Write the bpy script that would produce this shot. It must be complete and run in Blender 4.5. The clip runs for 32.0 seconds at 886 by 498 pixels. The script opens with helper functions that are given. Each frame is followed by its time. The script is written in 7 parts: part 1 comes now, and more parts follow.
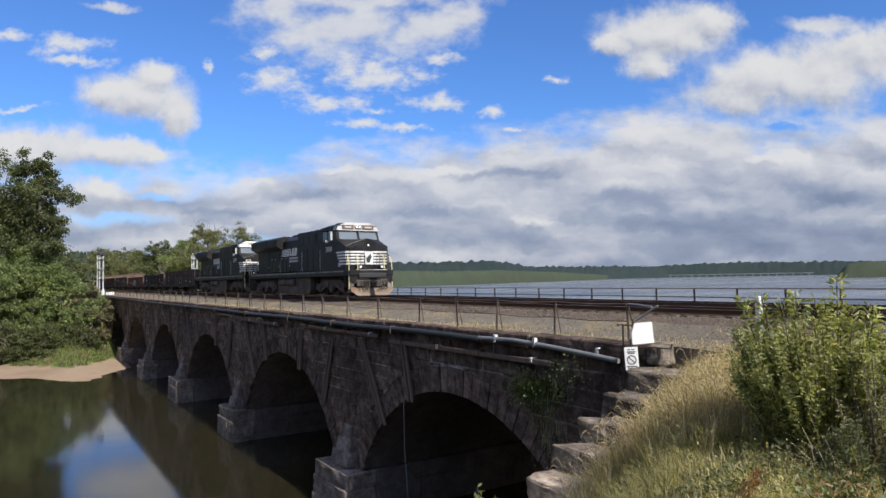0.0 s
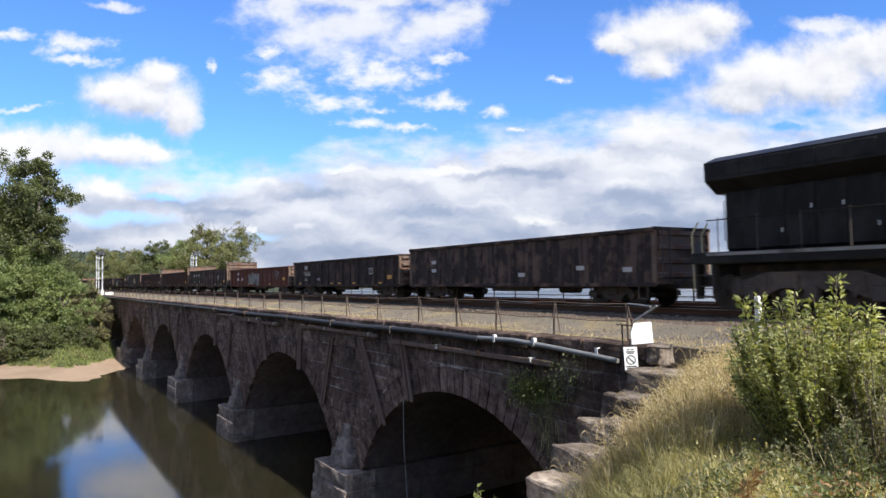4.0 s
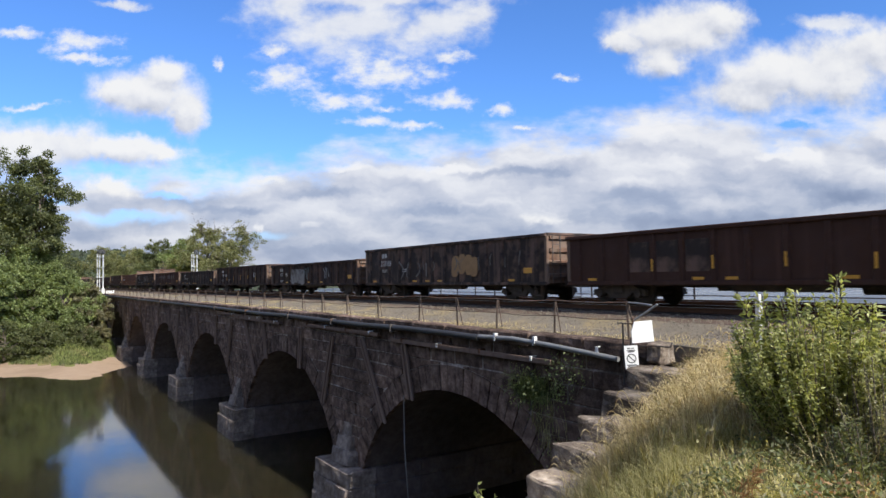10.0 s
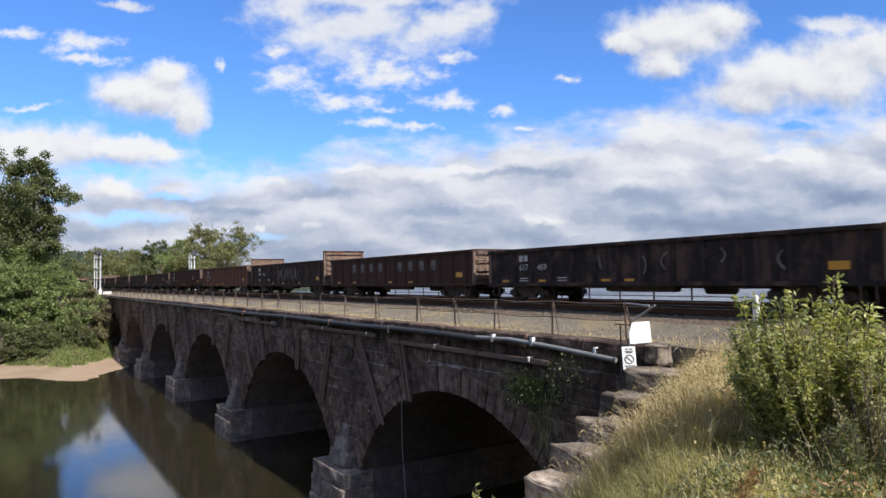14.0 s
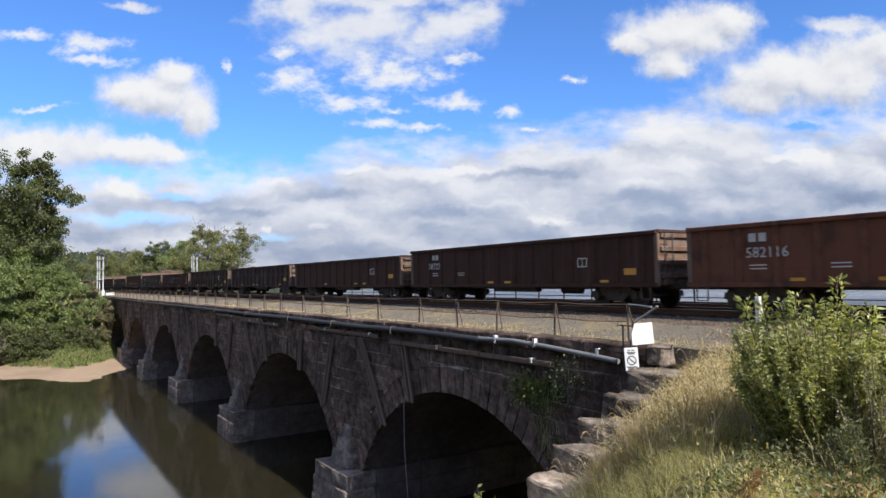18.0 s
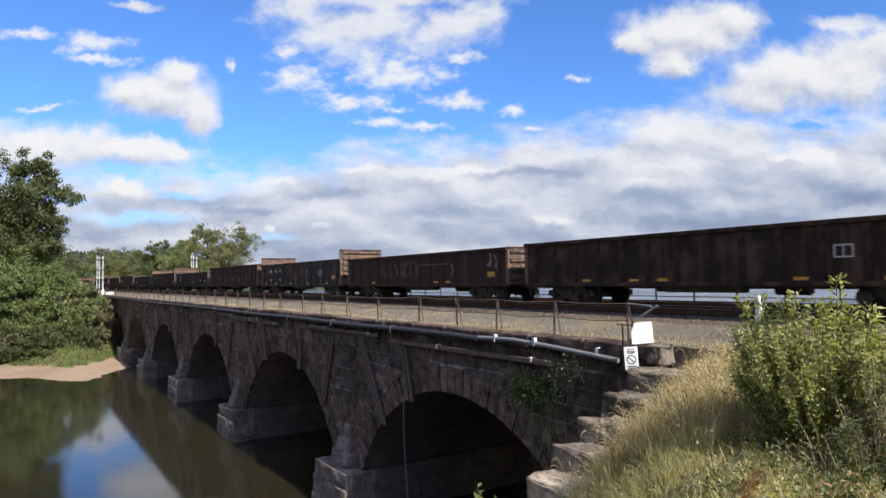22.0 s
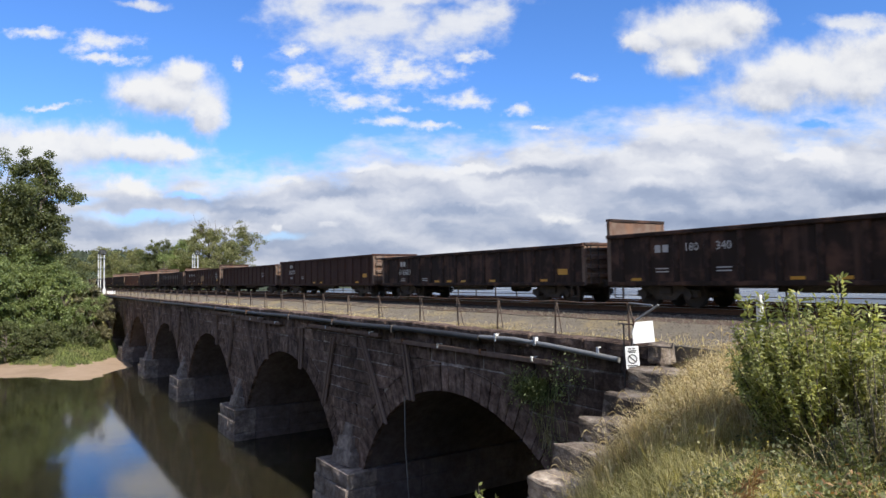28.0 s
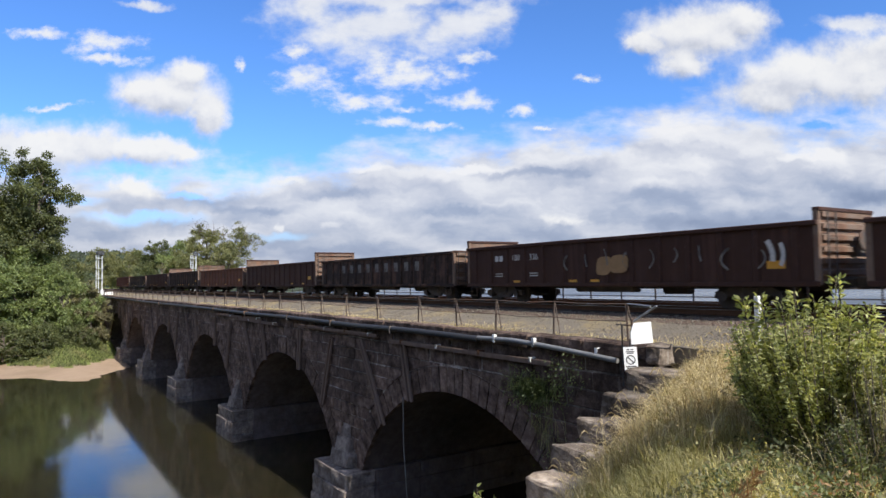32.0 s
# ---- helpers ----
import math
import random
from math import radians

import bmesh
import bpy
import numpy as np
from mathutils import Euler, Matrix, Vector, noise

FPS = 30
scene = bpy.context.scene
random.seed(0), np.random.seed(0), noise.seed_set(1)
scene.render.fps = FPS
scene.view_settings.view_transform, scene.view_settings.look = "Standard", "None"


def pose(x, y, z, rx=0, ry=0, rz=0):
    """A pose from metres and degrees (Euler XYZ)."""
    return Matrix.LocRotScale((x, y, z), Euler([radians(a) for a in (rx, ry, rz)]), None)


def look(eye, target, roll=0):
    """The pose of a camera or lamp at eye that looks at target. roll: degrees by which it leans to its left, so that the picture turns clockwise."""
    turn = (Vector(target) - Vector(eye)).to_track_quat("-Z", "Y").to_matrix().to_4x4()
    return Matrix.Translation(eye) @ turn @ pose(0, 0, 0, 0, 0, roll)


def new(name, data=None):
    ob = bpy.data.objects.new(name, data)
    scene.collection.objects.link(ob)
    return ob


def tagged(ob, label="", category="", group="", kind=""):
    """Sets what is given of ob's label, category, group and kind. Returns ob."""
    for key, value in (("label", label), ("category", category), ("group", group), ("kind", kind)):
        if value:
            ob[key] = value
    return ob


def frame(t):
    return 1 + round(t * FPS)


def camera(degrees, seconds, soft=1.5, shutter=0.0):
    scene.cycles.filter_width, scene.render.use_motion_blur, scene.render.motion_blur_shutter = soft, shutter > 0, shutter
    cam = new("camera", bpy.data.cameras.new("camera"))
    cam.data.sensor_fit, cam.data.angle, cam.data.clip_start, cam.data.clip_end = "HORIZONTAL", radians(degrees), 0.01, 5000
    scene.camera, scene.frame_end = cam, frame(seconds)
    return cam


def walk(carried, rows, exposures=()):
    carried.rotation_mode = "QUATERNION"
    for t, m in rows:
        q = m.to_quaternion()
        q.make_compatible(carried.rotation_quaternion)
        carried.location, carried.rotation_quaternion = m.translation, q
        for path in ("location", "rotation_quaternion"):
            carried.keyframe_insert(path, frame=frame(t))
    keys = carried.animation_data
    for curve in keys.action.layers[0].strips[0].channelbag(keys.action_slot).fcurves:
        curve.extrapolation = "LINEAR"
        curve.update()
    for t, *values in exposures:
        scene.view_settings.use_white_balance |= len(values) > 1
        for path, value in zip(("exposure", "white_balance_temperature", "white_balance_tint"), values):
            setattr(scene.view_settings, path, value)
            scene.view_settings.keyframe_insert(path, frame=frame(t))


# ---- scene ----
# Camera: a tripod on the creek bank, turned a little by hand now and then.
EYE = Vector((0.0, 0.0, 1.083))
LENS = 67.56
FOCAL = 784.0 / math.tan(radians(LENS / 2))
AIM = Vector((-math.sin(radians(56.80)) * math.cos(radians(2.607)),
              math.cos(radians(56.80)) * math.cos(radians(2.607)), math.sin(radians(2.607))))
LEAN = -0.986
SIDE = Vector((math.cos(radians(56.80)), math.sin(radians(56.80)), 0))
SWAY = [
    (0, 0.0, 0.0), (0.5, 0.0, 0.0), (1, 0.0, 0.0), (1.5, 0.3, 0.1), (2, 0.8, 0.1), (2.5, 0.7, 0.1),
    (3, -0.1, 0.2), (3.5, -0.8, 0.1), (5.5, -1.2, -0.6), (6, -0.6, -0.8), (6.5, -0.1, -0.7), (7, 0.0, -0.9),
    (7.5, -0.1, -1.2), (8, -0.1, -1.7), (8.5, -0.1, -2.3), (9, 0.0, -2.6), (9.5, 0.0, -2.6), (10, 0.0, -2.6),
    (10.5, 0.1, -2.8), (11, -0.1, -3.0), (11.5, -0.7, -3.0), (12, -1.3, -2.8), (12.5, -1.7, -2.2), (13, -2.2, -1.8),
    (13.5, -3.1, -1.6), (14, -3.9, -1.0), (14.5, -4.2, -0.4), (16.5, -1.0, -0.2), (17, -0.4, -0.1), (17.5, 0.0, 0.3),
    (18, 0.0, 0.9), (18.5, 0.0, 1.0), (19, 0.0, 0.7), (19.5, 0.0, 0.4), (20, -0.3, 0.2), (20.5, -1.0, 0.1),
    (21, -1.4, -0.1), (21.5, -1.1, -0.3), (22, -0.4, -0.5), (22.5, 0.0, -0.6), (23, 0.0, -1.2), (23.5, 0.0, -2.1),
    (24, 0.0, -3.1), (24.5, 0.0, -3.7), (25, 0.0, -3.7), (25.5, 0.0, -3.4), (27.5, 1.4, -1.9), (28, 1.4, -1.7),
    (28.5, 0.9, -1.3), (29, 0.3, -0.9), (29.5, 0.0, -0.9), (30, 0.0, -1.1), (30.5, -0.3, -0.8), (31, -1.1, -0.3),
    (31.5, -1.5, -0.1), (32, -1.5, -0.2),
]


def aimed(dx, dy):
    up = SIDE.cross(AIM)
    return look(EYE, EYE + AIM - SIDE * (dx / FOCAL) + up * (dy / FOCAL), LEAN)


cam = camera(LENS, 32.0, soft=1.5, shutter=0.15)
walk(cam, [(t, aimed(dx, dy)) for t, dx, dy in SWAY], exposures=[(0, 0.30), (0.5, 0.34), (1, 0.43), (2, 0.70), (3, 0.79), (4, 0.75), (6, 0.60), (9, 0.58), (32, 0.58)])

# World, sun.
SUN_AZ, SUN_EL = 86.0, 42.0      # degrees from +y towards +x, and above the horizon
world = bpy.data.worlds.new("sky")
scene.world = world
world.use_nodes = True
wn = world.node_tree
sky = wn.nodes.new("ShaderNodeTexSky")
sky.sky_type = "NISHITA"
sky.sun_disc = False
sky.sun_elevation, sky.sun_rotation = radians(SUN_EL), radians(SUN_AZ)
sky.air_density, sky.dust_density, sky.ozone_density = 1.0, 0.4, 2.0
tint = wn.nodes.new("ShaderNodeMix")
tint.data_type, tint.blend_type = "RGBA", "MULTIPLY"
tint.inputs[0].default_value = 1.0
tint.inputs[7].default_value = (0.585, 0.95, 1.52, 1)
wn.links.new(sky.outputs[0], tint.inputs[6])
# unseen broken cloud away from the aim, added to lift and whiten ambient light
tcw = wn.nodes.new("ShaderNodeTexCoord")
nz = wn.nodes.new("ShaderNodeTexNoise")
nz.inputs["Scale"].default_value, nz.inputs["Detail"].default_value = 2.6, 6.0
wn.links.new(tcw.outputs["Generated"], nz.inputs["Vector"])
cov = wn.nodes.new("ShaderNodeValToRGB")
cov.color_ramp.elements[0].position, cov.color_ramp.elements[1].position = 0.42, 0.62
wn.links.new(nz.outputs[0], cov.inputs[0])
dt = wn.nodes.new("ShaderNodeVectorMath")
dt.operation = "DOT_PRODUCT"
dt.inputs[1].default_value = tuple(AIM)
wn.links.new(tcw.outputs["Generated"], dt.inputs[0])
away = wn.nodes.new("ShaderNodeMapRange")
for key, val in (("From Min", 0.72), ("From Max", 0.55), ("To Min", 0.0), ("To Max", 0.85)):
    away.inputs[key].default_value = val
wn.links.new(dt.outputs["Value"], away.inputs["Value"])
both = wn.nodes.new("ShaderNodeMath")
both.operation = "MULTIPLY"
wn.links.new(cov.outputs[0], both.inputs[0])
wn.links.new(away.outputs[0], both.inputs[1])
vap = wn.nodes.new("ShaderNodeMix")
vap.data_type = "RGBA"
vap.inputs[7].default_value = (6.0, 6.0, 6.1, 1)
wn.links.new(both.outputs[0], vap.inputs[0])
wn.links.new(tint.outputs[2], vap.inputs[6])
# pale haze and far cloud low over the horizon
spz = wn.nodes.new("ShaderNodeSeparateXYZ")
wn.links.new(tcw.outputs["Generated"], spz.inputs[0])
low = wn.nodes.new("ShaderNodeMapRange")
for key, val in (("From Min", 0.03), ("From Max", 0.10), ("To Min", 0.92), ("To Max", 0.0)):
    low.inputs[key].default_value = val
wn.links.new(spz.outputs[2], low.inputs["Value"])
haze = wn.nodes.new("ShaderNodeMix")
haze.data_type = "RGBA"
haze.inputs[7].default_value = (4.0, 4.55, 5.5, 1)
wn.links.new(low.outputs[0], haze.inputs[0])
wn.links.new(vap.outputs[2], haze.inputs[6])
wn.links.new(haze.outputs[2], wn.nodes["Background"].inputs[0])
wn.nodes["Background"].inputs[1].default_value = 0.092
sun = new("sun", bpy.data.lights.new("sun", "SUN"))
sun.data.energy, sun.data.angle, sun.data.color = 5.0, radians(0.6), (1.0, 0.95, 0.86)
sun_way = Vector((math.sin(radians(SUN_AZ)) * math.cos(radians(SUN_EL)),
                  math.cos(radians(SUN_AZ)) * math.cos(radians(SUN_EL)), math.sin(radians(SUN_EL))))
sun.matrix_world = look(sun_way * 50, (0, 0, 0))


# ---- node helpers ----
def nodes_of(name):
    m = bpy.data.materials.new(name)
    m.use_nodes = True
    nt = m.node_tree
    return m, nt, nt.nodes["Principled BSDF"]


def ramp(nt, fac, stops):
    r = nt.nodes.new("ShaderNodeValToRGB")
    while len(r.color_ramp.elements) < len(stops):
        r.color_ramp.elements.new(0.5)
    for e, (p, c) in zip(r.color_ramp.elements, stops):
        e.position, e.color = p, (*c, 1) if len(c) == 3 else c
    nt.links.new(fac, r.inputs[0])
    return r.outputs[0]


def noise_tex(nt, scale, detail=4.0, rough=0.6, stretch=(1, 1, 1), coord="Object"):
    tc = nt.nodes.new("ShaderNodeTexCoord")
    mp = nt.nodes.new("ShaderNodeMapping")
    mp.inputs["Scale"].default_value = stretch
    if coord == "World":
        tc = nt.nodes.new("ShaderNodeNewGeometry")
        coord = "Position"
    nt.links.new(tc.outputs[coord], mp.inputs[0])
    n = nt.nodes.new("ShaderNodeTexNoise")
    n.inputs["Scale"].default_value, n.inputs["Detail"].default_value, n.inputs["Roughness"].default_value = scale, detail, rough
    nt.links.new(mp.outputs[0], n.inputs["Vector"])
    return n.outputs[0]


def mix(nt, fac, a, b, mode="MIX"):
    n = nt.nodes.new("ShaderNodeMix")
    n.data_type, n.blend_type = "RGBA", mode
    for sock, v in ((n.inputs[0], fac), (n.inputs[6], a), (n.inputs[7], b)):
        if isinstance(v, bpy.types.NodeSocket):
            nt.links.new(v, sock)
        else:
            sock.default_value = (*v, 1) if isinstance(v, tuple) else v
    return n.outputs[2]


def surface(name, dark, light, scale=2.0, rough=0.8, metal=0.0, bump=0.3, fine=25.0, stain=None, stain_scale=0.5,
            stretch=(1, 1, 1), vary=0.0, dist=0.02, streak=None, coord="Object"):
    """A worn surface: grain between two colours, broad stains, fine relief and, between pieces, chance of tone."""
    m, nt, p = nodes_of(name)
    c = mix(nt, noise_tex(nt, scale, 6, 0.65, stretch, coord), dark, light)
    if stain:
        f = ramp(nt, noise_tex(nt, stain_scale, 5, 0.6, stretch, coord), [(0.48, (0, 0, 0)), (0.62, (1, 1, 1))])
        c = mix(nt, f, c, stain)
    if streak:
        f = ramp(nt, noise_tex(nt, 1.0, 5, 0.6, (3.0, 3.0, 0.25), coord), [(0.52, (0, 0, 0)), (0.66, (0.8, 0.8, 0.8))])
        c = mix(nt, f, c, streak)
    if vary:
        oi = nt.nodes.new("ShaderNodeObjectInfo")
        r = ramp(nt, oi.outputs["Random"], [(0.0, (1 - vary,) * 3), (1.0, (1 + vary,) * 3)])
        gi = nt.nodes.new("ShaderNodeNewGeometry")
        r2 = ramp(nt, gi.outputs["Random Per Island"], [(0.0, (1 - vary,) * 3), (1.0, (1 + vary,) * 3)])
        c = mix(nt, 1.0, c, r, "MULTIPLY")
        c = mix(nt, 1.0, c, r2, "MULTIPLY")
    nt.links.new(c, p.inputs["Base Color"])
    p.inputs["Roughness"].default_value, p.inputs["Metallic"].default_value = rough, metal
    if rough > 0.8:
        p.inputs["Specular IOR Level"].default_value = 0.15
    if bump:
        b = nt.nodes.new("ShaderNodeBump")
        b.inputs["Strength"].default_value, b.inputs["Distance"].default_value = bump, dist
        nt.links.new(noise_tex(nt, fine, 5, 0.7, stretch, coord), b.inputs["Height"])
        nt.links.new(b.outputs[0], p.inputs["Normal"])
    return m


def leafy(name, a, b, c, rough=0.55):
    """Leaves: three tones told apart leaf by leaf and clump by clump, some light passing through."""
    m, nt, p = nodes_of(name)
    gi = nt.nodes.new("ShaderNodeNewGeometry")
    col = ramp(nt, gi.outputs["Random Per Island"], [(0.0, a), (0.55, b), (1.0, c)])
    f = ramp(nt, noise_tex(nt, 0.7, 3, 0.6), [(0.35, (0.62, 0.62, 0.62)), (0.7, (1.2, 1.2, 1.2))])
    col = mix(nt, 1.0, col, f, "MULTIPLY")
    nt.links.new(col, p.inputs["Base Color"])
    p.inputs["Roughness"].default_value = rough
    tr = nt.nodes.new("ShaderNodeBsdfTranslucent")
    nt.links.new(mix(nt, 1.0, col, (1.35, 1.3, 0.6), "MULTIPLY"), tr.inputs[0])
    ms = nt.nodes.new("ShaderNodeMixShader")
    ms.inputs[0].default_value = 0.46
    nt.links.new(p.outputs[0], ms.inputs[1])
    nt.links.new(tr.outputs[0], ms.inputs[2])
    nt.links.new(ms.outputs[0], nt.nodes["Material Output"].inputs[0])
    return m

# ---- materials ----
M = {}


def masonry(name, dark, mid, light, lime, broad=(0.55, 1.35), vary=0.2, fine=7.0, lime_at=0.62):
    """Old stonework: soot, grain, pale lime runs, and broad damp patches, by place in the world."""
    m, nt, p = nodes_of(name)
    c = ramp(nt, noise_tex(nt, 2.3, 9, 0.72, (1, 1, 1), "World"), [(0.34, dark), (0.5, mid), (0.68, light)])
    f = ramp(nt, noise_tex(nt, 1.6, 7, 0.7, (2.4, 2.4, 0.42), "World"), [(lime_at, (0, 0, 0)), (lime_at + 0.12, (0.75, 0.75, 0.75))])
    c = mix(nt, f, c, lime)
    b = ramp(nt, noise_tex(nt, 0.3, 4, 0.6, (1, 1, 1), "World"), [(0.36, (broad[0],) * 3), (0.64, (broad[1],) * 3)])
    c = mix(nt, 1.0, c, b, "MULTIPLY")
    if vary:
        oi = nt.nodes.new("ShaderNodeObjectInfo")
        gi = nt.nodes.new("ShaderNodeNewGeometry")
        for out in (oi.outputs["Random"], gi.outputs["Random Per Island"]):
            c = mix(nt, 1.0, c, ramp(nt, out, [(0.0, (1 - vary,) * 3), (1.0, (1 + vary, 1 + vary * 0.9, 1 + vary * 0.8))]), "MULTIPLY")
    nt.links.new(c, p.inputs["Base Color"])
    p.inputs["Roughness"].default_value, p.inputs["Specular IOR Level"].default_value = 0.93, 0.12
    bp_ = nt.nodes.new("ShaderNodeBump")
    bp_.inputs["Strength"].default_value, bp_.inputs["Distance"].default_value = 1.0, 0.07
    nt.links.new(noise_tex(nt, fine, 7, 0.72, (1, 1, 1), "World"), bp_.inputs["Height"])
    nt.links.new(bp_.outputs[0], p.inputs["Normal"])
    return m


M["stone"] = masonry("sooty_stone", (0.050, 0.033, 0.027), (0.138, 0.097, 0.079), (0.30, 0.222, 0.182), (0.42, 0.355, 0.31))
M["mortar"] = masonry("old_mortar", (0.08, 0.066, 0.06), (0.30, 0.255, 0.225), (0.66, 0.60, 0.54), (0.66, 0.61, 0.56), (0.35, 1.35), 0.0, 20)
M["pier_stone"] = masonry("brown_pier_stone", (0.12, 0.092, 0.076), (0.23, 0.185, 0.152), (0.38, 0.315, 0.265), (0.33, 0.28, 0.235), (0.7, 1.3), 0.0, 4)
M["base_stone"] = masonry("water_worn_stone", (0.10, 0.08, 0.07), (0.19, 0.158, 0.138), (0.33, 0.285, 0.25), (0.36, 0.32, 0.28), (0.75, 1.3), 0.1, 6)
# vault stone kept darker than the piers, shade under the arches in its colour
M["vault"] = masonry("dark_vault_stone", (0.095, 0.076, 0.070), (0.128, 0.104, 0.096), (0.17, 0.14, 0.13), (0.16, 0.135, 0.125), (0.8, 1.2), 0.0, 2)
M["meadow"] = surface("bank_grass", (0.10, 0.13, 0.03), (0.22, 0.25, 0.07), 1.2, 0.95, 0, 1.0, 6, (0.20, 0.17, 0.07), 0.3, dist=0.15)
M["step_stone"] = masonry("weathered_step_stone", (0.10, 0.078, 0.062), (0.26, 0.212, 0.17), (0.50, 0.43, 0.35), (0.48, 0.43, 0.37), (0.42, 1.2), 0.15, 9, 0.6)
M["ballast"] = surface("ballast", (0.115, 0.098, 0.078), (0.235, 0.205, 0.165), 9, 0.95, 0, 1.0, 22, (0.27, 0.215, 0.125), 0.45, dist=0.05)
M["stones"] = surface("ballast_stone", (0.115, 0.098, 0.079), (0.24, 0.21, 0.17), 6, 0.95, 0, 0.4, 30, vary=0.28)
M["stained_shaded_ballast"] = surface("oily_brown_ballast", (0.075, 0.05, 0.038), (0.19, 0.14, 0.11), 9, 0.95, 0, 1.0, 16, (0.06, 0.04, 0.032), 0.5, dist=0.08)
M["tie"] = surface("creosoted_timber", (0.035, 0.028, 0.023), (0.11, 0.09, 0.075), 6, 0.9, 0, 0.6, 40, stretch=(6, 1, 1), vary=0.2)
M["rail_side"] = surface("rusty_rail", (0.07, 0.035, 0.02), (0.16, 0.085, 0.05), 9, 0.85, 0.2, 0.3, 60)
M["rail_top"] = surface("polished_rail", (0.32, 0.32, 0.33), (0.5, 0.5, 0.52), 8, 0.3, 1.0, 0.05, 50)
M["iron"] = surface("weathered_iron", (0.05, 0.046, 0.045), (0.12, 0.105, 0.095), 8, 0.75, 0.3, 0.3, 50, (0.13, 0.07, 0.04), 2.0)
M["rusty_iron"] = surface("brown_rusted_iron", (0.055, 0.042, 0.036), (0.15, 0.115, 0.095), 7, 0.85, 0.1, 0.3, 50, (0.15, 0.085, 0.055), 2.0)
M["pipe"] = surface("black_pipe", (0.014, 0.013, 0.013), (0.045, 0.042, 0.04), 4, 0.6, 0.1, 0.2, 40)
M["flaking"] = surface("flaking_white_paint", (0.6, 0.6, 0.58), (0.82, 0.81, 0.79), 8, 0.7, 0, 0.3, 40, (0.08, 0.072, 0.062), 9)
M["faded_letter"] = surface("worn_letter_paint", (0.06, 0.055, 0.052), (0.22, 0.21, 0.20), 4, 0.8, 0, 0.05, 50, (0.07, 0.06, 0.055), 2.5)
M["sill_grey"] = surface("dusty_sill_paint", (0.13, 0.125, 0.12), (0.34, 0.33, 0.31), 1.5, 0.8, 0, 0.05, 40, (0.10, 0.09, 0.085), 1.2)
M["galv"] = surface("galvanised_pipe", (0.15, 0.148, 0.145), (0.27, 0.265, 0.26), 5, 0.55, 0.2, 0.15, 60)
M["white_paint"] = surface("white_paint", (0.72, 0.72, 0.71), (0.84, 0.84, 0.83), 5, 0.5, 0, 0.05, 50)
M["silver_paint"] = surface("aluminium_paint", (0.5, 0.5, 0.5), (0.66, 0.66, 0.66), 5, 0.5, 0.3, 0.1, 40)
M["wood"] = surface("weathered_brown_timber", (0.078, 0.05, 0.039), (0.27, 0.195, 0.155), 5, 0.9, 0, 0.5, 40, stretch=(1, 1, 0.2))
M["soil"] = surface("dry_soil_and_thatch", (0.10, 0.075, 0.04), (0.24, 0.19, 0.10), 3, 0.95, 0, 0.8, 25, (0.07, 0.085, 0.03), 0.8, dist=0.05)
M["sand"] = surface("river_sand", (0.24, 0.165, 0.11), (0.38, 0.285, 0.205), 0.8, 0.95, 0, 0.5, 6, (0.25, 0.18, 0.12), 0.15)
M["bark"] = surface("bark", (0.08, 0.065, 0.05), (0.19, 0.16, 0.13), 4, 0.95, 0, 1.0, 15, stretch=(1, 1, 0.25), dist=0.05)
M["leaf_tree"] = leafy("tree_leaves", (0.075, 0.092, 0.036), (0.13, 0.15, 0.062), (0.21, 0.23, 0.10))
M["leaf_bright"] = leafy("willow_leaves", (0.135, 0.18, 0.062), (0.225, 0.28, 0.105), (0.35, 0.40, 0.18))
M["leaf_bush"] = leafy("bush_leaves", (0.165, 0.19, 0.058), (0.365, 0.385, 0.13), (0.65, 0.65, 0.32))
M["leaf_autumn"] = leafy("turning_leaves", (0.135, 0.148, 0.06), (0.21, 0.218, 0.095), (0.31, 0.295, 0.15))
M["leaf_dull"] = leafy("dull_leaves", (0.15, 0.142, 0.08), (0.24, 0.222, 0.13), (0.35, 0.315, 0.20))
M["pale_weed"] = leafy("pale_weeds", (0.20, 0.20, 0.09), (0.42, 0.40, 0.22), (0.66, 0.62, 0.42), 0.7)
M["ivy"] = leafy("creeper_leaves", (0.10, 0.13, 0.055), (0.19, 0.235, 0.10), (0.34, 0.38, 0.19))
# far hills: cloud shade and the blue haze of distance put into leaf colour
M["leaf_far_haze"] = surface("far_foliage", (0.016, 0.026, 0.027), (0.034, 0.046, 0.042), 0.03, 0.95, 0, 0, 1.0, (0.022, 0.034, 0.034), 0.008)
M["leaf_shore"] = surface("shore_foliage", (0.036, 0.048, 0.031), (0.068, 0.084, 0.052), 0.06, 0.95, 0, 0, 1.0, (0.050, 0.058, 0.039), 0.02)
# skyline ridge: pale blue air haze painted into the leaves
M["leaf_pale_haze"] = surface("distant_foliage", (0.10, 0.14, 0.19), (0.13, 0.17, 0.22), 0.02, 0.95, 0, 0, 1.0)
M["far_concrete"] = surface("far_concrete", (0.15, 0.16, 0.17), (0.22, 0.23, 0.24), 0.1, 0.9, 0, 0, 1.0)
M["straw"] = leafy("dry_grass", (0.30, 0.22, 0.115), (0.58, 0.465, 0.26), (0.88, 0.76, 0.51), 0.7)
M["grass"] = leafy("green_grass", (0.25, 0.235, 0.08), (0.51, 0.455, 0.185), (0.83, 0.735, 0.42), 0.6)
M["dead_leaf"] = leafy("dead_leaves", (0.20, 0.105, 0.055), (0.34, 0.19, 0.095), (0.46, 0.29, 0.16), 0.8)
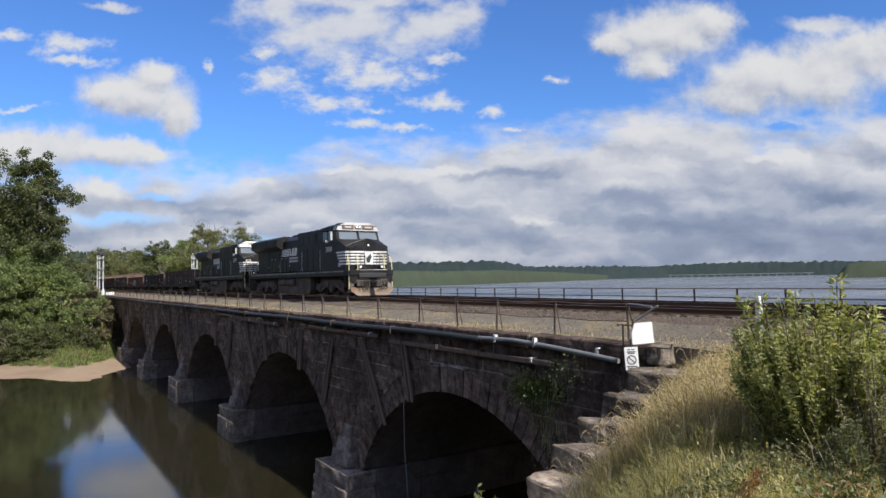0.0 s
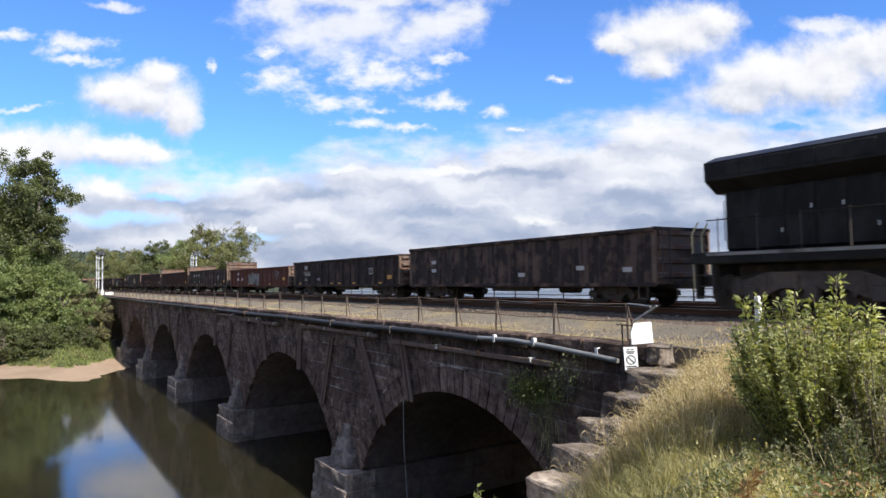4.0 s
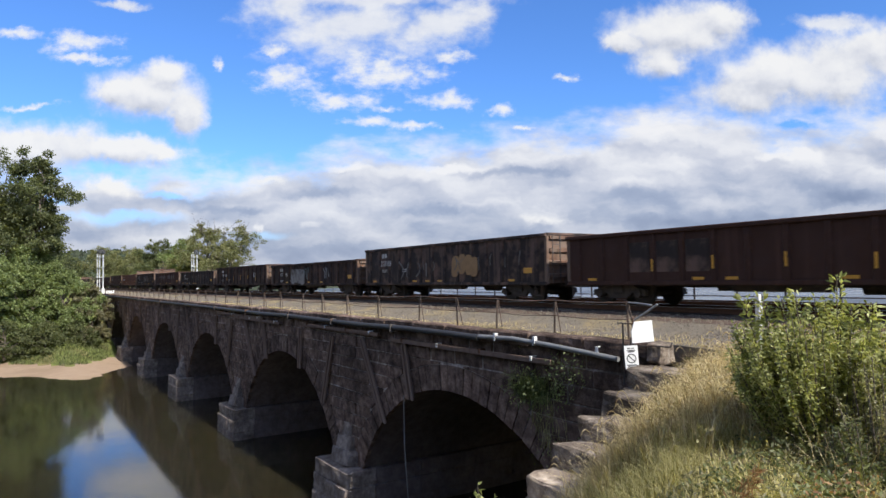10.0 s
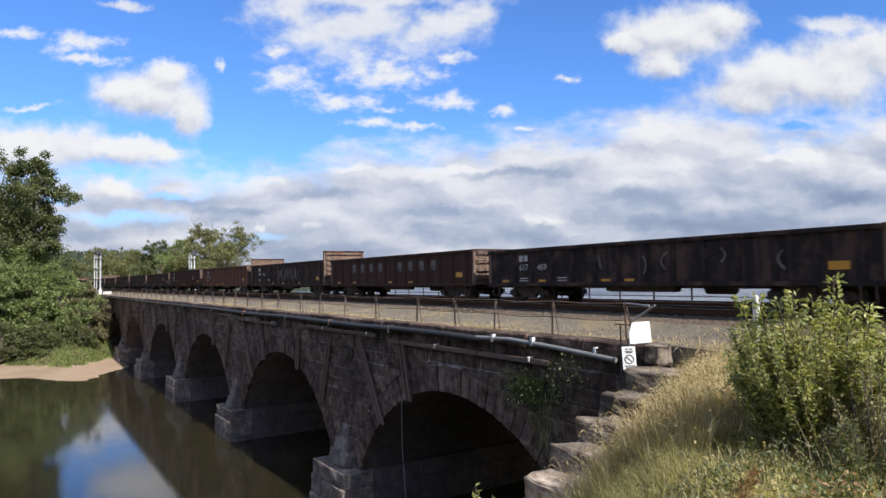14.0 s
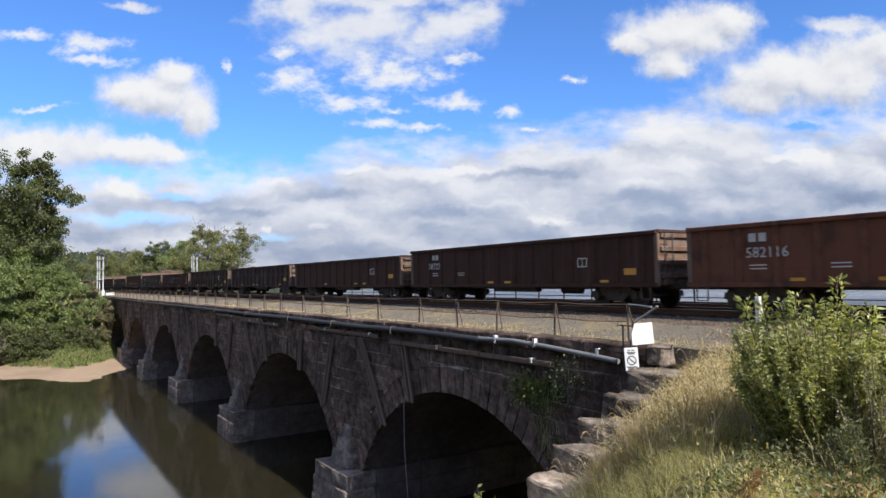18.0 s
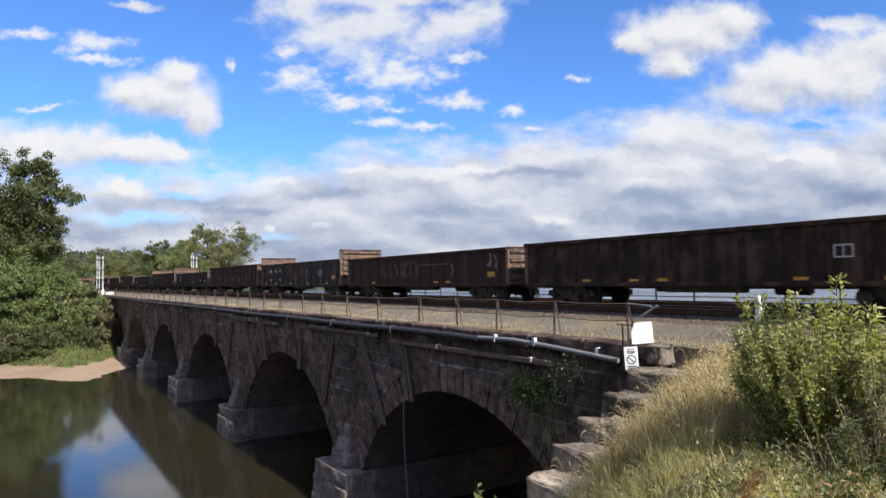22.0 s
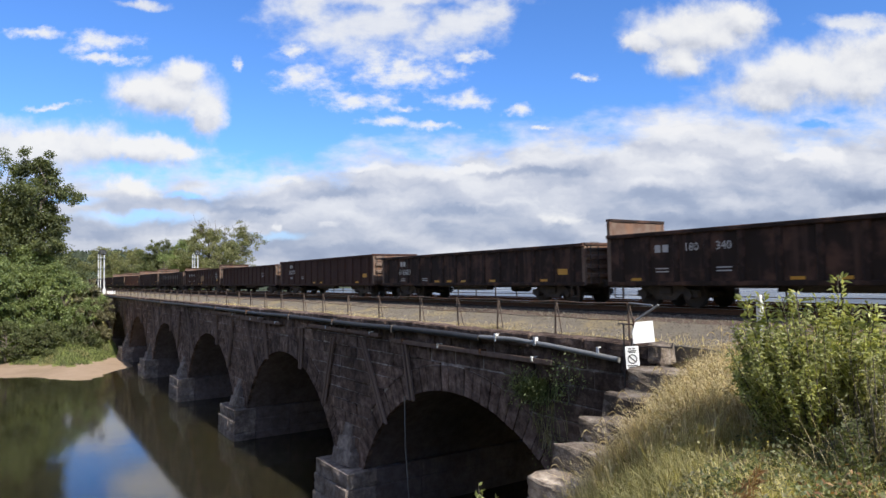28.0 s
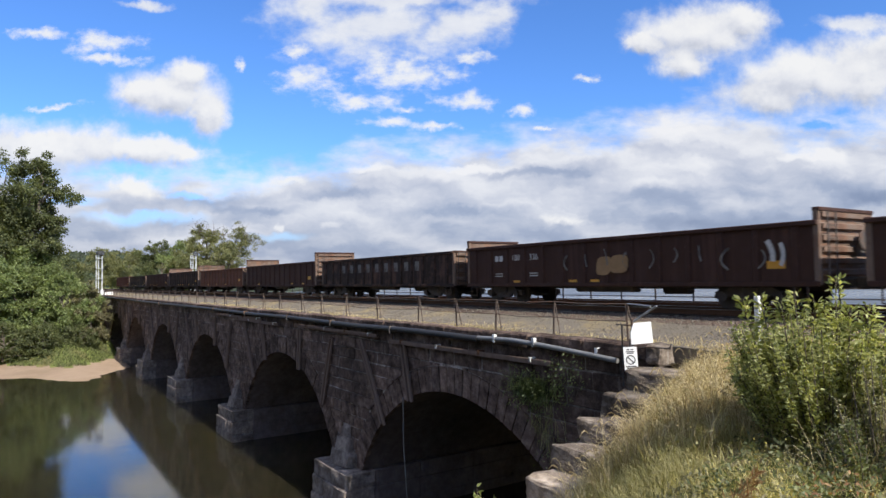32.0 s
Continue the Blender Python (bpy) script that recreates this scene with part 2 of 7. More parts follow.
M["black_paint"] = surface("black_loco_paint", (0.0108, 0.0098, 0.0098), (0.0235, 0.0215, 0.0212), 1.5, 0.45, 0, 0.05, 40, (0.032, 0.030, 0.029), 0.8, streak=(0.029, 0.027, 0.026))
M["loco_white"] = surface("loco_white", (0.62, 0.61, 0.58), (0.8, 0.79, 0.76), 3, 0.4, 0, 0.05, 50, (0.5, 0.47, 0.42), 1.5)
M["frame_dirt"] = surface("grimy_steel", (0.026, 0.021, 0.018), (0.075, 0.06, 0.05), 3, 0.8, 0.1, 0.4, 30, (0.085, 0.065, 0.05), 1.5)
M["engine_dirt"] = surface("dusty_engine_steel", (0.045, 0.038, 0.034), (0.12, 0.10, 0.088), 2.5, 0.85, 0.0, 0.4, 30, (0.13, 0.105, 0.088), 1.2)
M["plow_rust"] = surface("rusty_plow", (0.15, 0.115, 0.085), (0.29, 0.23, 0.175), 4, 0.85, 0.0, 0.3, 40, (0.20, 0.12, 0.08), 1.2)
M["glass"] = None
M["yellow"] = surface("orange_yellow_reflector", (0.46, 0.22, 0.02), (0.66, 0.34, 0.04), 5, 0.5, 0, 0.05, 50)
M["hand_yellow"] = surface("faded_yellow_rail", (0.55, 0.47, 0.24), (0.68, 0.60, 0.36), 6, 0.5, 0, 0.1, 60)
M["red_paint"] = surface("red_paint", (0.5, 0.03, 0.025), (0.6, 0.05, 0.04), 6, 0.5, 0, 0.05, 50)
M["sign_black"] = surface("black_lettering", (0.02, 0.02, 0.02), (0.03, 0.03, 0.03), 6, 0.6, 0, 0, 50)
M["faded_white"] = surface("faded_white_lettering", (0.36, 0.35, 0.34), (0.58, 0.57, 0.55), 9, 0.8, 0, 0.05, 50)
M["spray_white"] = surface("white_spray_paint", (0.12, 0.115, 0.11), (0.30, 0.295, 0.285), 2, 0.8, 0, 0.05, 50, (0.08, 0.07, 0.065), 1.4)
M["spray_teal"] = surface("blue_green_spray_paint", (0.07, 0.13, 0.14), (0.15, 0.25, 0.26), 3, 0.8, 0, 0.05, 50)
M["spray_orange"] = surface("orange_spray_paint", (0.16, 0.09, 0.04), (0.38, 0.24, 0.11), 3, 0.8, 0, 0.05, 50)
M["end_tan"] = surface("rusty_tan_end", (0.115, 0.08, 0.062), (0.21, 0.155, 0.122), 2.5, 0.85, 0, 0.3, 30, (0.12, 0.07, 0.05), 1.2, streak=(0.2, 0.11, 0.07))
# grey base stands in for reflected sky and the lit cab behind the windscreen
gm, gnt, gp = nodes_of("tinted_glass")
gp.inputs["Base Color"].default_value = (0.16, 0.18, 0.19, 1)
gp.inputs["Roughness"].default_value, gp.inputs["Specular IOR Level"].default_value = 0.05, 1.0
M["glass"] = gm
dgm, dnt, dgp = nodes_of("dark_glass")
dgp.inputs["Base Color"].default_value = (0.012, 0.013, 0.014, 1)
dgp.inputs["Roughness"].default_value = 0.12
M["dark_glass"] = dgm
M["black_paint"].node_tree.nodes["Principled BSDF"].inputs["Specular IOR Level"].default_value = 0.12
lm, lnt, lp = nodes_of("headlight_lens")
lp.inputs["Base Color"].default_value = (0.9, 0.9, 0.85, 1)
lp.inputs["Emission Color"].default_value, lp.inputs["Emission Strength"].default_value = (1, 0.95, 0.85, 1), 0.5
M["headlight"] = lm
# car paints: (name, dark, light, rust)
for key, a, b, r in (("car_grey", (0.034, 0.031, 0.030), (0.068, 0.062, 0.060), (0.13, 0.095, 0.08)),
                     ("car_black", (0.024, 0.018, 0.016), (0.054, 0.040, 0.034), (0.085, 0.052, 0.04)),
                     ("car_blue", (0.023, 0.020, 0.021), (0.047, 0.041, 0.042), (0.08, 0.056, 0.047)),
                     ("car_brown", (0.05, 0.028, 0.022), (0.10, 0.055, 0.042), (0.05, 0.03, 0.025)),
                     ("car_red", (0.11, 0.038, 0.028), (0.20, 0.078, 0.054), (0.10, 0.05, 0.04)),
                     ("car_rust", (0.155, 0.07, 0.044), (0.26, 0.125, 0.08), (0.07, 0.04, 0.03))):
    a, b, r = (tuple(x * q for x, q in zip(c, (1.08, 0.95, 0.90))) for c in (a, b, r))
    M[key] = surface(key + "_paint", tuple(x * 0.58 for x in a), tuple(x * 0.58 for x in b), 1.3, 0.78, 0.0, 0.3, 30, tuple(x * 0.95 for x in r), 0.9, streak=tuple(0.35 * x + 0.65 * y for x, y in zip(b, r)))
    M[key].node_tree.nodes["Principled BSDF"].inputs["Specular IOR Level"].default_value = 0.2

# water
wm, wnt, wp = nodes_of("river_water")
wp.inputs["Base Color"].default_value = (0.024, 0.0205, 0.0115, 1)
wp.inputs["Roughness"].default_value, wp.inputs["IOR"].default_value = 0.07, 1.5
wb = wnt.nodes.new("ShaderNodeBump")
wb.inputs["Strength"].default_value, wb.inputs["Distance"].default_value = 0.10, 0.05
# silt in the water softens the edge of shade
wp.inputs["Subsurface Weight"].default_value, wp.inputs["Subsurface Scale"].default_value = 1.0, 1.0
wp.inputs["Subsurface Radius"].default_value = (2.0, 1.8, 1.2)
wnt.links.new(noise_tex(wnt, 1.2, 3, 0.55), wb.inputs["Height"])
wnt.links.new(wb.outputs[0], wp.inputs["Normal"])
M["water"] = wm
vm, vnt, vp = nodes_of("open_river_water")
vp.inputs["Base Color"].default_value = (0.10, 0.12, 0.13, 1)
vp.inputs["Roughness"].default_value, vp.inputs["IOR"].default_value = 0.28, 1.33
vb = vnt.nodes.new("ShaderNodeBump")
vb.inputs["Strength"].default_value, vb.inputs["Distance"].default_value = 0.9, 0.3
vnt.links.new(noise_tex(vnt, 0.6, 4, 0.6, (1, 0.35, 1)), vb.inputs["Height"])
vnt.links.new(vb.outputs[0], vp.inputs["Normal"])
rr = ramp(vnt, noise_tex(vnt, 0.012, 5, 0.65, (1, 0.25, 1)), [(0.4, (0.12, 0.12, 0.12)), (0.62, (0.42, 0.42, 0.42))])
vnt.links.new(rr, vp.inputs["Roughness"])
vnt.links.new(ramp(vnt, noise_tex(vnt, 0.02, 5, 0.65, (1, 0.2, 1)), [(0.4, (0.05, 0.058, 0.062)), (0.65, (0.13, 0.145, 0.155))]), vp.inputs["Base Color"])
M["river"] = vm


# ---- mesh helpers ----
class Geo:
    """Collects verts and faces; pieces are laid one after another and become one mesh."""

    def __init__(self):
        self.v, self.f, self.s = [], [], []

    def add(self, verts, faces, smooth=False):
        n = len(self.v)
        self.v.extend(tuple(x) for x in verts)
        self.f.extend(tuple(n + i for i in f) for f in faces)
        self.s.extend([smooth] * len(faces))
        return self

    def box(self, x0, x1, y0, y1, z0, z1, m=None, c=0.0):
        if c <= 0:
            v = [(x, y, z) for x in (x0, x1) for y in (y0, y1) for z in (z0, z1)]
            f = [(0, 1, 3, 2), (4, 6, 7, 5), (0, 4, 5, 1), (2, 3, 7, 6), (0, 2, 6, 4), (1, 5, 7, 3)]
        else:
            lo, hi, ix, v, f = (x0, y0, z0), (x1, y1, z1), {}, [], []
            for a in range(8):
                s = (a & 1, a >> 1 & 1, a >> 2 & 1)
                for ax in range(3):
                    ix[s, ax] = len(v)
                    v.append(tuple((hi[k] if s[k] else lo[k]) if k == ax else (hi[k] - c if s[k] else lo[k] + c) for k in range(3)))
            cen = [(a + b) / 2 for a, b in zip(lo, hi)]

            def put(q):
                p = [Vector(v[i]) for i in q]
                nrm = (p[1] - p[0]).cross(p[2] - p[0])
                mid = sum(p, Vector()) / len(p) - Vector(cen)
                f.append(tuple(q) if nrm.dot(mid) > 0 else tuple(reversed(q)))
            for ax in range(3):
                o = [k for k in range(3) if k != ax]
                for sg in (0, 1):
                    q = []
                    for i, j in ((0, 0), (1, 0), (1, 1), (0, 1)):
                        s = [0, 0, 0]
                        s[ax], s[o[0]], s[o[1]] = sg, i, j
                        q.append(ix[tuple(s), ax])
                    put(q)
                for i in (0, 1):
                    for j in (0, 1):
                        s0, s1 = [0, 0, 0], [0, 0, 0]
                        s0[ax], s1[ax] = 0, 1
                        s0[o[0]] = s1[o[0]] = i
                        s0[o[1]] = s1[o[1]] = j
                        put([ix[tuple(s0), o[0]], ix[tuple(s1), o[0]], ix[tuple(s1), o[1]], ix[tuple(s0), o[1]]])
            for a in range(8):
                s = (a & 1, a >> 1 & 1, a >> 2 & 1)
                put([ix[s, 0], ix[s, 1], ix[s, 2]])
        if m is not None:
            v = [tuple(m @ Vector(p)) for p in v]
        return self.add(v, f)

    def tube(self, a, b, r0, r1=None, n=8, caps=True, smooth=True):
        a, b = Vector(a), Vector(b)
        r1 = r0 if r1 is None else r1
        w = (b - a).normalized()
        u = w.cross(Vector((0, 0, 1)) if abs(w.z) < 0.9 else Vector((1, 0, 0))).normalized()
        t = w.cross(u)
        v = []
        for p, r in ((a, r0), (b, r1)):
            for i in range(n):
                k = 2 * math.pi * i / n
                v.append(p + u * (r * math.cos(k)) + t * (r * math.sin(k)))
        self.add(v, [(i, (i + 1) % n, n + (i + 1) % n, n + i) for i in range(n)], smooth)
        if caps:
            self.add(v, [tuple(range(n - 1, -1, -1)), tuple(range(n, 2 * n))])
        return self

    def path(self, pts, r, n=7):
        for p, q in zip(pts, pts[1:]):
            self.tube(p, q, r, r, n)
        return self

    def prism(self, outline, y0, y1):
        """An outline in x, z drawn out along y."""
        n = len(outline)
        v = [(x, y0, z) for x, z in outline] + [(x, y1, z) for x, z in outline]
        f = [(i, (i + 1) % n, n + (i + 1) % n, n + i) for i in range(n)]
        return self.add(v, f + [tuple(range(n - 1, -1, -1)), tuple(range(n, 2 * n))])

    def mesh(self, name, material, tidy=True):
        me = bpy.data.meshes.new(name)
        me.from_pydata(self.v, [], self.f)
        me.polygons.foreach_set("use_smooth", self.s)
        if tidy and len(self.f) < 4000:
            bm = bmesh.new()
            bm.from_mesh(me)
            bmesh.ops.recalc_face_normals(bm, faces=bm.faces)
            bm.to_mesh(me)
            bm.free()
        for mm in material if isinstance(material, (list, tuple)) else [material]:
            me.materials.append(mm)
        return me


def part(name, geo, material, parent=None, label="", m=None):
    """One mesh object, from a Geo or a shared mesh, under a thing or a part."""
    data = geo if isinstance(geo, bpy.types.Mesh) else geo.mesh(name, material)
    ob = new(name, data)
    if parent is not None:
        ob.parent = parent
    if m is not None:
        ob.matrix_basis = m
    return tagged(ob, label)


def thing(name, m, label, category, group="", kind=""):
    ob = new(name)
    ob.matrix_basis = m
    return tagged(ob, label, category, group, kind)


def rnd(a, b):
    return random.uniform(a, b)

# ---- the vault of clouds, far off, which the wind carries ----
CLOUD_R = 4500.0
turn = aimed(0, 0).to_3x3()


def cloud_material():
    """Clouds in four layers by bearing: a low bank, a thin veil, white flecks, and fair-weather heaps with grey bellies.
    Each heap or fleck is (across, down, half width, half height) in thousandths of the bearing's tangent."""
    m = bpy.data.materials.new("cloud_vapour")
    m.use_nodes = True
    nt = m.node_tree
    nt.nodes.clear()
    heaps = ((-512, -276, 105, 48), (-449, -246, 46, 45), (-484, -312, 50, 28), (-569, -276, 48, 26),
             (426, -382, 120, 56), (402, -332, 58, 36), (506, -400, 56, 38), (336, -362, 40, 26),
             (616, -300, 150, 56), (546, -272, 84, 38), (716, -314, 120, 72), (790, -346, 90, 56),
             (-724, -178, 170, 48), (-574, -172, 130, 30), (-484, -172, 50, 16), (-574, -104, 40, 24))
    veils = ((-150, -392, 190, 62), (-264, -424, 70, 34), (-4, -394, 100, 46), (66, -412, 48, 36), (706, -402, 80, 18), (-100, -440, 200, 20), (-560, -430, 40, 8))
    flecks = ((-634, -363, 58, 15), (-619, -333, 52, 8), (-749, -383, 36, 9), (-724, -248, 46, 5), (-264, -301, 40, 22),
              (-94, -312, 78, 27), (-144, -326, 40, 15), (-179, -263, 58, 13), (-94, -249, 26, 6), (21, -263, 44, 14),
              (-119, -224, 32, 11), (-39, -214, 38, 7), (116, -243, 20, 9), (146, -212, 8, 4), (236, -301, 22, 5),
              (-386, -326, 9, 12), (26, -336, 26, 10), (-284, -353, 24, 7), (-304, -120, 38, 7), (190, -52, 34, 8))
    glints = ((-229, -39, 28, 10), (-319, -36, 12, 12), (616, -162, 60, 12), (-164, -141, 60, 10), (16, -140, 80, 10), (-444, -98, 66, 16), (400, -228, 60, 14), (-60, -170, 80, 12))
    glooms = ((-224, -96, 90, 13), (-354, -68, 90, 9), (396, -98, 130, 16), (696, -110, 110, 44), (16, -66, 110, 13), (516, -46, 170, 20), (150, -130, 120, 10))

    def link(tree, sock, v):
        if isinstance(v, bpy.types.NodeSocket):
            tree.links.new(v, sock)
        elif v is not None:
            sock.default_value = v

    def vec(tree, op, a, b=None):
        n = tree.nodes.new("ShaderNodeVectorMath")
        n.operation = op
        for k, v in zip(n.inputs, (a, b)):
            link(tree, k, v)
        return n.outputs["Value"] if op in ("LENGTH", "DOT_PRODUCT") else n.outputs[0]

    def num(tree, op, a, b=None, c=None):
        n = tree.nodes.new("ShaderNodeMath")
        n.operation = op
        for k, v in zip(n.inputs, (a, b, c)):
            link(tree, k, v)
        return n.outputs[0]

    def fbm(tree, place, scale, detail, rough, out=0):
        n = tree.nodes.new("ShaderNodeTexNoise")
        n.inputs["Scale"].default_value, n.inputs["Detail"].default_value, n.inputs["Roughness"].default_value = scale, detail, rough
        tree.links.new(place, n.inputs["Vector"])
        return n.outputs[out]

    def bent(tree, base, scale, amount, shift):
        n = fbm(tree, vec(tree, "ADD", base, shift), scale, 5.0, 0.6, 1)
        return vec(tree, "MULTIPLY", vec(tree, "SUBTRACT", n, (0.5, 0.5, 0.5)), (amount, amount * 0.65, 0))

    def lumps(tree, place, rows, soft, spread=1.0):
        best = None
        for x, y, rx, ry in ((x, y, rx * spread, ry * spread) for x, y, rx, ry in rows):
            d = vec(tree, "LENGTH", vec(tree, "MULTIPLY", vec(tree, "SUBTRACT", place, (x / 1000, -y / 1000, 0)), (1000 / rx, 1000 / ry, 0)))
            k = num(tree, "SUBTRACT", 1.0, d)
            best = k if best is None else num(tree, "SMOOTH_MAX", best, k, soft)
        return num(tree, "MAXIMUM", best, -1.5)

    def step(tree, v, lo, hi, top=1.0):
        n = tree.nodes.new("ShaderNodeMapRange")
        n.interpolation_type = "SMOOTHSTEP"
        for key, val in (("From Min", lo), ("From Max", hi), ("To Min", 0.0), ("To Max", top)):
            n.inputs[key].default_value = val
        tree.links.new(v, n.inputs["Value"])
        return n.outputs[0]

    # how thick the heaps stand at a place; asked twice, for the light from above
    grp = bpy.data.node_groups.new("cloud_heaps", "ShaderNodeTree")
    grp.interface.new_socket("Place", in_out="INPUT", socket_type="NodeSocketVector")
    grp.interface.new_socket("Cover", in_out="OUTPUT", socket_type="NodeSocketFloat")
    gi, go = grp.nodes.new("NodeGroupInput"), grp.nodes.new("NodeGroupOutput")
    raw = gi.outputs[0]
    place = vec(grp, "ADD", vec(grp, "ADD", raw, bent(grp, raw, 11.0, 0.085, (0, 0, 0))), bent(grp, raw, 38.0, 0.030, (3, 1, 0)))
    body = lumps(grp, place, heaps, 0.3)
    fine = num(grp, "SUBTRACT", fbm(grp, raw, 20.0, 6.0, 0.58), 0.5)
    grp.links.new(num(grp, "MULTIPLY_ADD", fine, 0.9, body), go.inputs[0])

    tc = nt.nodes.new("ShaderNodeTexCoord")
    d = tc.outputs["Object"]
    depth = vec(nt, "DOT_PRODUCT", d, tuple(-turn.col[2]))
    k = FOCAL / 1000
    comb = nt.nodes.new("ShaderNodeCombineXYZ")
    for i, axis in enumerate((turn.col[0], turn.col[1])):
        nt.links.new(num(nt, "MULTIPLY", num(nt, "DIVIDE", vec(nt, "DOT_PRODUCT", d, tuple(axis)), depth), k), comb.inputs[i])
    here = comb.outputs[0]
    sp = nt.nodes.new("ShaderNodeSeparateXYZ")
    nt.links.new(here, sp.inputs[0])
    across, up = sp.outputs[0], sp.outputs[1]
    loose = vec(nt, "ADD", vec(nt, "ADD", here, bent(nt, here, 9.0, 0.09, (7, 2, 0))), bent(nt, here, 34.0, 0.028, (1, 5, 0)))
    streak = vec(nt, "MULTIPLY", here, (1.0, 2.2, 1.0))

    def laid(under, colour, alpha):
        return mix(nt, alpha, under, colour), alpha

    # the low bank under a wandering upper edge
    edge = nt.nodes.new("ShaderNodeValToRGB")
    edge.color_ramp.interpolation = "B_SPLINE"
    stops = ((0.0, 0.145), (0.1, 0.135), (0.16, 0.125), (0.24, 0.13), (0.33, 0.145), (0.41, 0.17), (0.5, 0.18), (0.56, 0.198),
             (0.66, 0.205), (0.75, 0.25), (0.81, 0.252), (0.88, 0.215), (0.93, 0.215), (1.0, 0.245))
    while len(edge.color_ramp.elements) < len(stops):
        edge.color_ramp.elements.new(0.5)
    for e, (p, h) in zip(edge.color_ramp.elements, stops):
        e.position, e.color = p, (h * 3, h * 3, h * 3, 1)
    sp2 = nt.nodes.new("ShaderNodeSeparateXYZ")
    nt.links.new(loose, sp2.inputs[0])
    nt.links.new(num(nt, "MULTIPLY_ADD", sp2.outputs[0], 1 / 1.568, 0.5), edge.inputs[0])
    gap = num(nt, "SUBTRACT", num(nt, "DIVIDE", edge.outputs[0], 3.0), sp2.outputs[1])
    rough = num(nt, "SUBTRACT", fbm(nt, streak, 9.0, 6.0, 0.56), 0.5)
    bank_c = num(nt, "MULTIPLY_ADD", rough, 0.16, gap)
    bank_a = step(nt, bank_c, -0.035, 0.045, 0.97)
    holes = lumps(nt, loose, ((-314, -18, 70, 12), (-560, -52, 150, 16), (-480, -88, 50, 10), (-700, -80, 90, 12), (640, -214, 60, 12)), 0.2)
    bank_a = num(nt, "SUBTRACT", bank_a, step(nt, holes, 0.0, 0.8, 0.6))
    flat = vec(nt, "MULTIPLY", loose, (1.0, 2.6, 1.0))
    l0 = fbm(nt, flat, 5.5, 5.0, 0.47)
    l1 = fbm(nt, vec(nt, "ADD", flat, (0.016, 0.06, 0)), 5.5, 5.0, 0.47)
    bars_ = num(nt, "SUBTRACT", fbm(nt, vec(nt, "MULTIPLY", here, (2.0, 10.0, 1.0)), 2.6, 5.0, 0.55), 0.5)
    low = step(nt, up, 0.19, -0.03)
    tone = num(nt, "MULTIPLY_ADD", num(nt, "SUBTRACT", l0, l1), 1.2, 0.72)
    tone = num(nt, "MULTIPLY_ADD", bars_, 0.30, tone)
    tone = num(nt, "MULTIPLY_ADD", step(nt, gap, 0.07, 0.0), 0.10, tone)
    tone = num(nt, "MULTIPLY_ADD", low, -0.26, tone)
    tone = num(nt, "MULTIPLY_ADD", num(nt, "MULTIPLY", step(nt, across, 0.0, 0.75), low), -0.26, tone)
    tone = num(nt, "ADD", tone, step(nt, lumps(nt, loose, glints, 0.1), -0.1, 0.7, 0.26))
    tone = num(nt, "SUBTRACT", tone, step(nt, lumps(nt, loose, glooms, 0.2), -0.3, 0.9, 0.22))
    grey = ramp(nt, tone, [(0.05, (0.27, 0.335, 0.49)), (0.35, (0.42, 0.485, 0.64)), (0.6, (0.66, 0.695, 0.80)), (0.80, (0.88, 0.895, 0.945)), (0.95, (0.98, 0.98, 1.0))])
    # veil and flecks
    wisp = num(nt, "SUBTRACT", fbm(nt, vec(nt, "MULTIPLY", here, (1.0, 1.5, 1.0)), 13.0, 7.0, 0.6), 0.5)
    veil_c = num(nt, "MULTIPLY_ADD", wisp, 2.3, lumps(nt, loose, veils, 0.45, 0.92))
    veil_a = step(nt, veil_c, -0.35, 0.85, 0.9)
    bits = num(nt, "SUBTRACT", fbm(nt, vec(nt, "MULTIPLY", here, (1.0, 1.7, 1.0)), 30.0, 6.0, 0.62), 0.5)
    fleck_c = num(nt, "MULTIPLY_ADD", bits, 2.4, lumps(nt, loose, flecks, 0.35, 1.25))
    fleck_a = step(nt, fleck_c, -0.25, 1.05, 0.95)
    veil_t = ramp(nt, num(nt, "MULTIPLY_ADD", wisp, 0.8, 0.6), [(0.3, (0.74, 0.78, 0.88)), (0.75, (0.97, 0.98, 1.0))])

    def cover(at):
        g = nt.nodes.new("ShaderNodeGroup")
        g.node_tree = grp
        nt.links.new(at, g.inputs[0])
        return g.outputs[0]
    c0 = cover(here)
    c1 = cover(vec(nt, "ADD", here, (0.007, 0.022, 0)))
    heap_a = step(nt, c0, -0.24, 0.52, 0.97)
    lit = num(nt, "MULTIPLY_ADD", num(nt, "SUBTRACT", c0, c1), 0.42, 0.69)
    lit = num(nt, "MULTIPLY_ADD", num(nt, "SUBTRACT", l0, l1), 0.7, lit)
    heap_t = ramp(nt, lit, [(0.36, (0.54, 0.58, 0.68)), (0.58, (0.76, 0.785, 0.86)), (0.76, (0.92, 0.93, 0.96)), (0.92, (1.0, 1.0, 1.0))])

    col = grey
    clear = num(nt, "SUBTRACT", 1.0, bank_a)
    for tint_, a in ((veil_t, veil_a), ((0.97, 0.98, 1.0), fleck_a), (heap_t, heap_a)):
        # over what lies below: colour is mixed by the share that this layer covers of all that is there
        clear2 = num(nt, "MULTIPLY", clear, num(nt, "SUBTRACT", 1.0, a))
        share = num(nt, "DIVIDE", a, num(nt, "MAXIMUM", num(nt, "SUBTRACT", 1.0, clear2), 0.001))
        col = mix(nt, share, col, tint_)
        clear = clear2
    em = nt.nodes.new("ShaderNodeEmission")
    em.inputs[1].default_value = 0.61
    nt.links.new(col, em.inputs[0])
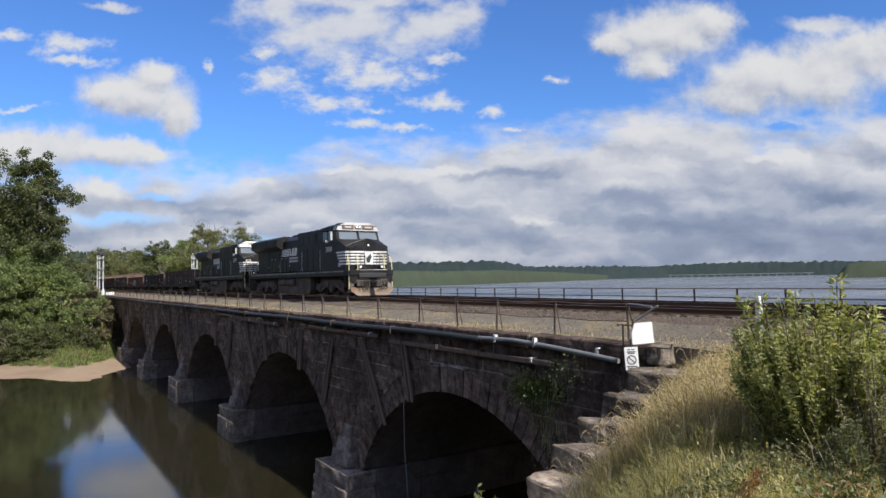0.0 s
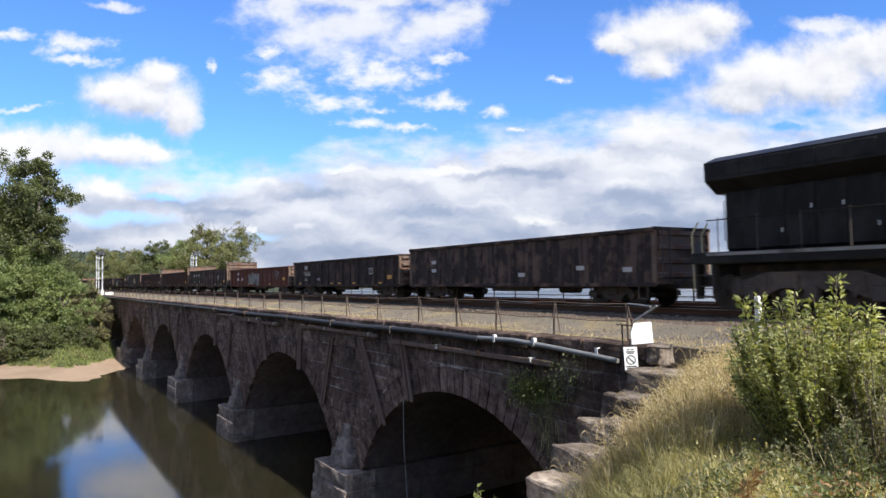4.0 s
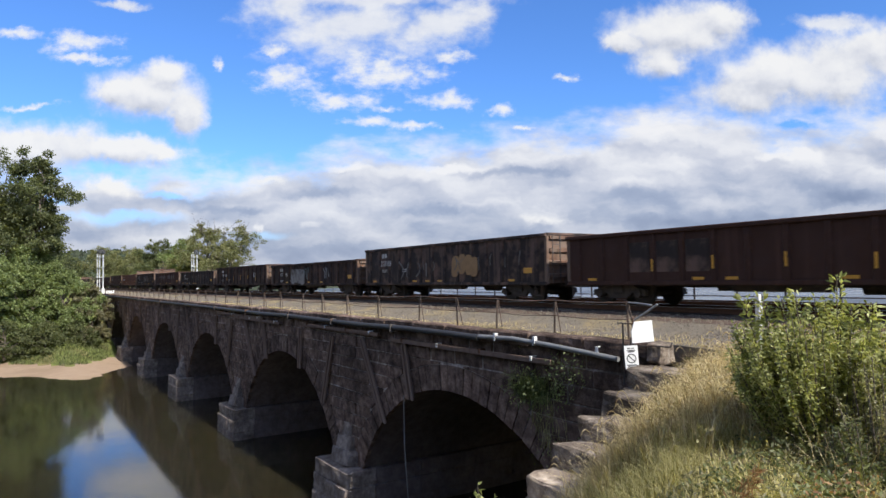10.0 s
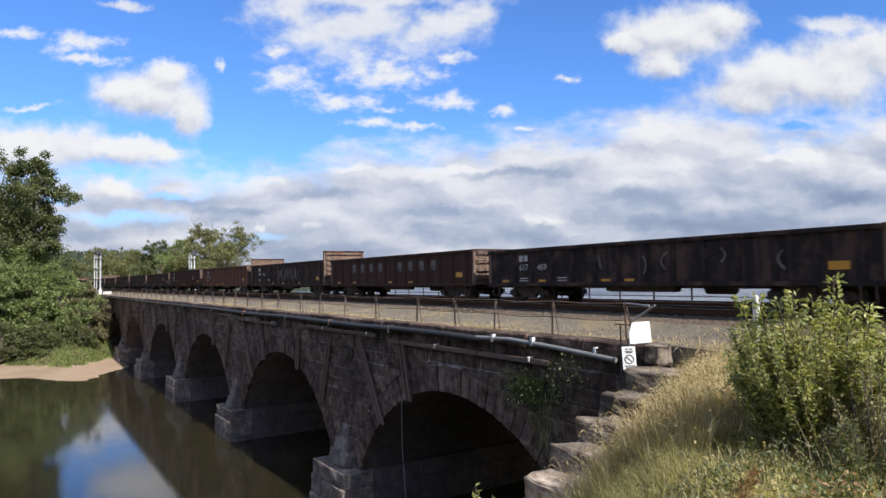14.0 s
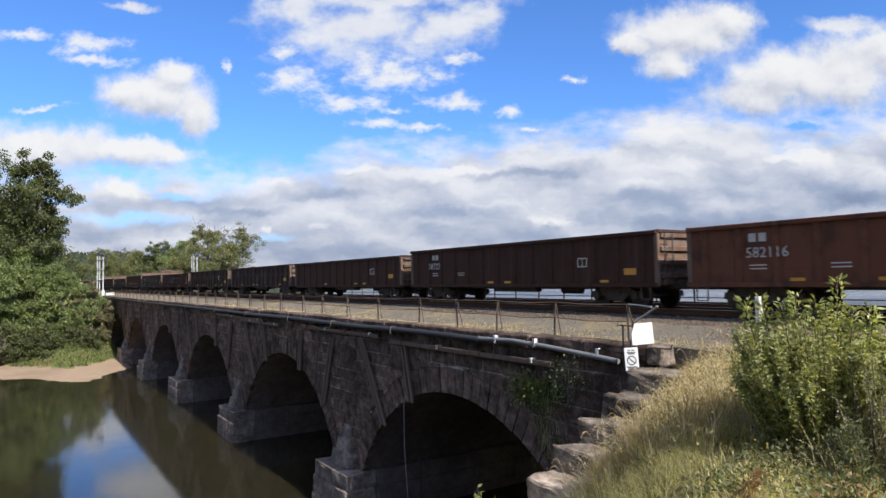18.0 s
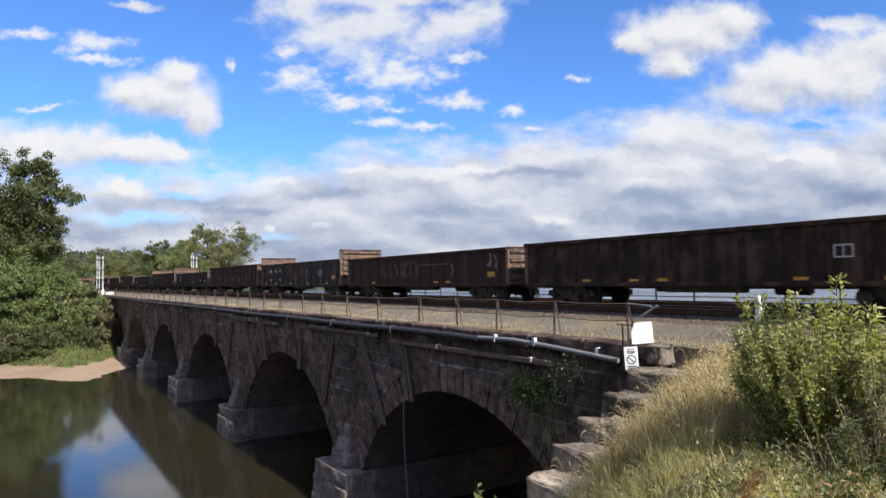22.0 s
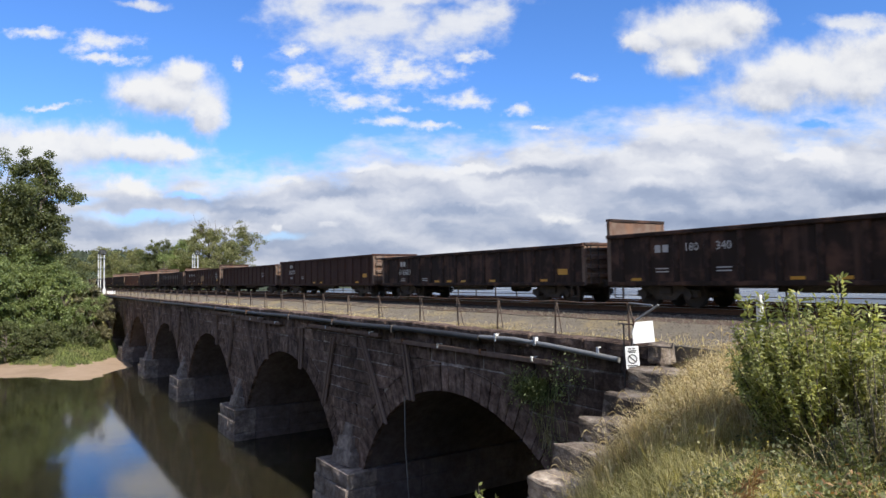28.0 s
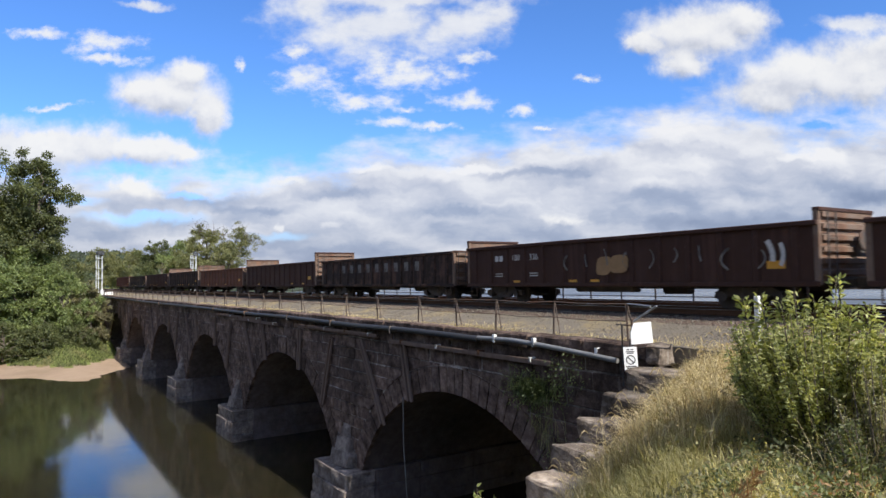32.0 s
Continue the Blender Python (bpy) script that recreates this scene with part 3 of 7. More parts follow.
    tr = nt.nodes.new("ShaderNodeBsdfTransparent")
    ms = nt.nodes.new("ShaderNodeMixShader")
    nt.links.new(clear, ms.inputs[0])
    nt.links.new(em.outputs[0], ms.inputs[1])
    nt.links.new(tr.outputs[0], ms.inputs[2])
    o = nt.nodes.new("ShaderNodeOutputMaterial")
    nt.links.new(ms.outputs[0], o.inputs[0])
    return m


cg = Geo()
tilts, arms = [-0.6 + 1.4 * i for i in range(29)], range(-14, 116, 3)
cg.add([(-CLOUD_R * math.cos(radians(a)) * math.cos(radians(e)), CLOUD_R * math.sin(radians(a)) * math.cos(radians(e)), CLOUD_R * math.sin(radians(e))) for e in tilts for a in arms],
       [(i * len(arms) + j, i * len(arms) + j + 1, (i + 1) * len(arms) + j + 1, (i + 1) * len(arms) + j)
        for i in range(len(tilts) - 1) for j in range(len(arms) - 1)])
clouds = part("backdrop", cg, cloud_material())
clouds.location = EYE
tagged(clouds, "white and grey fair-weather clouds over a blue sky", "clouds", kind="structure")

# ---- the lie of the land ----
WATER = -9.5
FACE_Y, BACK_Y = 13.5, 27.9            # the bridge's two faces
TRACK_Y, TRACK2_Y = 18.99, 22.95
NEAR_X, FAR_X = -11.0, -125.0          # the two abutments
TOP = -0.65


def smooth_min(a, b, k):
    h = max(0.0, min(1.0, 0.5 + 0.5 * (b - a) / k))
    return b * (1 - h) + a * h - k * h * (1 - h)


def bank_z(x, y):
    """The near bank: level by the camera and the track, falling steeply to the creek."""
    plane = -1.9 + 0.567 * (y - 12.5) + 0.78 * (x + 10.9)
    plane -= min(1.35, max(0.0, -6.3 - x) * 0.42)
    if y > 12.5:
        plane += (y - 12.5) * 0.8
    return smooth_min(-0.62, plane, 0.5)


def land(x, y):
    n = noise.noise(Vector((x * 0.35, y * 0.35, 0))) * 0.10
    if x > FAR_X - 0.5 and x < NEAR_X + 0.4 and FACE_Y - 0.3 < y < BACK_Y + 0.3:
        return -11.8
    if y > BACK_Y:
        shore = -8.8
        if (x < FAR_X and y < 33 + (FAR_X - x) * 0.36) or y > 3450 or x < -3600:
            return shore + 0.4 * noise.noise(Vector((x * 0.01, y * 0.01, 3))) - max(0.0, min(3.0, (y - 29 - (FAR_X - x) * 0.34) * 0.1)) * (y < 3000 and x > -3600)
        return max(-12.5, -0.8 - (y - BACK_Y) * 0.62) + n
    if x > -55:
        z = bank_z(x, y) if y < FACE_Y + 0.3 else -0.95
        if x < NEAR_X + 0.2 and y >= FACE_Y - 0.5:
            z = -11.8
        return max(-11.8, z + n * (1 if y < 13 else 0))
    # far bank of the creek
    shore = float(np.interp(y, [-60, -0.8, 2.6, 5.8, 7.6, 9.8, 11.6, 14], [-100, -91.5, -88.5, -83.5, -83.5, -86.5, -90, -94]))
    k = shore - x + 1.2 * noise.noise(Vector((x * 0.1, y * 0.1, 1)))
    if k < -6:
        return -11.8
    z = -9.52 + max(0, k) * 0.03 + max(0, k - 13) * 0.22
    if k < 0:
        z += k * 0.35
    if x < FAR_X and y > FACE_Y - 4:
        z = max(z, -0.95)
    return min(z, -1.2 if y < FACE_Y - 4 else -0.95) + n


def spaced(stops):
    out = []
    for a, b, n in stops:
        out += [a + (b - a) * i / n for i in range(n)]
    return out + [stops[-1][1]]


gx = spaced([(-4900, -1400, 10), (-1400, -300, 14), (-300, -130, 20), (-130, -60, 36), (-60, -18, 20), (-18, 4, 55), (4, 40, 14), (40, 400, 10), (400, 4900, 10)])
gy = spaced([(-4900, -400, 10), (-400, -60, 10), (-60, -6, 18), (-6, 13.2, 55), (13.2, 13.8, 2), (13.8, 27.8, 7), (27.8, 44, 8), (44, 300, 14), (300, 1200, 12), (1200, 4900, 14)])
gg = Geo()
gg.add([(x, y, land(x, y)) for x in gx for y in gy],
       [(i * len(gy) + j, (i + 1) * len(gy) + j, (i + 1) * len(gy) + j + 1, i * len(gy) + j + 1)
        for i in range(len(gx) - 1) for j in range(len(gy) - 1)], True)
gme = gg.mesh("ground", [M["soil"], M["sand"], M["meadow"]], tidy=False)
for p in gme.polygons:
    c = p.center
    p.material_index = 1 if -113 < c.x < -76 and c.y < 13.4 and c.z < -9.08 else (2 if c.x < -95 and c.y < 5000 else 0)
ground = part("ground", gme, None)
tagged(ground, "grassy creek bank with sand bar and wooded shores", "ground", kind="structure")


def sheet(name, x0, x1, y0, y1, z, nx, ny, material, label, category):
    g = Geo()
    g.add([(x0 + (x1 - x0) * i / nx, y0 + (y1 - y0) * j / ny, z) for i in range(nx + 1) for j in range(ny + 1)],
          [(i * (ny + 1) + j, (i + 1) * (ny + 1) + j, (i + 1) * (ny + 1) + j + 1, i * (ny + 1) + j + 1) for i in range(nx) for j in range(ny)])
    return tagged(part(name, g, material), label, category, kind="structure")


sheet("water", -140, 20, -900, 24.0, WATER, 4, 6, M["water"], "still olive-brown creek water with reflections", "water")
sheet("water", -4900, 4900, 24.0, 4900, WATER, 6, 6, M["river"], "wide pale rippled river reaching the far shore", "water")

# ---- the stone bridge ----
BAY, SPAN, CROWN, SPRING = 17.75, 14.95, -3.05, -7.7
MIDS = [-20.15 - BAY * k for k in range(6)]
RISE = SPRING - CROWN
RADIUS = ((SPAN / 2) ** 2 + RISE ** 2) / (2 * -RISE)


def arch_z(x, grow=0.0):
    """The height of the arch's under side at x, or None over a pier."""
    for c in MIDS:
        d = abs(x - c)
        if d < SPAN / 2 + grow * 0.8:
            q = (RADIUS + grow) ** 2 - d * d
            return CROWN - RADIUS + math.sqrt(q) if q > 0 else SPRING
    return None


bridge = thing("structure_bridge", pose(0, 0, 0), "dark soot-stained stone arch railway bridge over a creek", "bridge", kind="structure")
for c in MIDS:
    n = 28
    xs = [c - SPAN / 2 + SPAN * i / n for i in range(n + 1)]
    zs = [arch_z(min(max(x, c - SPAN / 2 + 1e-3), c + SPAN / 2 - 1e-3)) for x in xs]
    face = Geo().add([(x, FACE_Y, zz) for x, z in zip(xs, zs) for zz in (-1.0, z)],
                     [(2 * i, 2 * i + 1, 2 * i + 3, 2 * i + 2) for i in range(n)])
    part("spandrel_wall", face.mesh("spandrel_wall", M["mortar"], tidy=False), None, bridge, "pale mortar behind sooty blocks")
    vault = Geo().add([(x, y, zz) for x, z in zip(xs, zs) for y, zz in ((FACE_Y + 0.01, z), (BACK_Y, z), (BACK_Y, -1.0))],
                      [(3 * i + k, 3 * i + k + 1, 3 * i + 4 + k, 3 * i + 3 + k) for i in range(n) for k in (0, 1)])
    part("vault", vault.mesh("vault", M["vault"], tidy=False), None, bridge, "arch vault, shade in its stone colour")
edges = [NEAR_X] + [x for c in MIDS for x in (c + SPAN / 2, c - SPAN / 2)] + [FAR_X - 8]
for a, b in zip(edges[0::2], edges[1::2]):
    part("pier", Geo().box(b, a, FACE_Y + 0.005, BACK_Y, -12.5, -1.0), M["pier_stone"], bridge, "brown stone pier")
    part("spandrel_wall", Geo().box(b, a, FACE_Y, FACE_Y + 0.02, -12.5, -1.0), M["mortar"], bridge, "pale mortar behind sooty blocks")

# face blocks and arch ring stones
blocks, cut_blocks = [], []
COURSE = 0.52
z = -1.02
row = 0
random.seed(4)
while z > -9.6:
    x = NEAR_X - 0.02 - (row % 2) * 0.4
    while x > FAR_X:
        w = rnd(0.95, 1.75)
        a, b = x - w, x
        x = b - w
        cut = [arch_z(a + w * i / 8, 0.94) for i in range(9)]
        if any(q is not None and q > z - COURSE for q in cut):
            # cut to the ring: the under edge follows the arch
            lowest = [max(z - COURSE + 0.016, (q if q is not None else -99) + 0.015) for q in cut]
            run = [(a + 0.017 + (w - 0.034) * i / 8, q) for i, q in enumerate(lowest) if z - 0.016 - q > 0.05]
            if len(run) > 1:
                cut_blocks.append(([(run[0][0], z - 0.016), (run[-1][0], z - 0.016)] + run[::-1], rnd(0.012, 0.07)))
            continue
        blocks.append((a + 0.017, b - 0.017, z - COURSE + 0.016, z - 0.016, rnd(0.012, 0.07)))
    z -= COURSE
    row += 1
near = sorted((b for b in blocks if b[0] > -33.5), key=lambda b: -b[0])[:300]
shapes = {}
for a, b, z0, z1, d in near:
    key = (round((b - a) * 10), round((z1 - z0) * 50))
    if key not in shapes:
        w, h = (b - a) / 2, (z1 - z0) / 2
        me = Geo().box(-w, w, -0.1, 0.1, -h, h, None, 0.03).mesh("stone", M["stone"])
        for q in me.vertices:
            q.co += noise.noise_vector(q.co * 3 + Vector((len(shapes), 0, 0))) * 0.022
        shapes[key] = me
    me = shapes[key]
    ob = part("stone", me, None, bridge, m=pose((a + b) / 2, FACE_Y + 0.1 - d, (z0 + z1) / 2))
    ob.scale.x = (b - a) / 2 / max(q.co.x for q in me.vertices)
keep = set(near)
fg = Geo()
for q in blocks:
    if q not in keep:
        fg.box(q[0], q[1], FACE_Y - q[4], FACE_Y + 0.1, q[2], q[3], None, 0.012)
for ol, d in cut_blocks:
    if ol[0][0] > -33.5:
        part("stone", Geo().prism(ol, FACE_Y - d, FACE_Y + 0.1), M["stone"], bridge)
    else:
        fg.prism(ol, FACE_Y - d, FACE_Y + 0.1)
tagged(part("stones", fg, M["stone"], bridge), kind="stuff")
# ring stones: thin wedges, proud of the face
for k, c in enumerate(MIDS):
    half = math.asin(SPAN / 2 / RADIUS)
    n = 39
    rg = Geo()
    for i in range(n):
        a0, a1 = -half + 2 * half * i / n + 0.003, -half + 2 * half * (i + 1) / n - 0.003
        d = 0.035 + 0.012 * ((i * 7) % 3)
        v = []
        for y in (FACE_Y - d, FACE_Y + 0.15):
            for r, an in ((RADIUS - 0.01, a0), (RADIUS - 0.01, a1), (RADIUS + 0.92, a1), (RADIUS + 0.92, a0)):
                v.append((c + r * math.sin(an), y, CROWN - RADIUS + r * math.cos(an)))
        fs = [(0, 1, 2, 3), (7, 6, 5, 4), (0, 4, 5, 1), (1, 5, 6, 2), (2, 6, 7, 3), (3, 7, 4, 0)]
        if k == 0:
            part("ring_stone", Geo().add(v, fs), M["stone"], bridge)
        else:
            rg.add(v, fs)
    if k:
        part("arch_ring", rg, M["stone"], bridge)


def rough_block(w, d, h, seed, material, bump=0.055, step=0.3):
    bm = bmesh.new()
    bmesh.ops.create_cube(bm, size=1.0)
    bmesh.ops.scale(bm, verts=bm.verts, vec=(w, d, h))
    bmesh.ops.bevel(bm, geom=bm.edges[:], offset=0.045, segments=1, affect="EDGES")
    bmesh.ops.subdivide_edges(bm, edges=[e for e in bm.edges if e.calc_length() > step], cuts=3, use_grid_fill=True)
    for v in bm.verts:
        v.co += noise.noise_vector(v.co * 2.4 + Vector((seed * 3.1, 0, 0))) * bump + noise.noise_vector(v.co * 7 + Vector((0, seed * 2.7, 0))) * bump * 0.4
    me = bpy.data.meshes.new("block")
    bm.to_mesh(me)
    bm.free()
    me.materials.append(material)
    return me



# pier bases: courses of big rough blocks, stepped, with a blunt nose upstream
base_blocks = [rough_block(1.0, 1.0, 1.0, 70 + i, M["base_stone"], 0.05, 0.22) for i in range(5)]
shaded_inner_blocks = [rough_block(1.0, 1.0, 1.0, 80 + i, M["vault"], 0.02, 0.3) for i in range(3)]
for k in range(6):
    px = MIDS[k] - BAY / 2
    for row, (z0, z1, w, nose) in enumerate(((-11.0, -9.0, 1.94, 1.10), (-9.0, -8.2, 1.90, 1.06), (-8.2, -7.5, 1.84, 0.98))):
        y0 = FACE_Y - nose
        fronts = [-w, -w * 0.3, w * 0.38, w] if row % 2 else [-w, w * 0.1, w]
        for a, b in zip(fronts, fronts[1:]):
            ob = part("base_stone", base_blocks[(k + row * 2 + int(a > 0)) % 5], None, bridge, "", pose(px + (a + b) / 2, y0 + 0.75 + rnd(-0.02, 0.02), (z0 + z1) / 2, 0, 0, rnd(-1, 1)))
            ob.scale = (b - a - 0.01, 1.5, z1 - z0 - 0.004)
        # the courses run back under the arch along both sides, shade in their colour
        y = y0 + 1.5
        n = 0
        while y < BACK_Y - 1.5:
            ln = 3.1 if n % 2 else 2.4
            for s_ in (-1, 1):
                ob = part("base_stone", shaded_inner_blocks[(n + row + 1) % 3], None, bridge, "", pose(px + s_ * (w - 0.45), y + ln / 2, (z0 + z1) / 2))
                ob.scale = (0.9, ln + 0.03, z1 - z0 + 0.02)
            y += ln
            n += 1
# sloping rough caps that lead the cutwaters back into the face
for k in range(6):
    px = MIDS[k] - BAY / 2
    for z0, z1, w, nose in ((-7.55, -6.95, 0.95, 0.58), (-7.0, -6.4, 0.66, 0.36), (-6.45, -5.8, 0.40, 0.18)):
        ob = part("cap_stone", base_blocks[(k + int(-z0 * 3)) % 5], None, bridge, "", pose(px + rnd(-0.08, 0.08), FACE_Y - nose + 0.5, (z0 + z1) / 2, -14, rnd(-4, 4), rnd(-6, 6)))
        ob.scale = (2 * w, 1.0, z1 - z0 + 0.1)
# coping along the top edge, slabs end to end
cops = [rough_block(2.3, 0.56, 0.40, 40 + i, M["stone"], 0.05, 0.2) for i in range(5)]
x = NEAR_X - 1.2
i = 0
while x > FAR_X - 6:
    part("coping_stone", cops[(i * 3) % 5], None, bridge, m=pose(x, FACE_Y + 0.075 + rnd(-0.03, 0.03), TOP - 0.2 + rnd(-0.025, 0.01), 0, 0, 180 * (i % 2)))
    x -= 2.31
    i += 1
g = Geo().box(FAR_X - 6, NEAR_X, BACK_Y - 0.35, BACK_Y + 0.2, TOP - 0.37, TOP)
part("far_coping", g, M["stone"], bridge)

# ---- track bed and tracks ----
bed = Geo()
prof = [(FACE_Y + 0.3, -0.70), (TRACK_Y - 3.1, -0.60), (TRACK_Y - 2.2, -0.38), (TRACK_Y - 1.45, -0.22), (TRACK_Y + 1.45, -0.22),
        ((TRACK_Y + TRACK2_Y) / 2, -0.36), (TRACK2_Y - 1.45, -0.22), (TRACK2_Y + 1.45, -0.22), (TRACK2_Y + 2.4, -0.45), (BACK_Y - 0.35, -0.68)]
bx = spaced([(-900, -140, 20), (-140, -40, 60), (-40, 0, 80), (0, 500, 30)])
nv = []
for x in bx:
    for y, zz in prof:
        nv.append((x, y, zz + 0.03 * noise.noise(Vector((x * 0.9, y * 1.3, 5)))))
    nv += [(x, BACK_Y - 0.35, -1.1), (x, FACE_Y + 0.3, -1.1)]
q = len(prof) + 2
bed.add(nv, [(i * q + j, (i + 1) * q + j, (i + 1) * q + (j + 1) % q, i * q + (j + 1) % q) for i in range(len(bx) - 1) for j in range(q)])
bed_me = bed.mesh("track_bed", [M["ballast"], M["stained_shaded_ballast"]])
# oily brown by the rails, widened on the near side as painted train shade
for p in bed_me.polygons:
    p.material_index = 1 if TRACK_Y - 2.5 < p.center.y < TRACK2_Y + 1.9 else 0
tagged(part("track_bed", bed_me, None), "pale grey crushed stone ballast with sandy weeds", "track bed", kind="structure")


def loose_stones(name, n, x0, x1, y0, y1, zf, r0, r1, label):
    g = Geo()
    for _ in range(n):
        x, y, r = rnd(x0, x1), rnd(y0, y1), rnd(r0, r1)
        zz = zf(y)
        v = [Vector((rnd(-1, 1), rnd(-1, 1), rnd(-0.8, 0.8))) for _ in range(4)]
        a = rnd(0, 6.3)
        pts = [(math.cos(a + k * 2.1) * r * rnd(0.7, 1.1), math.sin(a + k * 2.1) * r * rnd(0.7, 1.1), -0.3 * r) for k in range(3)]
        pts += [(math.cos(a + 1 + k * 2.1) * r * rnd(0.4, 0.8), math.sin(a + 1 + k * 2.1) * r * rnd(0.4, 0.8), r * rnd(0.5, 0.9)) for k in range(3)]
        g.add([(x + p[0], y + p[1], zz + p[2]) for p in pts],
              [(3, 4, 5), (0, 1, 3), (1, 4, 3), (1, 2, 4), (2, 5, 4), (2, 0, 5), (0, 3, 5)])
    me = g.mesh(name, M["stones"], tidy=False)
    return tagged(part(name, me, None), label, "ballast", kind="stuff")


def bed_z(y):
    return float(np.interp(y, [p[0] for p in prof], [p[1] for p in prof]))


loose_stones("ballast_stones", 17000, -45, -5, FACE_Y + 0.5, TRACK_Y - 1.0, bed_z, 0.016, 0.038, "loose grey crushed stones beside the track")


def track(ty, x0, x1, near_x0, near_x1):
    tr = thing("railway_track", pose(0, ty, 0), "rusty steel rails on dark creosoted timber ties", "railway track", kind="structure")
    for side in (-0.755, 0.755):
        o = [(-0.07, -0.172), (0.07, -0.172), (0.07, -0.158), (0.012, -0.13), (0.012, -0.045), (0.036, -0.035), (0.036, -0.004), (-0.036, -0.004), (-0.036, -0.035), (-0.012, -0.045), (-0.012, -0.13), (-0.07, -0.158)]
        g = Geo().add([(x, side + a, b) for x in (x0, x1) for a, b in o],
                      [(i, (i + 1) % 12, 12 + (i + 1) % 12, 12 + i) for i in range(12)])
        part("rail", g, M["rail_side"], tr, "rusty rail")
        part("running_surface", Geo().box(x0, x1, side - 0.03, side + 0.03, -0.004, 0.0), M["rail_top"], tr, "bright worn rail head")
    tie = Geo().box(-0.115, 0.115, -1.3, 1.3, -0.35, -0.172, None, 0.012).mesh("tie", M["tie"])
    rest = Geo()
    count = 0
    x = near_x1
    while x > near_x0:
        if count < 140:
            part("tie", tie, None, tr, m=pose(x, rnd(-0.03, 0.03), rnd(-0.01, 0.005), 0, 0, rnd(-0.8, 0.8)))
            count += 1
        else:
            rest.box(x - 0.115, x + 0.115, -1.3, 1.3, -0.35, -0.172)
        x -= 0.53
    tagged(part("ties", rest, M["tie"], tr), kind="stuff")
    return tr


track(TRACK_Y, -640, 500, -200, 2)
track(TRACK2_Y, -640, 500, -140, 2)

# ---- the train ----
FIRST, PITCH = 43.2, 16.83      # first wagon's front, and wagon to wagon
SHARED = {}


def shared(key, material, make):
    """One mesh for all pieces of that shape and paint."""
    if key not in SHARED:
        SHARED[key] = make().mesh(key[0], material)
    return SHARED[key]


def lettering(name, words, size, material, parent, m, label=""):
    """Words in the built-in font, as a thin mesh."""
    key = ("text", words, size, material.name)
    if key not in SHARED:
        cu = bpy.data.curves.new("text", "FONT")
        cu.body, cu.size, cu.extrude, cu.align_x, cu.align_y = words, size, 0.003, "CENTER", "CENTER"
        cu.resolution_u = 2
        ob = bpy.data.objects.new("text", cu)
        me = bpy.data.meshes.new_from_object(ob)
        me.materials.clear()
        me.materials.append(material)
        bpy.data.objects.remove(ob)
        SHARED[key] = me
    return part(name, SHARED[key], None, parent, label, m)


SIDE_ON = pose(0, 0, 0, 90, 0, 0)          # text on a side that faces -y
FRONT_ON = pose(0, 0, 0, 90, 0, 90)        # text on a front that faces +x


def wheel_geo(r=0.42):
    """A wheelset turned in one piece: journals, wheels with flanges, axle."""
    half = [(1.10, 0.0), (1.10, 0.09), (0.86, 0.11), (0.85, r - 0.12), (0.815, r), (0.70, r), (0.695, r + 0.025), (0.67, r + 0.025), (0.66, 0.14), (0.6, 0.08)]
    prof = half + [(-y, q) for y, q in reversed(half)]
    n = 20
    g = Geo()
    v = [(q * math.cos(6.2832 * i / n), y, q * math.sin(6.2832 * i / n)) for y, q in prof[1:-1] for i in range(n)]
    m = len(prof) - 2
    f = [(k * n + i, k * n + (i + 1) % n, (k + 1) * n + (i + 1) % n, (k + 1) * n + i) for k in range(m - 1) for i in range(n)]
    return g.add(v, f + [tuple(range(n)), tuple((m - 1) * n + i for i in reversed(range(n)))])


def bogie(parent, x):
    b = part("bogie", shared(("bogie",), M["frame_dirt"], lambda: Geo().box(-0.25, 0.25, -1.15, 1.15, 0.42, 0.72, None, 0.04)
                             .tube((0, 0, 0.6), (0, 0, 0.86), 0.22, 0.22, 12)), None, parent, "grimy cast steel bogie", pose(x, 0, 0))

    def frame_geo():
        o = [(-1.2, 0.36), (-1.16, 0.56), (-0.85, 0.60), (-0.45, 0.80), (0.45, 0.80), (0.85, 0.60), (1.16, 0.56), (1.2, 0.36),
             (0.85, 0.34), (0.6, 0.46), (0.36, 0.26), (-0.36, 0.26), (-0.6, 0.46), (-0.85, 0.34)]
        return Geo().prism(o, -0.07, 0.07).box(-0.2, 0.2, -0.09, 0.09, 0.36, 0.66, None, 0.02).tube((-0.87, -0.14, 0.42), (-0.87, 0.05, 0.42), 0.14, 0.14, 10).tube((0.87, -0.14, 0.42), (0.87, 0.05, 0.42), 0.14, 0.14, 10)
    fr = shared(("side_frame",), M["frame_dirt"], frame_geo)
    part("side_frame", fr, None, b, m=pose(0, -1.02, 0))
    part("side_frame", fr, None, b, m=pose(0, 1.02, 0, 0, 0, 180))
    wh = shared(("wheelset",), M["frame_dirt"], wheel_geo)
    for dx in (-0.87, 0.87):
        part("wheelset", wh, None, b, "steel wheels on an axle", pose(dx, 0, 0.42))
    return b


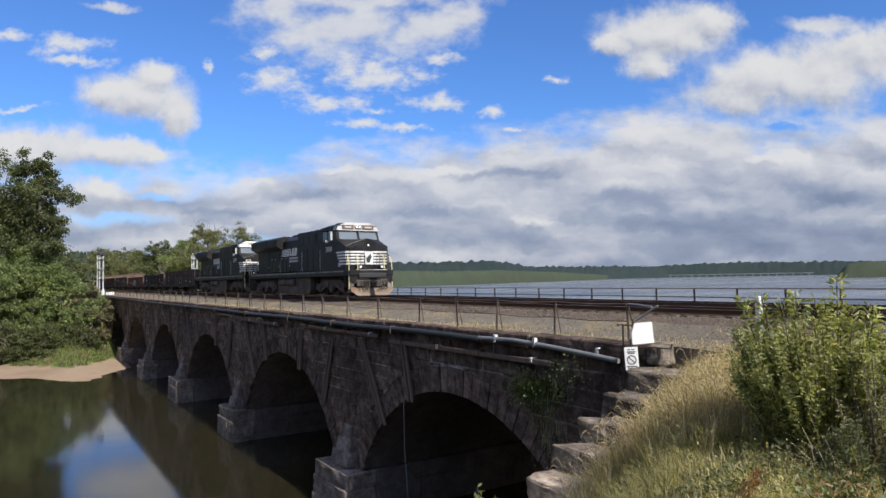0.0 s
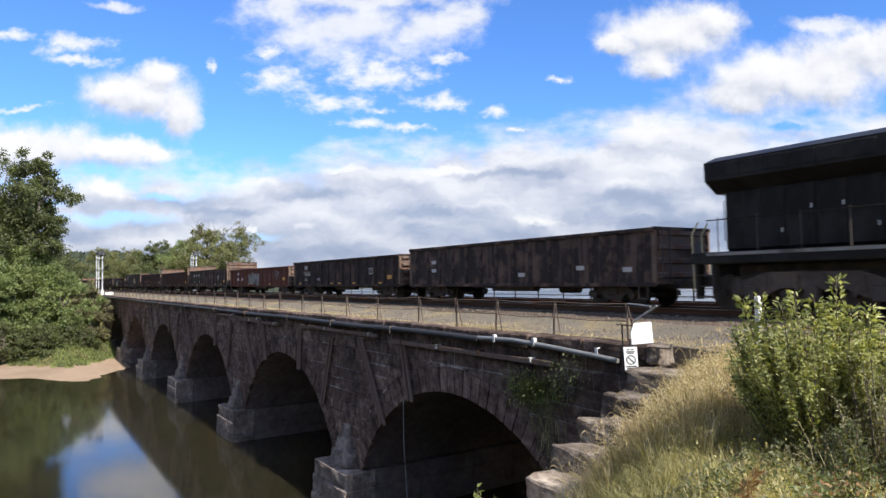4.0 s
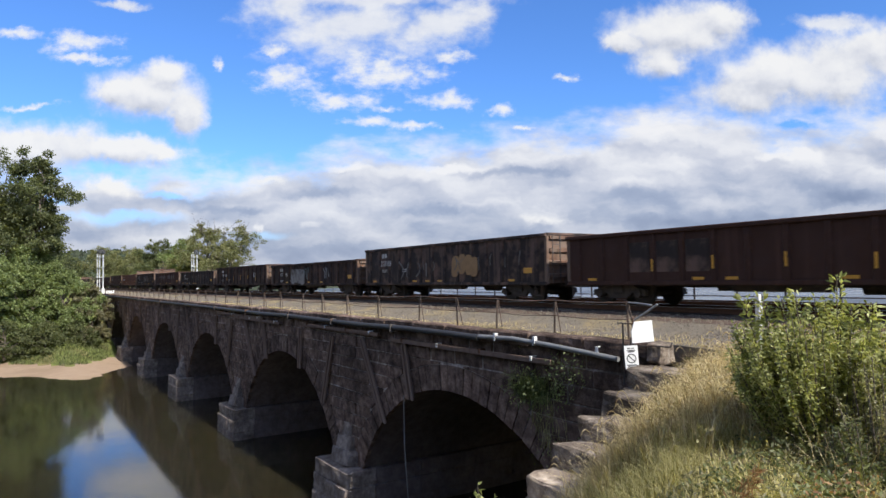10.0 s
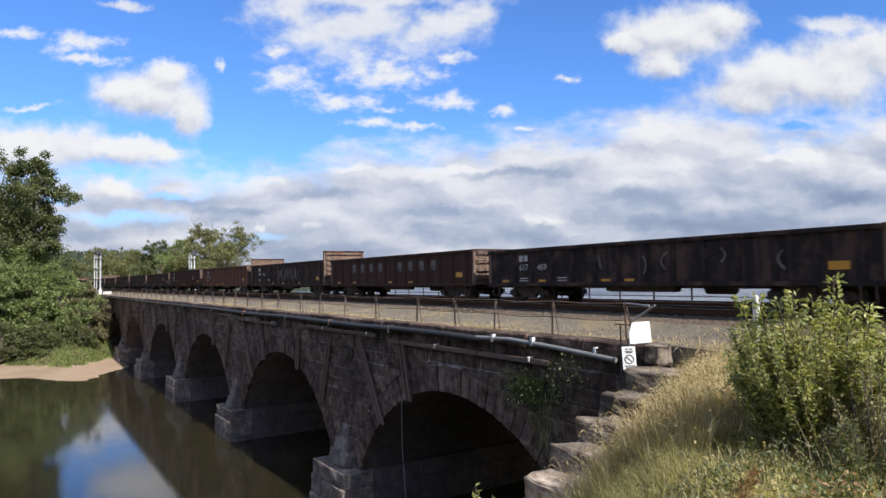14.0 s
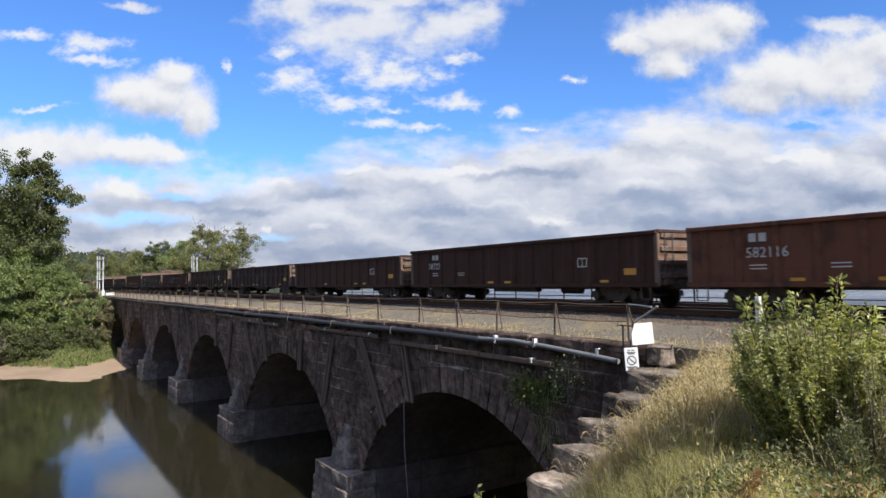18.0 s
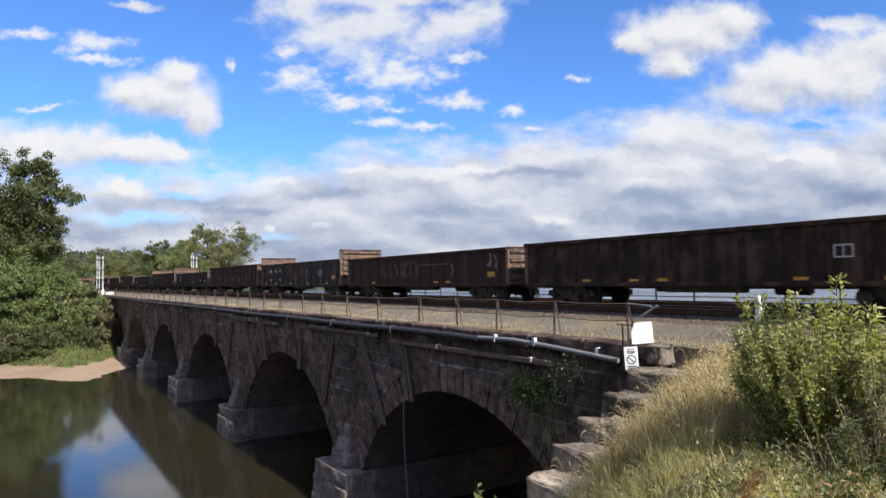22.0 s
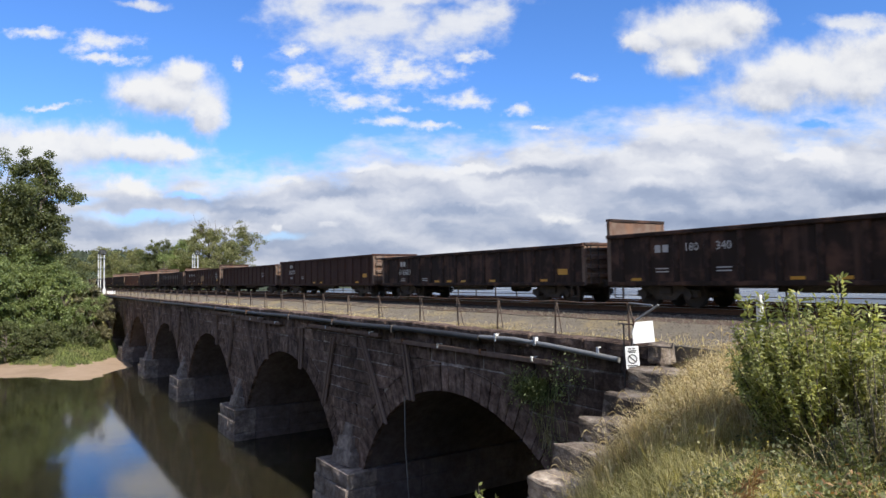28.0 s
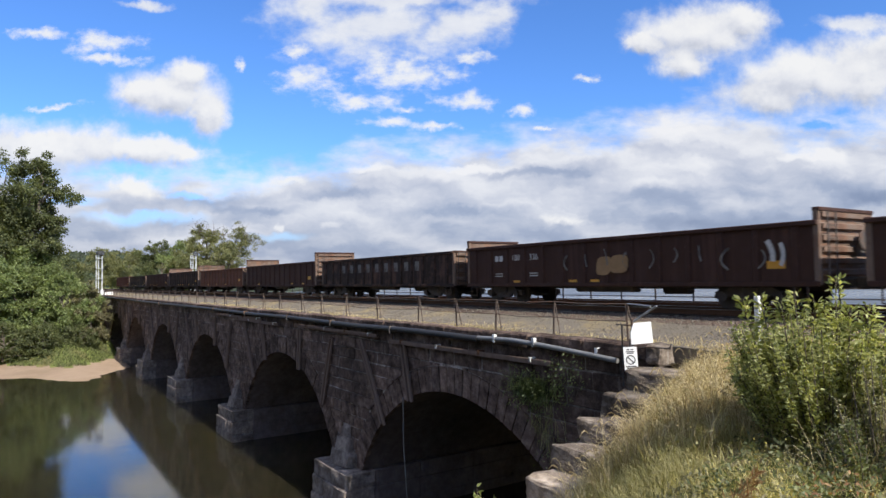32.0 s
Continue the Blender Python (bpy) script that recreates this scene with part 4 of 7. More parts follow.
def ribbon(g, pts, w, y):
    """A stroke of paint: a strip along points in x, z, on a side at y."""
    for (x0, z0), (x1, z1) in zip(pts, pts[1:]):
        d = math.hypot(x1 - x0, z1 - z0) or 1
        nx, nz = -(z1 - z0) / d * w / 2, (x1 - x0) / d * w / 2
        g.add([(x0 + nx, y, z0 + nz), (x0 - nx, y, z0 - nz), (x1 - nx, y, z1 - nz), (x1 + nx, y, z1 + nz),
               (x0 + nx, y + 0.004, z0 + nz), (x0 - nx, y + 0.004, z0 - nz), (x1 - nx, y + 0.004, z1 - nz), (x1 + nx, y + 0.004, z1 + nz)],
              [(0, 1, 2, 3), (0, 4, 5, 1), (2, 6, 7, 3), (1, 5, 6, 2), (0, 3, 7, 4)])


def spray(w, spots, size, width, paint, seed, label):
    """Sprayed marks gone faint, a plain bowed stroke each, at (x, z) on the side."""
    r = random.Random(seed)
    for x, z in spots:
        b, lean, bow = size * r.uniform(0.7, 1.1), r.uniform(-0.3, 0.3), r.uniform(-0.45, 0.45)
        g = Geo()
        ribbon(g, [(x + lean * b * (k / 3 - 1) / 2 + bow * b * (1 - (k / 3 - 1) ** 2), z + b * (k / 3 - 1) / 2) for k in range(7)], width * r.uniform(0.8, 1.3), -1.502)
        part("spray_mark", g, paint, w, label)


def puff(w, spots, rx, rz, paint, seed, label):
    """Filled sprayed shapes: plain rounded patches at (x, z), one laid over the edge of the next."""
    r = random.Random(seed)
    for k, (x, z) in enumerate(spots):
        a, b, q = rx * r.uniform(0.85, 1.15), rz * r.uniform(0.85, 1.1), r.uniform(-0.2, 0.2)
        ol = []
        for i in range(20):
            c, d = math.cos(i * 0.3142), math.sin(i * 0.3142)
            ol.append((x + a * math.copysign(abs(c) ** 0.6, c) + q * b * d, z + b * math.copysign(abs(d) ** 0.6, d)))
        y = -1.499 - 0.002 * k
        part("spray_patch", Geo().prism(ol, y - 0.001, y + 0.003), paint, w, label)


# wagon by wagon: paint, top of the side, raised ends (1, or their height), number, label, marks
WAGONS = [
    ("car_grey", 2.66, 0, "", "grey ribbed steel gondola wagon with pale stencils", "s"),
    ("car_blue", 2.46, 0, "137658", "blue-black steel gondola wagon with orange reflectors", "ob"),
    ("car_red", 2.26, 0, "", "red-brown gondola wagon with peeling white patches", "ogw"),
    ("car_grey", 2.47, 1, "180 480", "dark grey gondola wagon with raised tan bulkhead ends", "ob"),
    ("car_brown", 2.46, 1, "", "dark brown gondola wagon with raised rusty bulkheads", "o"),
    ("car_brown", 2.53, 0, "", "brown gondola wagon with yellow strips and grey panels", "oyp"),
    ("car_grey", 2.76, 0, "213185", "tall dark grey gondola wagon with orange and white spray paint", "gO"),
    ("car_black", 2.28, 0, "617 381", "low black gondola wagon with white bubble spray paint", "oW"),
    ("car_black", 2.42, 0, "194 188", "black gondola wagon with yellow vertical strips", "yb"),
    ("car_blue", 2.24, 0, "617 469", "low blue-black gondola wagon with faint spray loops", "og"),
    ("car_brown", 2.38, 0, "", "dark brown gondola wagon with large faded block marks", "oL"),
    ("car_black", 2.46, 1, "189 063", "black gondola wagon with raised ends and spray paint", "og"),
    ("car_rust", 2.54, 0, "582116", "rust-brown gondola wagon with ribbed sides", "o"),
    ("car_brown", 2.58, 0, "58722", "dark red-brown gondola wagon with white marks", "ob"),
    ("car_brown", 2.42, 0, "", "brown-black gondola wagon with boxed stencil", "ob"),
    ("car_black", 2.44, 0, "", "black gondola wagon with orange reflectors", "o"),
    ("car_black", 2.44, 0, "", "black gondola wagon with pale boxed stencil", "ob"),
    ("car_brown", 2.38, 0, "", "dark brown gondola wagon with thin white spray writing", "oG"),
    ("car_grey", 2.47, 1, "180 412", "dark grey gondola wagon with raised tan bulkhead ends", "ob"),
    ("car_brown", 2.60, 0, "", "dull red-brown gondola wagon with yellow strips", "y"),
    ("car_blue", 2.26, 0, "", "low blue-grey gondola wagon with pale stencils", "s"),
    ("car_black", 2.47, 1, "180 340", "black gondola wagon with raised rusty bulkhead ends", "o"),
    ("car_black", 2.28, 0, "616683", "low black gondola wagon with white number", "o"),
    ("car_brown", 2.54, 0, "582170", "dark brown gondola wagon with white number", "o"),
    ("car_brown", 2.40, 0, "", "brown-black gondola wagon with boxed stencil", "b"),
    ("car_brown", 2.46, 2.78, "180 336", "brown gondola wagon with raised tan bulkheads and spray marks", "og"),
    ("car_black", 2.40, 0, "", "black gondola wagon with faded white block marks", "L"),
    ("car_brown", 2.46, 1, "", "dark brown gondola wagon with raised rusty bulkheads", "o"),
    ("car_rust", 2.40, 0, "", "rust-brown gondola wagon with ribbed sides", "o"),
    ("car_black", 2.46, 1, "", "black gondola wagon with raised bulkhead ends", "o"),
    ("car_brown", 2.45, 0, "", "dark brown gondola wagon with ribbed sides", "o"),
    ("car_black", 2.40, 0, "", "black gondola wagon with orange reflectors", "o"),
    ("car_red", 2.45, 0, "", "red-brown gondola wagon with ribbed sides", "o"),
]
LEN = 15.7


def gondola(k, paint, top, raised, number, label, marks):
    p = M[paint]
    w = thing("gondola_wagon", pose(-FIRST - PITCH * k, TRACK_Y, 0), label, "gondola car", "wagons of the freight train")
    low = 0.72
    key = (paint, top)
    part("floor", shared(("floor",), M["frame_dirt"], lambda: Geo().box(-LEN + 0.1, -0.1, -1.40, 1.40, 0.86, 1.0)
                         .box(-LEN + 0.3, -0.3, -0.2, 0.2, 0.62, 0.86).box(-9.2, -6.4, -1.1, -0.7, 0.52, 0.86, None, 0.05)
                         .tube((-6.1, 0.2, 0.62), (-5.1, 0.2, 0.62), 0.2, 0.2, 10).box(-10.6, -9.9, 0.3, 0.8, 0.5, 0.86)), None, w, "grimy underframe")
    for s, nm in ((-1, "near"), (1, "far")):
        sd = part("side", shared(("side", *key), p, lambda: Geo().box(-LEN + 0.05, -0.05, -0.03, 0.03, low + 0.1, top - 0.04)), None, w, m=pose(0, s * 1.40, 0))
        part("top_chord", shared(("top_chord", paint), p, lambda: Geo().box(-LEN, 0, -0.085, 0.085, -0.13, 0, None, 0.02)), None, sd, m=pose(0, s * 0.045, top))
        part("side_sill", shared(("side_sill", paint), p, lambda: Geo().box(-LEN, 0, -0.05, 0.05, 0, 0.14, None, 0.015)), None, sd, m=pose(0, s * 0.04, low))
        if s < 0:
            # U-shaped side posts, one by one
            h = top - low - 0.22
            rib = shared(("rib", paint, top), p, lambda: Geo().prism([(-0.12, 0), (-0.07, 0.06), (0.07, 0.06), (0.12, 0)], 0, h))
            for i in range(14):
                x = -0.62 - (LEN - 1.24) * i / 13
                part("side_post", rib, None, sd, m=Matrix.Translation((x, -0.03, low + 0.12)) @ Matrix(((1, 0, 0, 0), (0, 0, -1, 0), (0, 1, 0, 0), (0, 0, 0, 1))))
    # ends
    et = (raised if raised > 1 else 3.04) if raised else top
    em = M["end_tan"]

    n = 6 if raised else 4
    for at in (pose(-0.05, 0, 0), pose(-LEN + 0.05, 0, 0, 0, 0, 180)):
        e = part("end", shared(("end", et), em, lambda: Geo().box(-0.06, 0.0, -1.40, 1.40, 0.8, et - 0.02)), None, w, "corrugated rusty tan end", at)
        for i in range(n):
            part("ridge", shared(("ridge",), em, lambda: Geo().prism([(-0.01, -0.11), (0.10, -0.06), (0.10, 0.06), (-0.01, 0.11)], -1.30, 1.30)), None, e, m=pose(0, 0, 1.08 + (et - 1.25) * i / (n - 1)))
        for y in (-1.395, 1.395):
            part("corner_post", shared(("corner_post", et), em, lambda: Geo().box(-0.09, 0.07, -0.065, 0.065, 0.75, et, None, 0.02)), None, e, m=pose(0, y, 0))
        part("end_cap", shared(("end_cap", paint), p, lambda: Geo().box(-0.10, 0.10, -1.46, 1.46, -0.09, 0.02, None, 0.02)), None, e, m=pose(0, 0, et))

    def ladder_geo():
        g = Geo()
        for y in (-0.2, 0.2):
            g.box(0.16, 0.19, y - 0.02, y + 0.02, 0.75, et - 0.1)
        for i in range(5):
            g.tube((0.175, -0.2, 0.95 + i * 0.34), (0.175, 0.2, 0.95 + i * 0.34), 0.014, 0.014, 6)
        return g
    part("ladder", shared(("ladder", et), M["iron"], ladder_geo), None, w, m=pose(0, -1.1, 0))
    part("brake_wheel", shared(("brake_wheel",), M["iron"], lambda: Geo().tube((0.12, 0, 0), (0.24, 0, 0), 0.03, 0.03, 6).tube((0.22, 0, 0), (0.25, 0, 0), 0.27, 0.27, 14).box(0.1, 0.2, -0.14, 0.14, -0.45, -0.1)), None, w, m=pose(0, 0.45, 1.95))
    cp = shared(("coupler",), M["frame_dirt"], lambda: Geo().box(-0.5, 0.30, -0.1, 0.1, -0.09, 0.09, None, 0.02).box(0.25, 0.56, -0.18, 0.14, -0.16, 0.16, None, 0.04).box(-0.3, 0.02, -0.5, 0.5, -0.16, 0.16, None, 0.03))
    part("coupler", cp, None, w, m=pose(0, 0, 0.80))
    part("coupler", cp, None, w, m=pose(-LEN, 0, 0.80, 0, 0, 180))
    for x in (-2.15, -LEN + 2.15):
        bogie(w, x)
    step = shared(("sill_step",), M["iron"], lambda: Geo().box(-0.2, -0.17, -0.03, 0, 0.3, 0.8).box(0.17, 0.2, -0.03, 0, 0.3, 0.8).box(-0.2, 0.2, -0.04, 0, 0.3, 0.33))
    for x in (-0.5, -LEN + 0.5):
        part("sill_step", step, None, w, m=pose(x, -1.45, 0))
    # marks on the near side, between the posts
    face = -1.434
    r = random.Random(100 + k)
    gap = (LEN - 1.24) / 13

    def mid(i):
        return -0.62 - gap * (i + 0.5)
    if "o" in marks or "O" in marks:
        fl = shared(("reflector",), M["yellow"], lambda: Geo().box(-0.2, 0.2, -0.006, 0, -0.045, 0.045))
        for i in r.sample((1, 3, 4, 6, 7, 8, 10, 12), r.choice((3, 4, 5))):
            part("reflector", fl, None, w, "faded orange-yellow strip", pose(mid(i) + r.uniform(-0.1, 0.1), face, 0.93))
        big = shared(("plate",), M["yellow"], lambda: Geo().box(-0.26, 0.26, -0.006, 0, -0.11, 0.11))
        part("plate", big, None, w, "orange-yellow plate", pose(mid(0), face, r.choice((1.25, 1.32))))
    if "y" in marks:
        st = shared(("strip",), M["yellow"], lambda: Geo().box(-0.035, 0.035, -0.006, 0, -0.2, 0.2))
        for i in (2, 4, 6, 8, 10):
            part("strip", st, None, w, "yellow strip on a post", pose(-0.62 - gap * i, -1.496, 1.35 + r.uniform(-0.1, 0.1)))
    if "b" in marks:
        def frame_box():
            g = Geo()
            for a, b, c, d in ((-0.24, 0.24, 0.13, 0.17), (-0.24, 0.24, -0.17, -0.13), (-0.24, -0.2, -0.13, 0.13), (0.2, 0.24, -0.13, 0.13), (-0.02, 0.01, -0.13, 0.13)):
                g.box(a, b, -0.006, 0, c, d)
            return g
        part("boxed_stencil", shared(("boxed_stencil",), M["faded_white"], frame_box), None, w, "pale boxed stencil", pose(mid(2), face, 1.62))

    def bars(n, long, high):
        return Geo().box(-long / 2, long / 2, -0.006, 0, -high / 2, high / 2)
    if number:
        # owner's mark as plain bars, then the number
        ob = shared(("owner_mark",), M["faded_white"], lambda: Geo().box(-0.26, -0.04, -0.006, 0, -0.12, 0.12).box(0.04, 0.26, -0.006, 0, -0.12, 0.12))
        nx = mid(10)
        if " " in number:
            a, b = number.split(" ")
            # long-ended wagons carry it in one row, the others under the owner's mark
            i0, nz_ = (10, top - 0.56) if raised and k != 11 else (11, top - 0.78)
            part("owner_mark", ob, None, w, "white block mark", pose(mid(11), face, top - 0.56 if i0 == 10 else top - 0.40))
            lettering("number", a, 0.36, M["faded_white"], w, Matrix.Translation((mid(i0), face, nz_)) @ SIDE_ON, "white stencilled number")
            lettering("number", b, 0.36, M["faded_white"], w, Matrix.Translation((mid(i0 - 1), face, nz_)) @ SIDE_ON, "white stencilled number")
        else:
            part("owner_mark", ob, None, w, "white block mark", pose(mid(11), face, top - 0.42))
            lettering("number", number, 0.42, M["faded_white"], w, Matrix.Translation((mid(11) + (0.3 if len(number) > 5 else 0), face - 0.0 if len(number) < 5 else -1.497, top - 0.86)) @ SIDE_ON, "white stencilled number")
        for dz in (0.5, 0.6):
            part("data_line", shared(("data_line",), M["faded_white"], lambda: bars(1, 0.5, 0.035)), None, w, "", pose(mid(11), face, top - 0.70 - dz))
            part("data_line", shared(("data_line",), M["faded_white"], None), None, w, "", pose(mid(9), face, top - 0.70 - dz))
    if "s" in marks:
        for i, z in ((11, 1.9), (11, 1.5), (2, 1.4), (5, 1.2), (0, 1.3)):
            part("stencil", shared(("stencil",), M["faded_white"], lambda: bars(1, 0.4, 0.16)), None, w, "pale stencil block", pose(mid(i), face, z))
    if "L" in marks:
        for i in range(2, 11):
            if i != 6 or k == 26:
                part("block_mark", shared(("block_mark",), M["faded_letter"], lambda: Geo().box(-0.2, 0.2, -0.006, 0, -0.24, 0.24)), None, w, "worn white block mark", pose(mid(i), face, top - 0.62))
    low_z = (1.0 + top) / 2 - 0.1
    if "g" in marks:
        spray(w, [(-1.6 - 0.95 * i, low_z + r.uniform(-0.15, 0.15)) for i in range(9) if r.random() < 0.75], 0.6, 0.06, M["faded_letter"], k, "faint pale spray mark")
    if k == 11:
        spray(w, [(-8.7 + 0.42 * i, 1.55 + 0.1 * (i % 3)) for i in range(10)], 0.8, 0.07, M["spray_white"], 35, "white spray stroke")
    if k == 25:
        puff(w, [(-7.4, 1.45), (-6.7, 1.5)], 0.36, 0.3, M["spray_orange"], 36, "dull orange spray patch")
        spray(w, [(-1.3, 1.7), (-1.0, 1.6)], 0.6, 0.12, M["faded_white"], 37, "white spray stroke")
    if "G" in marks:
        spray(w, [(-11.2 + 0.37 * i, 1.6) for i in range(12)], 0.85, 0.035, M["spray_white"], 31, "thin white spray stroke")
        part("spray_mark", Geo().box(-7.1, -4.4, -1.505, -1.498, 1.78, 1.82), M["faded_letter"], w, "thin white spray line")
        spray(w, [(-4.2, 1.5), (-1.3, 1.9), (-1.1, 1.85), (-0.9, 1.8), (-0.7, 1.7)], 0.6, 0.07, M["spray_white"], 33, "thin white spray stroke")
    if "w" in marks:
        puff(w, [(-9.5, 1.35), (-8.75, 1.4), (-8.0, 1.35), (-7.25, 1.3)], 0.36, 0.5, M["spray_white"], 41, "broad white peeling spray patch")
        spray(w, [(-10.3, 1.35), (-9.95, 1.35)], 0.7, 0.07, M["faded_letter"], 42, "thin white spray mark")
        for x, z, b in ((-12.9, 1.85, 0.4), (-12.95, 1.36, 0.55), (-11.7, 1.36, 0.4)):
            part("stencil", shared(("stencil", b), M["faded_white"], lambda: Geo().box(-b / 2, b / 2, -0.006, 0, -0.12, 0.12)), None, w, "white stencil bar", pose(x, -1.497, z))
        spray(w, [(-2.7, 1.75), (-2.45, 1.6), (-2.2, 1.7)], 0.6, 0.14, M["spray_white"], 43, "white spray patch")
    if "W" in marks:
        puff(w, [(-10.85, 1.34), (-10.15, 1.4), (-9.5, 1.36), (-8.9, 1.3)], 0.40, 0.56, M["spray_white"], 51, "white rounded spray patch")
        spray(w, [(-10.7, 1.3), (-10.0, 1.4), (-9.35, 1.3), (-8.8, 1.35)], 0.7, 0.05, M["sign_black"], 54, "dark spray outline")
        spray(w, [(-8.35, 1.75), (-8.1, 1.7), (-7.85, 1.75), (-8.2, 1.35), (-7.95, 1.3)], 0.4, 0.06, M["spray_teal"], 55, "blue-green spray mark")
        spray(w, [(-5.0, 1.5), (-4.75, 1.55), (-4.5, 1.5), (-4.25, 1.55)], 0.6, 0.12, M["spray_white"], 52, "white spray mark")
    if "O" in marks:
        puff(w, [(-6.3, 1.6), (-5.75, 1.7), (-5.2, 1.65), (-4.8, 1.55)], 0.30, 0.5, M["spray_orange"], 61, "orange and yellow spray patch")
        spray(w, [(-6.2, 1.6), (-5.7, 1.65), (-5.1, 1.6)], 0.8, 0.06, M["faded_letter"], 63, "pale spray outline")
        spray(w, [(-11.6 + 0.9 * i, 1.5) for i in range(4)], 0.9, 0.1, M["faded_letter"], 62, "faint white spray mark")
    if "p" in marks:
        for i in (9, 10, 11):
            part("patch", shared(("patch",), M["car_grey"], lambda: Geo().box(-0.42, 0.42, -0.005, 0, -0.5, 0.5)), None, w, "grey repaint panel", pose(mid(i - 1), face, 1.65))
    return w


def locomotive(index, digits, wings):
    """Front coupler's face at x = 0, nose towards +x."""
    L = thing("locomotive", pose(-36.3 - 21.6 * index, TRACK_Y, 0), "black six-axle diesel locomotive with white nose stripes", "locomotive", "locomotives heading the train")
    bp, wp_, fd = M["black_paint"], M["loco_white"], M["engine_dirt"]
    part("frame", Geo().box(-21.5, -1.0, -1.53, 1.53, 1.32, 1.60, None, 0.03).box(-21.3, -1.2, -0.6, 0.6, 0.35, 1.35), bp, L, "black underframe")
    for a, b in ((-20.9, -9.9), (-9.7, -7.4), (-7.2, -1.9)):
        part("sill_stripe", Geo().box(a, b, -1.545, -1.528, 1.50, 1.575), M["sill_grey"], L, "pale stripe along the sill")
    # nose: wedge with a gabled front
    def gable(x, z_side, z_mid, half):
        return [(x, -half, 1.6), (x, -half, z_side), (x, 0, z_mid), (x, half, z_side), (x, half, 1.6)]
    v = gable(-1.42, 3.02, 3.58, 1.30) + gable(-1.68, 3.16, 3.62, 1.50) + gable(-2.84, 3.58, 3.64, 1.50)
    f = [(4, 3, 2, 1, 0)] + [(5 * k + i, 5 * k + i + 1, 5 * k + 6 + i, 5 * k + 5 + i) for k in (0, 1) for i in range(4)]
    f += [(0, 4, 9, 5), (5, 9, 14, 10), (10, 11, 12, 13, 14)]
    part("nose", Geo().add(v, f), bp, L, "black wedge nose")
    part("nose_door", Geo().box(-1.43, -1.405, -0.32, 0.32, 1.7, 2.98, None, 0.01), bp, L)
    # sunlit edge of the nose laid on as a thin pale strip
    part("nose_trim", Geo().path([(-1.66, -1.47, 3.17), (-1.6, -0.75, 3.42), (-1.55, 0.0, 3.64)], 0.016, 5), M["sill_grey"], L, "pale strip for sunlight on the nose edge")
    part("nose_lamp", Geo().tube((-1.42, -0.02, 3.22), (-1.38, -0.02, 3.22), 0.05, 0.05, 10), M["headlight"], L, "small lamp on the nose")
    # platform rails before the nose
    for y0, y1 in ((-0.75, -0.42), (0.42, 0.62), (0.95, 1.25)):
        part("platform_rail", Geo().path([(-1.12, y0, 1.6), (-1.12, y0, 2.62), (-1.12, y1, 2.62), (-1.12, y1, 1.6)], 0.022, 6).tube((-1.12, y0, 2.1), (-1.12, y1, 2.1), 0.018, 0.018, 6), M["sign_black"], L, "black platform railing")
    for q in (-1, 1):
        part("step_guard", Geo().add([(-1.18, q * 1.08, 1.5), (-1.18, q * 1.52, 1.5), (-1.18, q * 1.40, 0.34), (-1.18, q * 1.22, 0.34), (-1.22, q * 1.08, 1.5), (-1.22, q * 1.52, 1.5), (-1.22, q * 1.40, 0.34), (-1.22, q * 1.22, 0.34)],
                                     [(0, 1, 2, 3), (7, 6, 5, 4), (0, 4, 5, 1), (1, 5, 6, 2), (2, 6, 7, 3), (3, 7, 4, 0)]), M["sill_grey"], L, "grey-green step guard")
    # cab
    prof = [(-2.83, 1.6), (-2.83, 3.56), (-3.10, 4.10), (-2.98, 4.16), (-3.08, 4.40), (-5.55, 4.40), (-5.6, 1.6)]
    g = Geo().prism([(x, z) for x, z in prof], -1.50, 1.50)
    cab = part("cab", g, bp, L, "black driver's cab")
    roof = Geo().add([(-2.96, -1.42, 4.40), (-2.96, 1.42, 4.40), (-3.08, 0.85, 4.61), (-3.08, -0.85, 4.61),
                      (-5.6, -1.42, 4.38), (-5.6, 1.42, 4.38), (-5.6, 0.85, 4.60), (-5.6, -0.85, 4.60)],
                     [(0, 1, 2, 3), (3, 2, 6, 7), (0, 3, 7, 4), (1, 5, 6, 2), (4, 7, 6, 5), (0, 4, 5, 1)])
    part("roof", roof, bp, cab)
    part("antenna_dome", Geo().box(-4.5, -4.0, -0.3, 0.3, 4.58, 4.72, None, 0.05), M["car_grey"], cab)
    part("air_conditioner", Geo().box(-5.4, -4.8, -0.5, 0.5, 4.58, 4.74, None, 0.05), bp, cab)
    part("roof_front", Geo().add([(-2.945, -1.5, 4.14), (-2.945, 1.5, 4.14), (-2.97, 1.42, 4.40), (-3.04, 0.85, 4.62), (-3.04, -0.85, 4.62), (-2.97, -1.42, 4.40)],
                                 [(0, 1, 2, 3, 4, 5)]).add([(-2.95, -1.505, 4.14), (-3.5, -1.505, 4.18), (-3.4, -1.505, 4.36), (-2.98, -1.505, 4.44)], [(0, 1, 2, 3)]), wp_ if index else M["faded_white"], cab, "white roof front" if index else "grimy pale roof front")
    if index == 0:
        for y0, y1 in ((-1.12, -0.32), (0.32, 1.12)):
            nb = part("number_board", Geo().box(-2.99, -2.90, y0, y1, 4.22, 4.47, None, 0.015), M["end_tan"], cab, "brown number board over the windscreen")
            part("digit_bar", Geo().box(-2.904, -2.895, y0 + 0.16, y1 - 0.16, 4.30, 4.39), M["faded_white"], nb)
    for y in (-0.62, 0.62) if index else ():
        nb = part("number_board", Geo().box(-1.52, -1.39, y * 1.75 - 0.24, y * 1.75 + 0.24, 2.88, 3.06, None, 0.015), M["faded_white"], L, "pale number board on the nose corner")
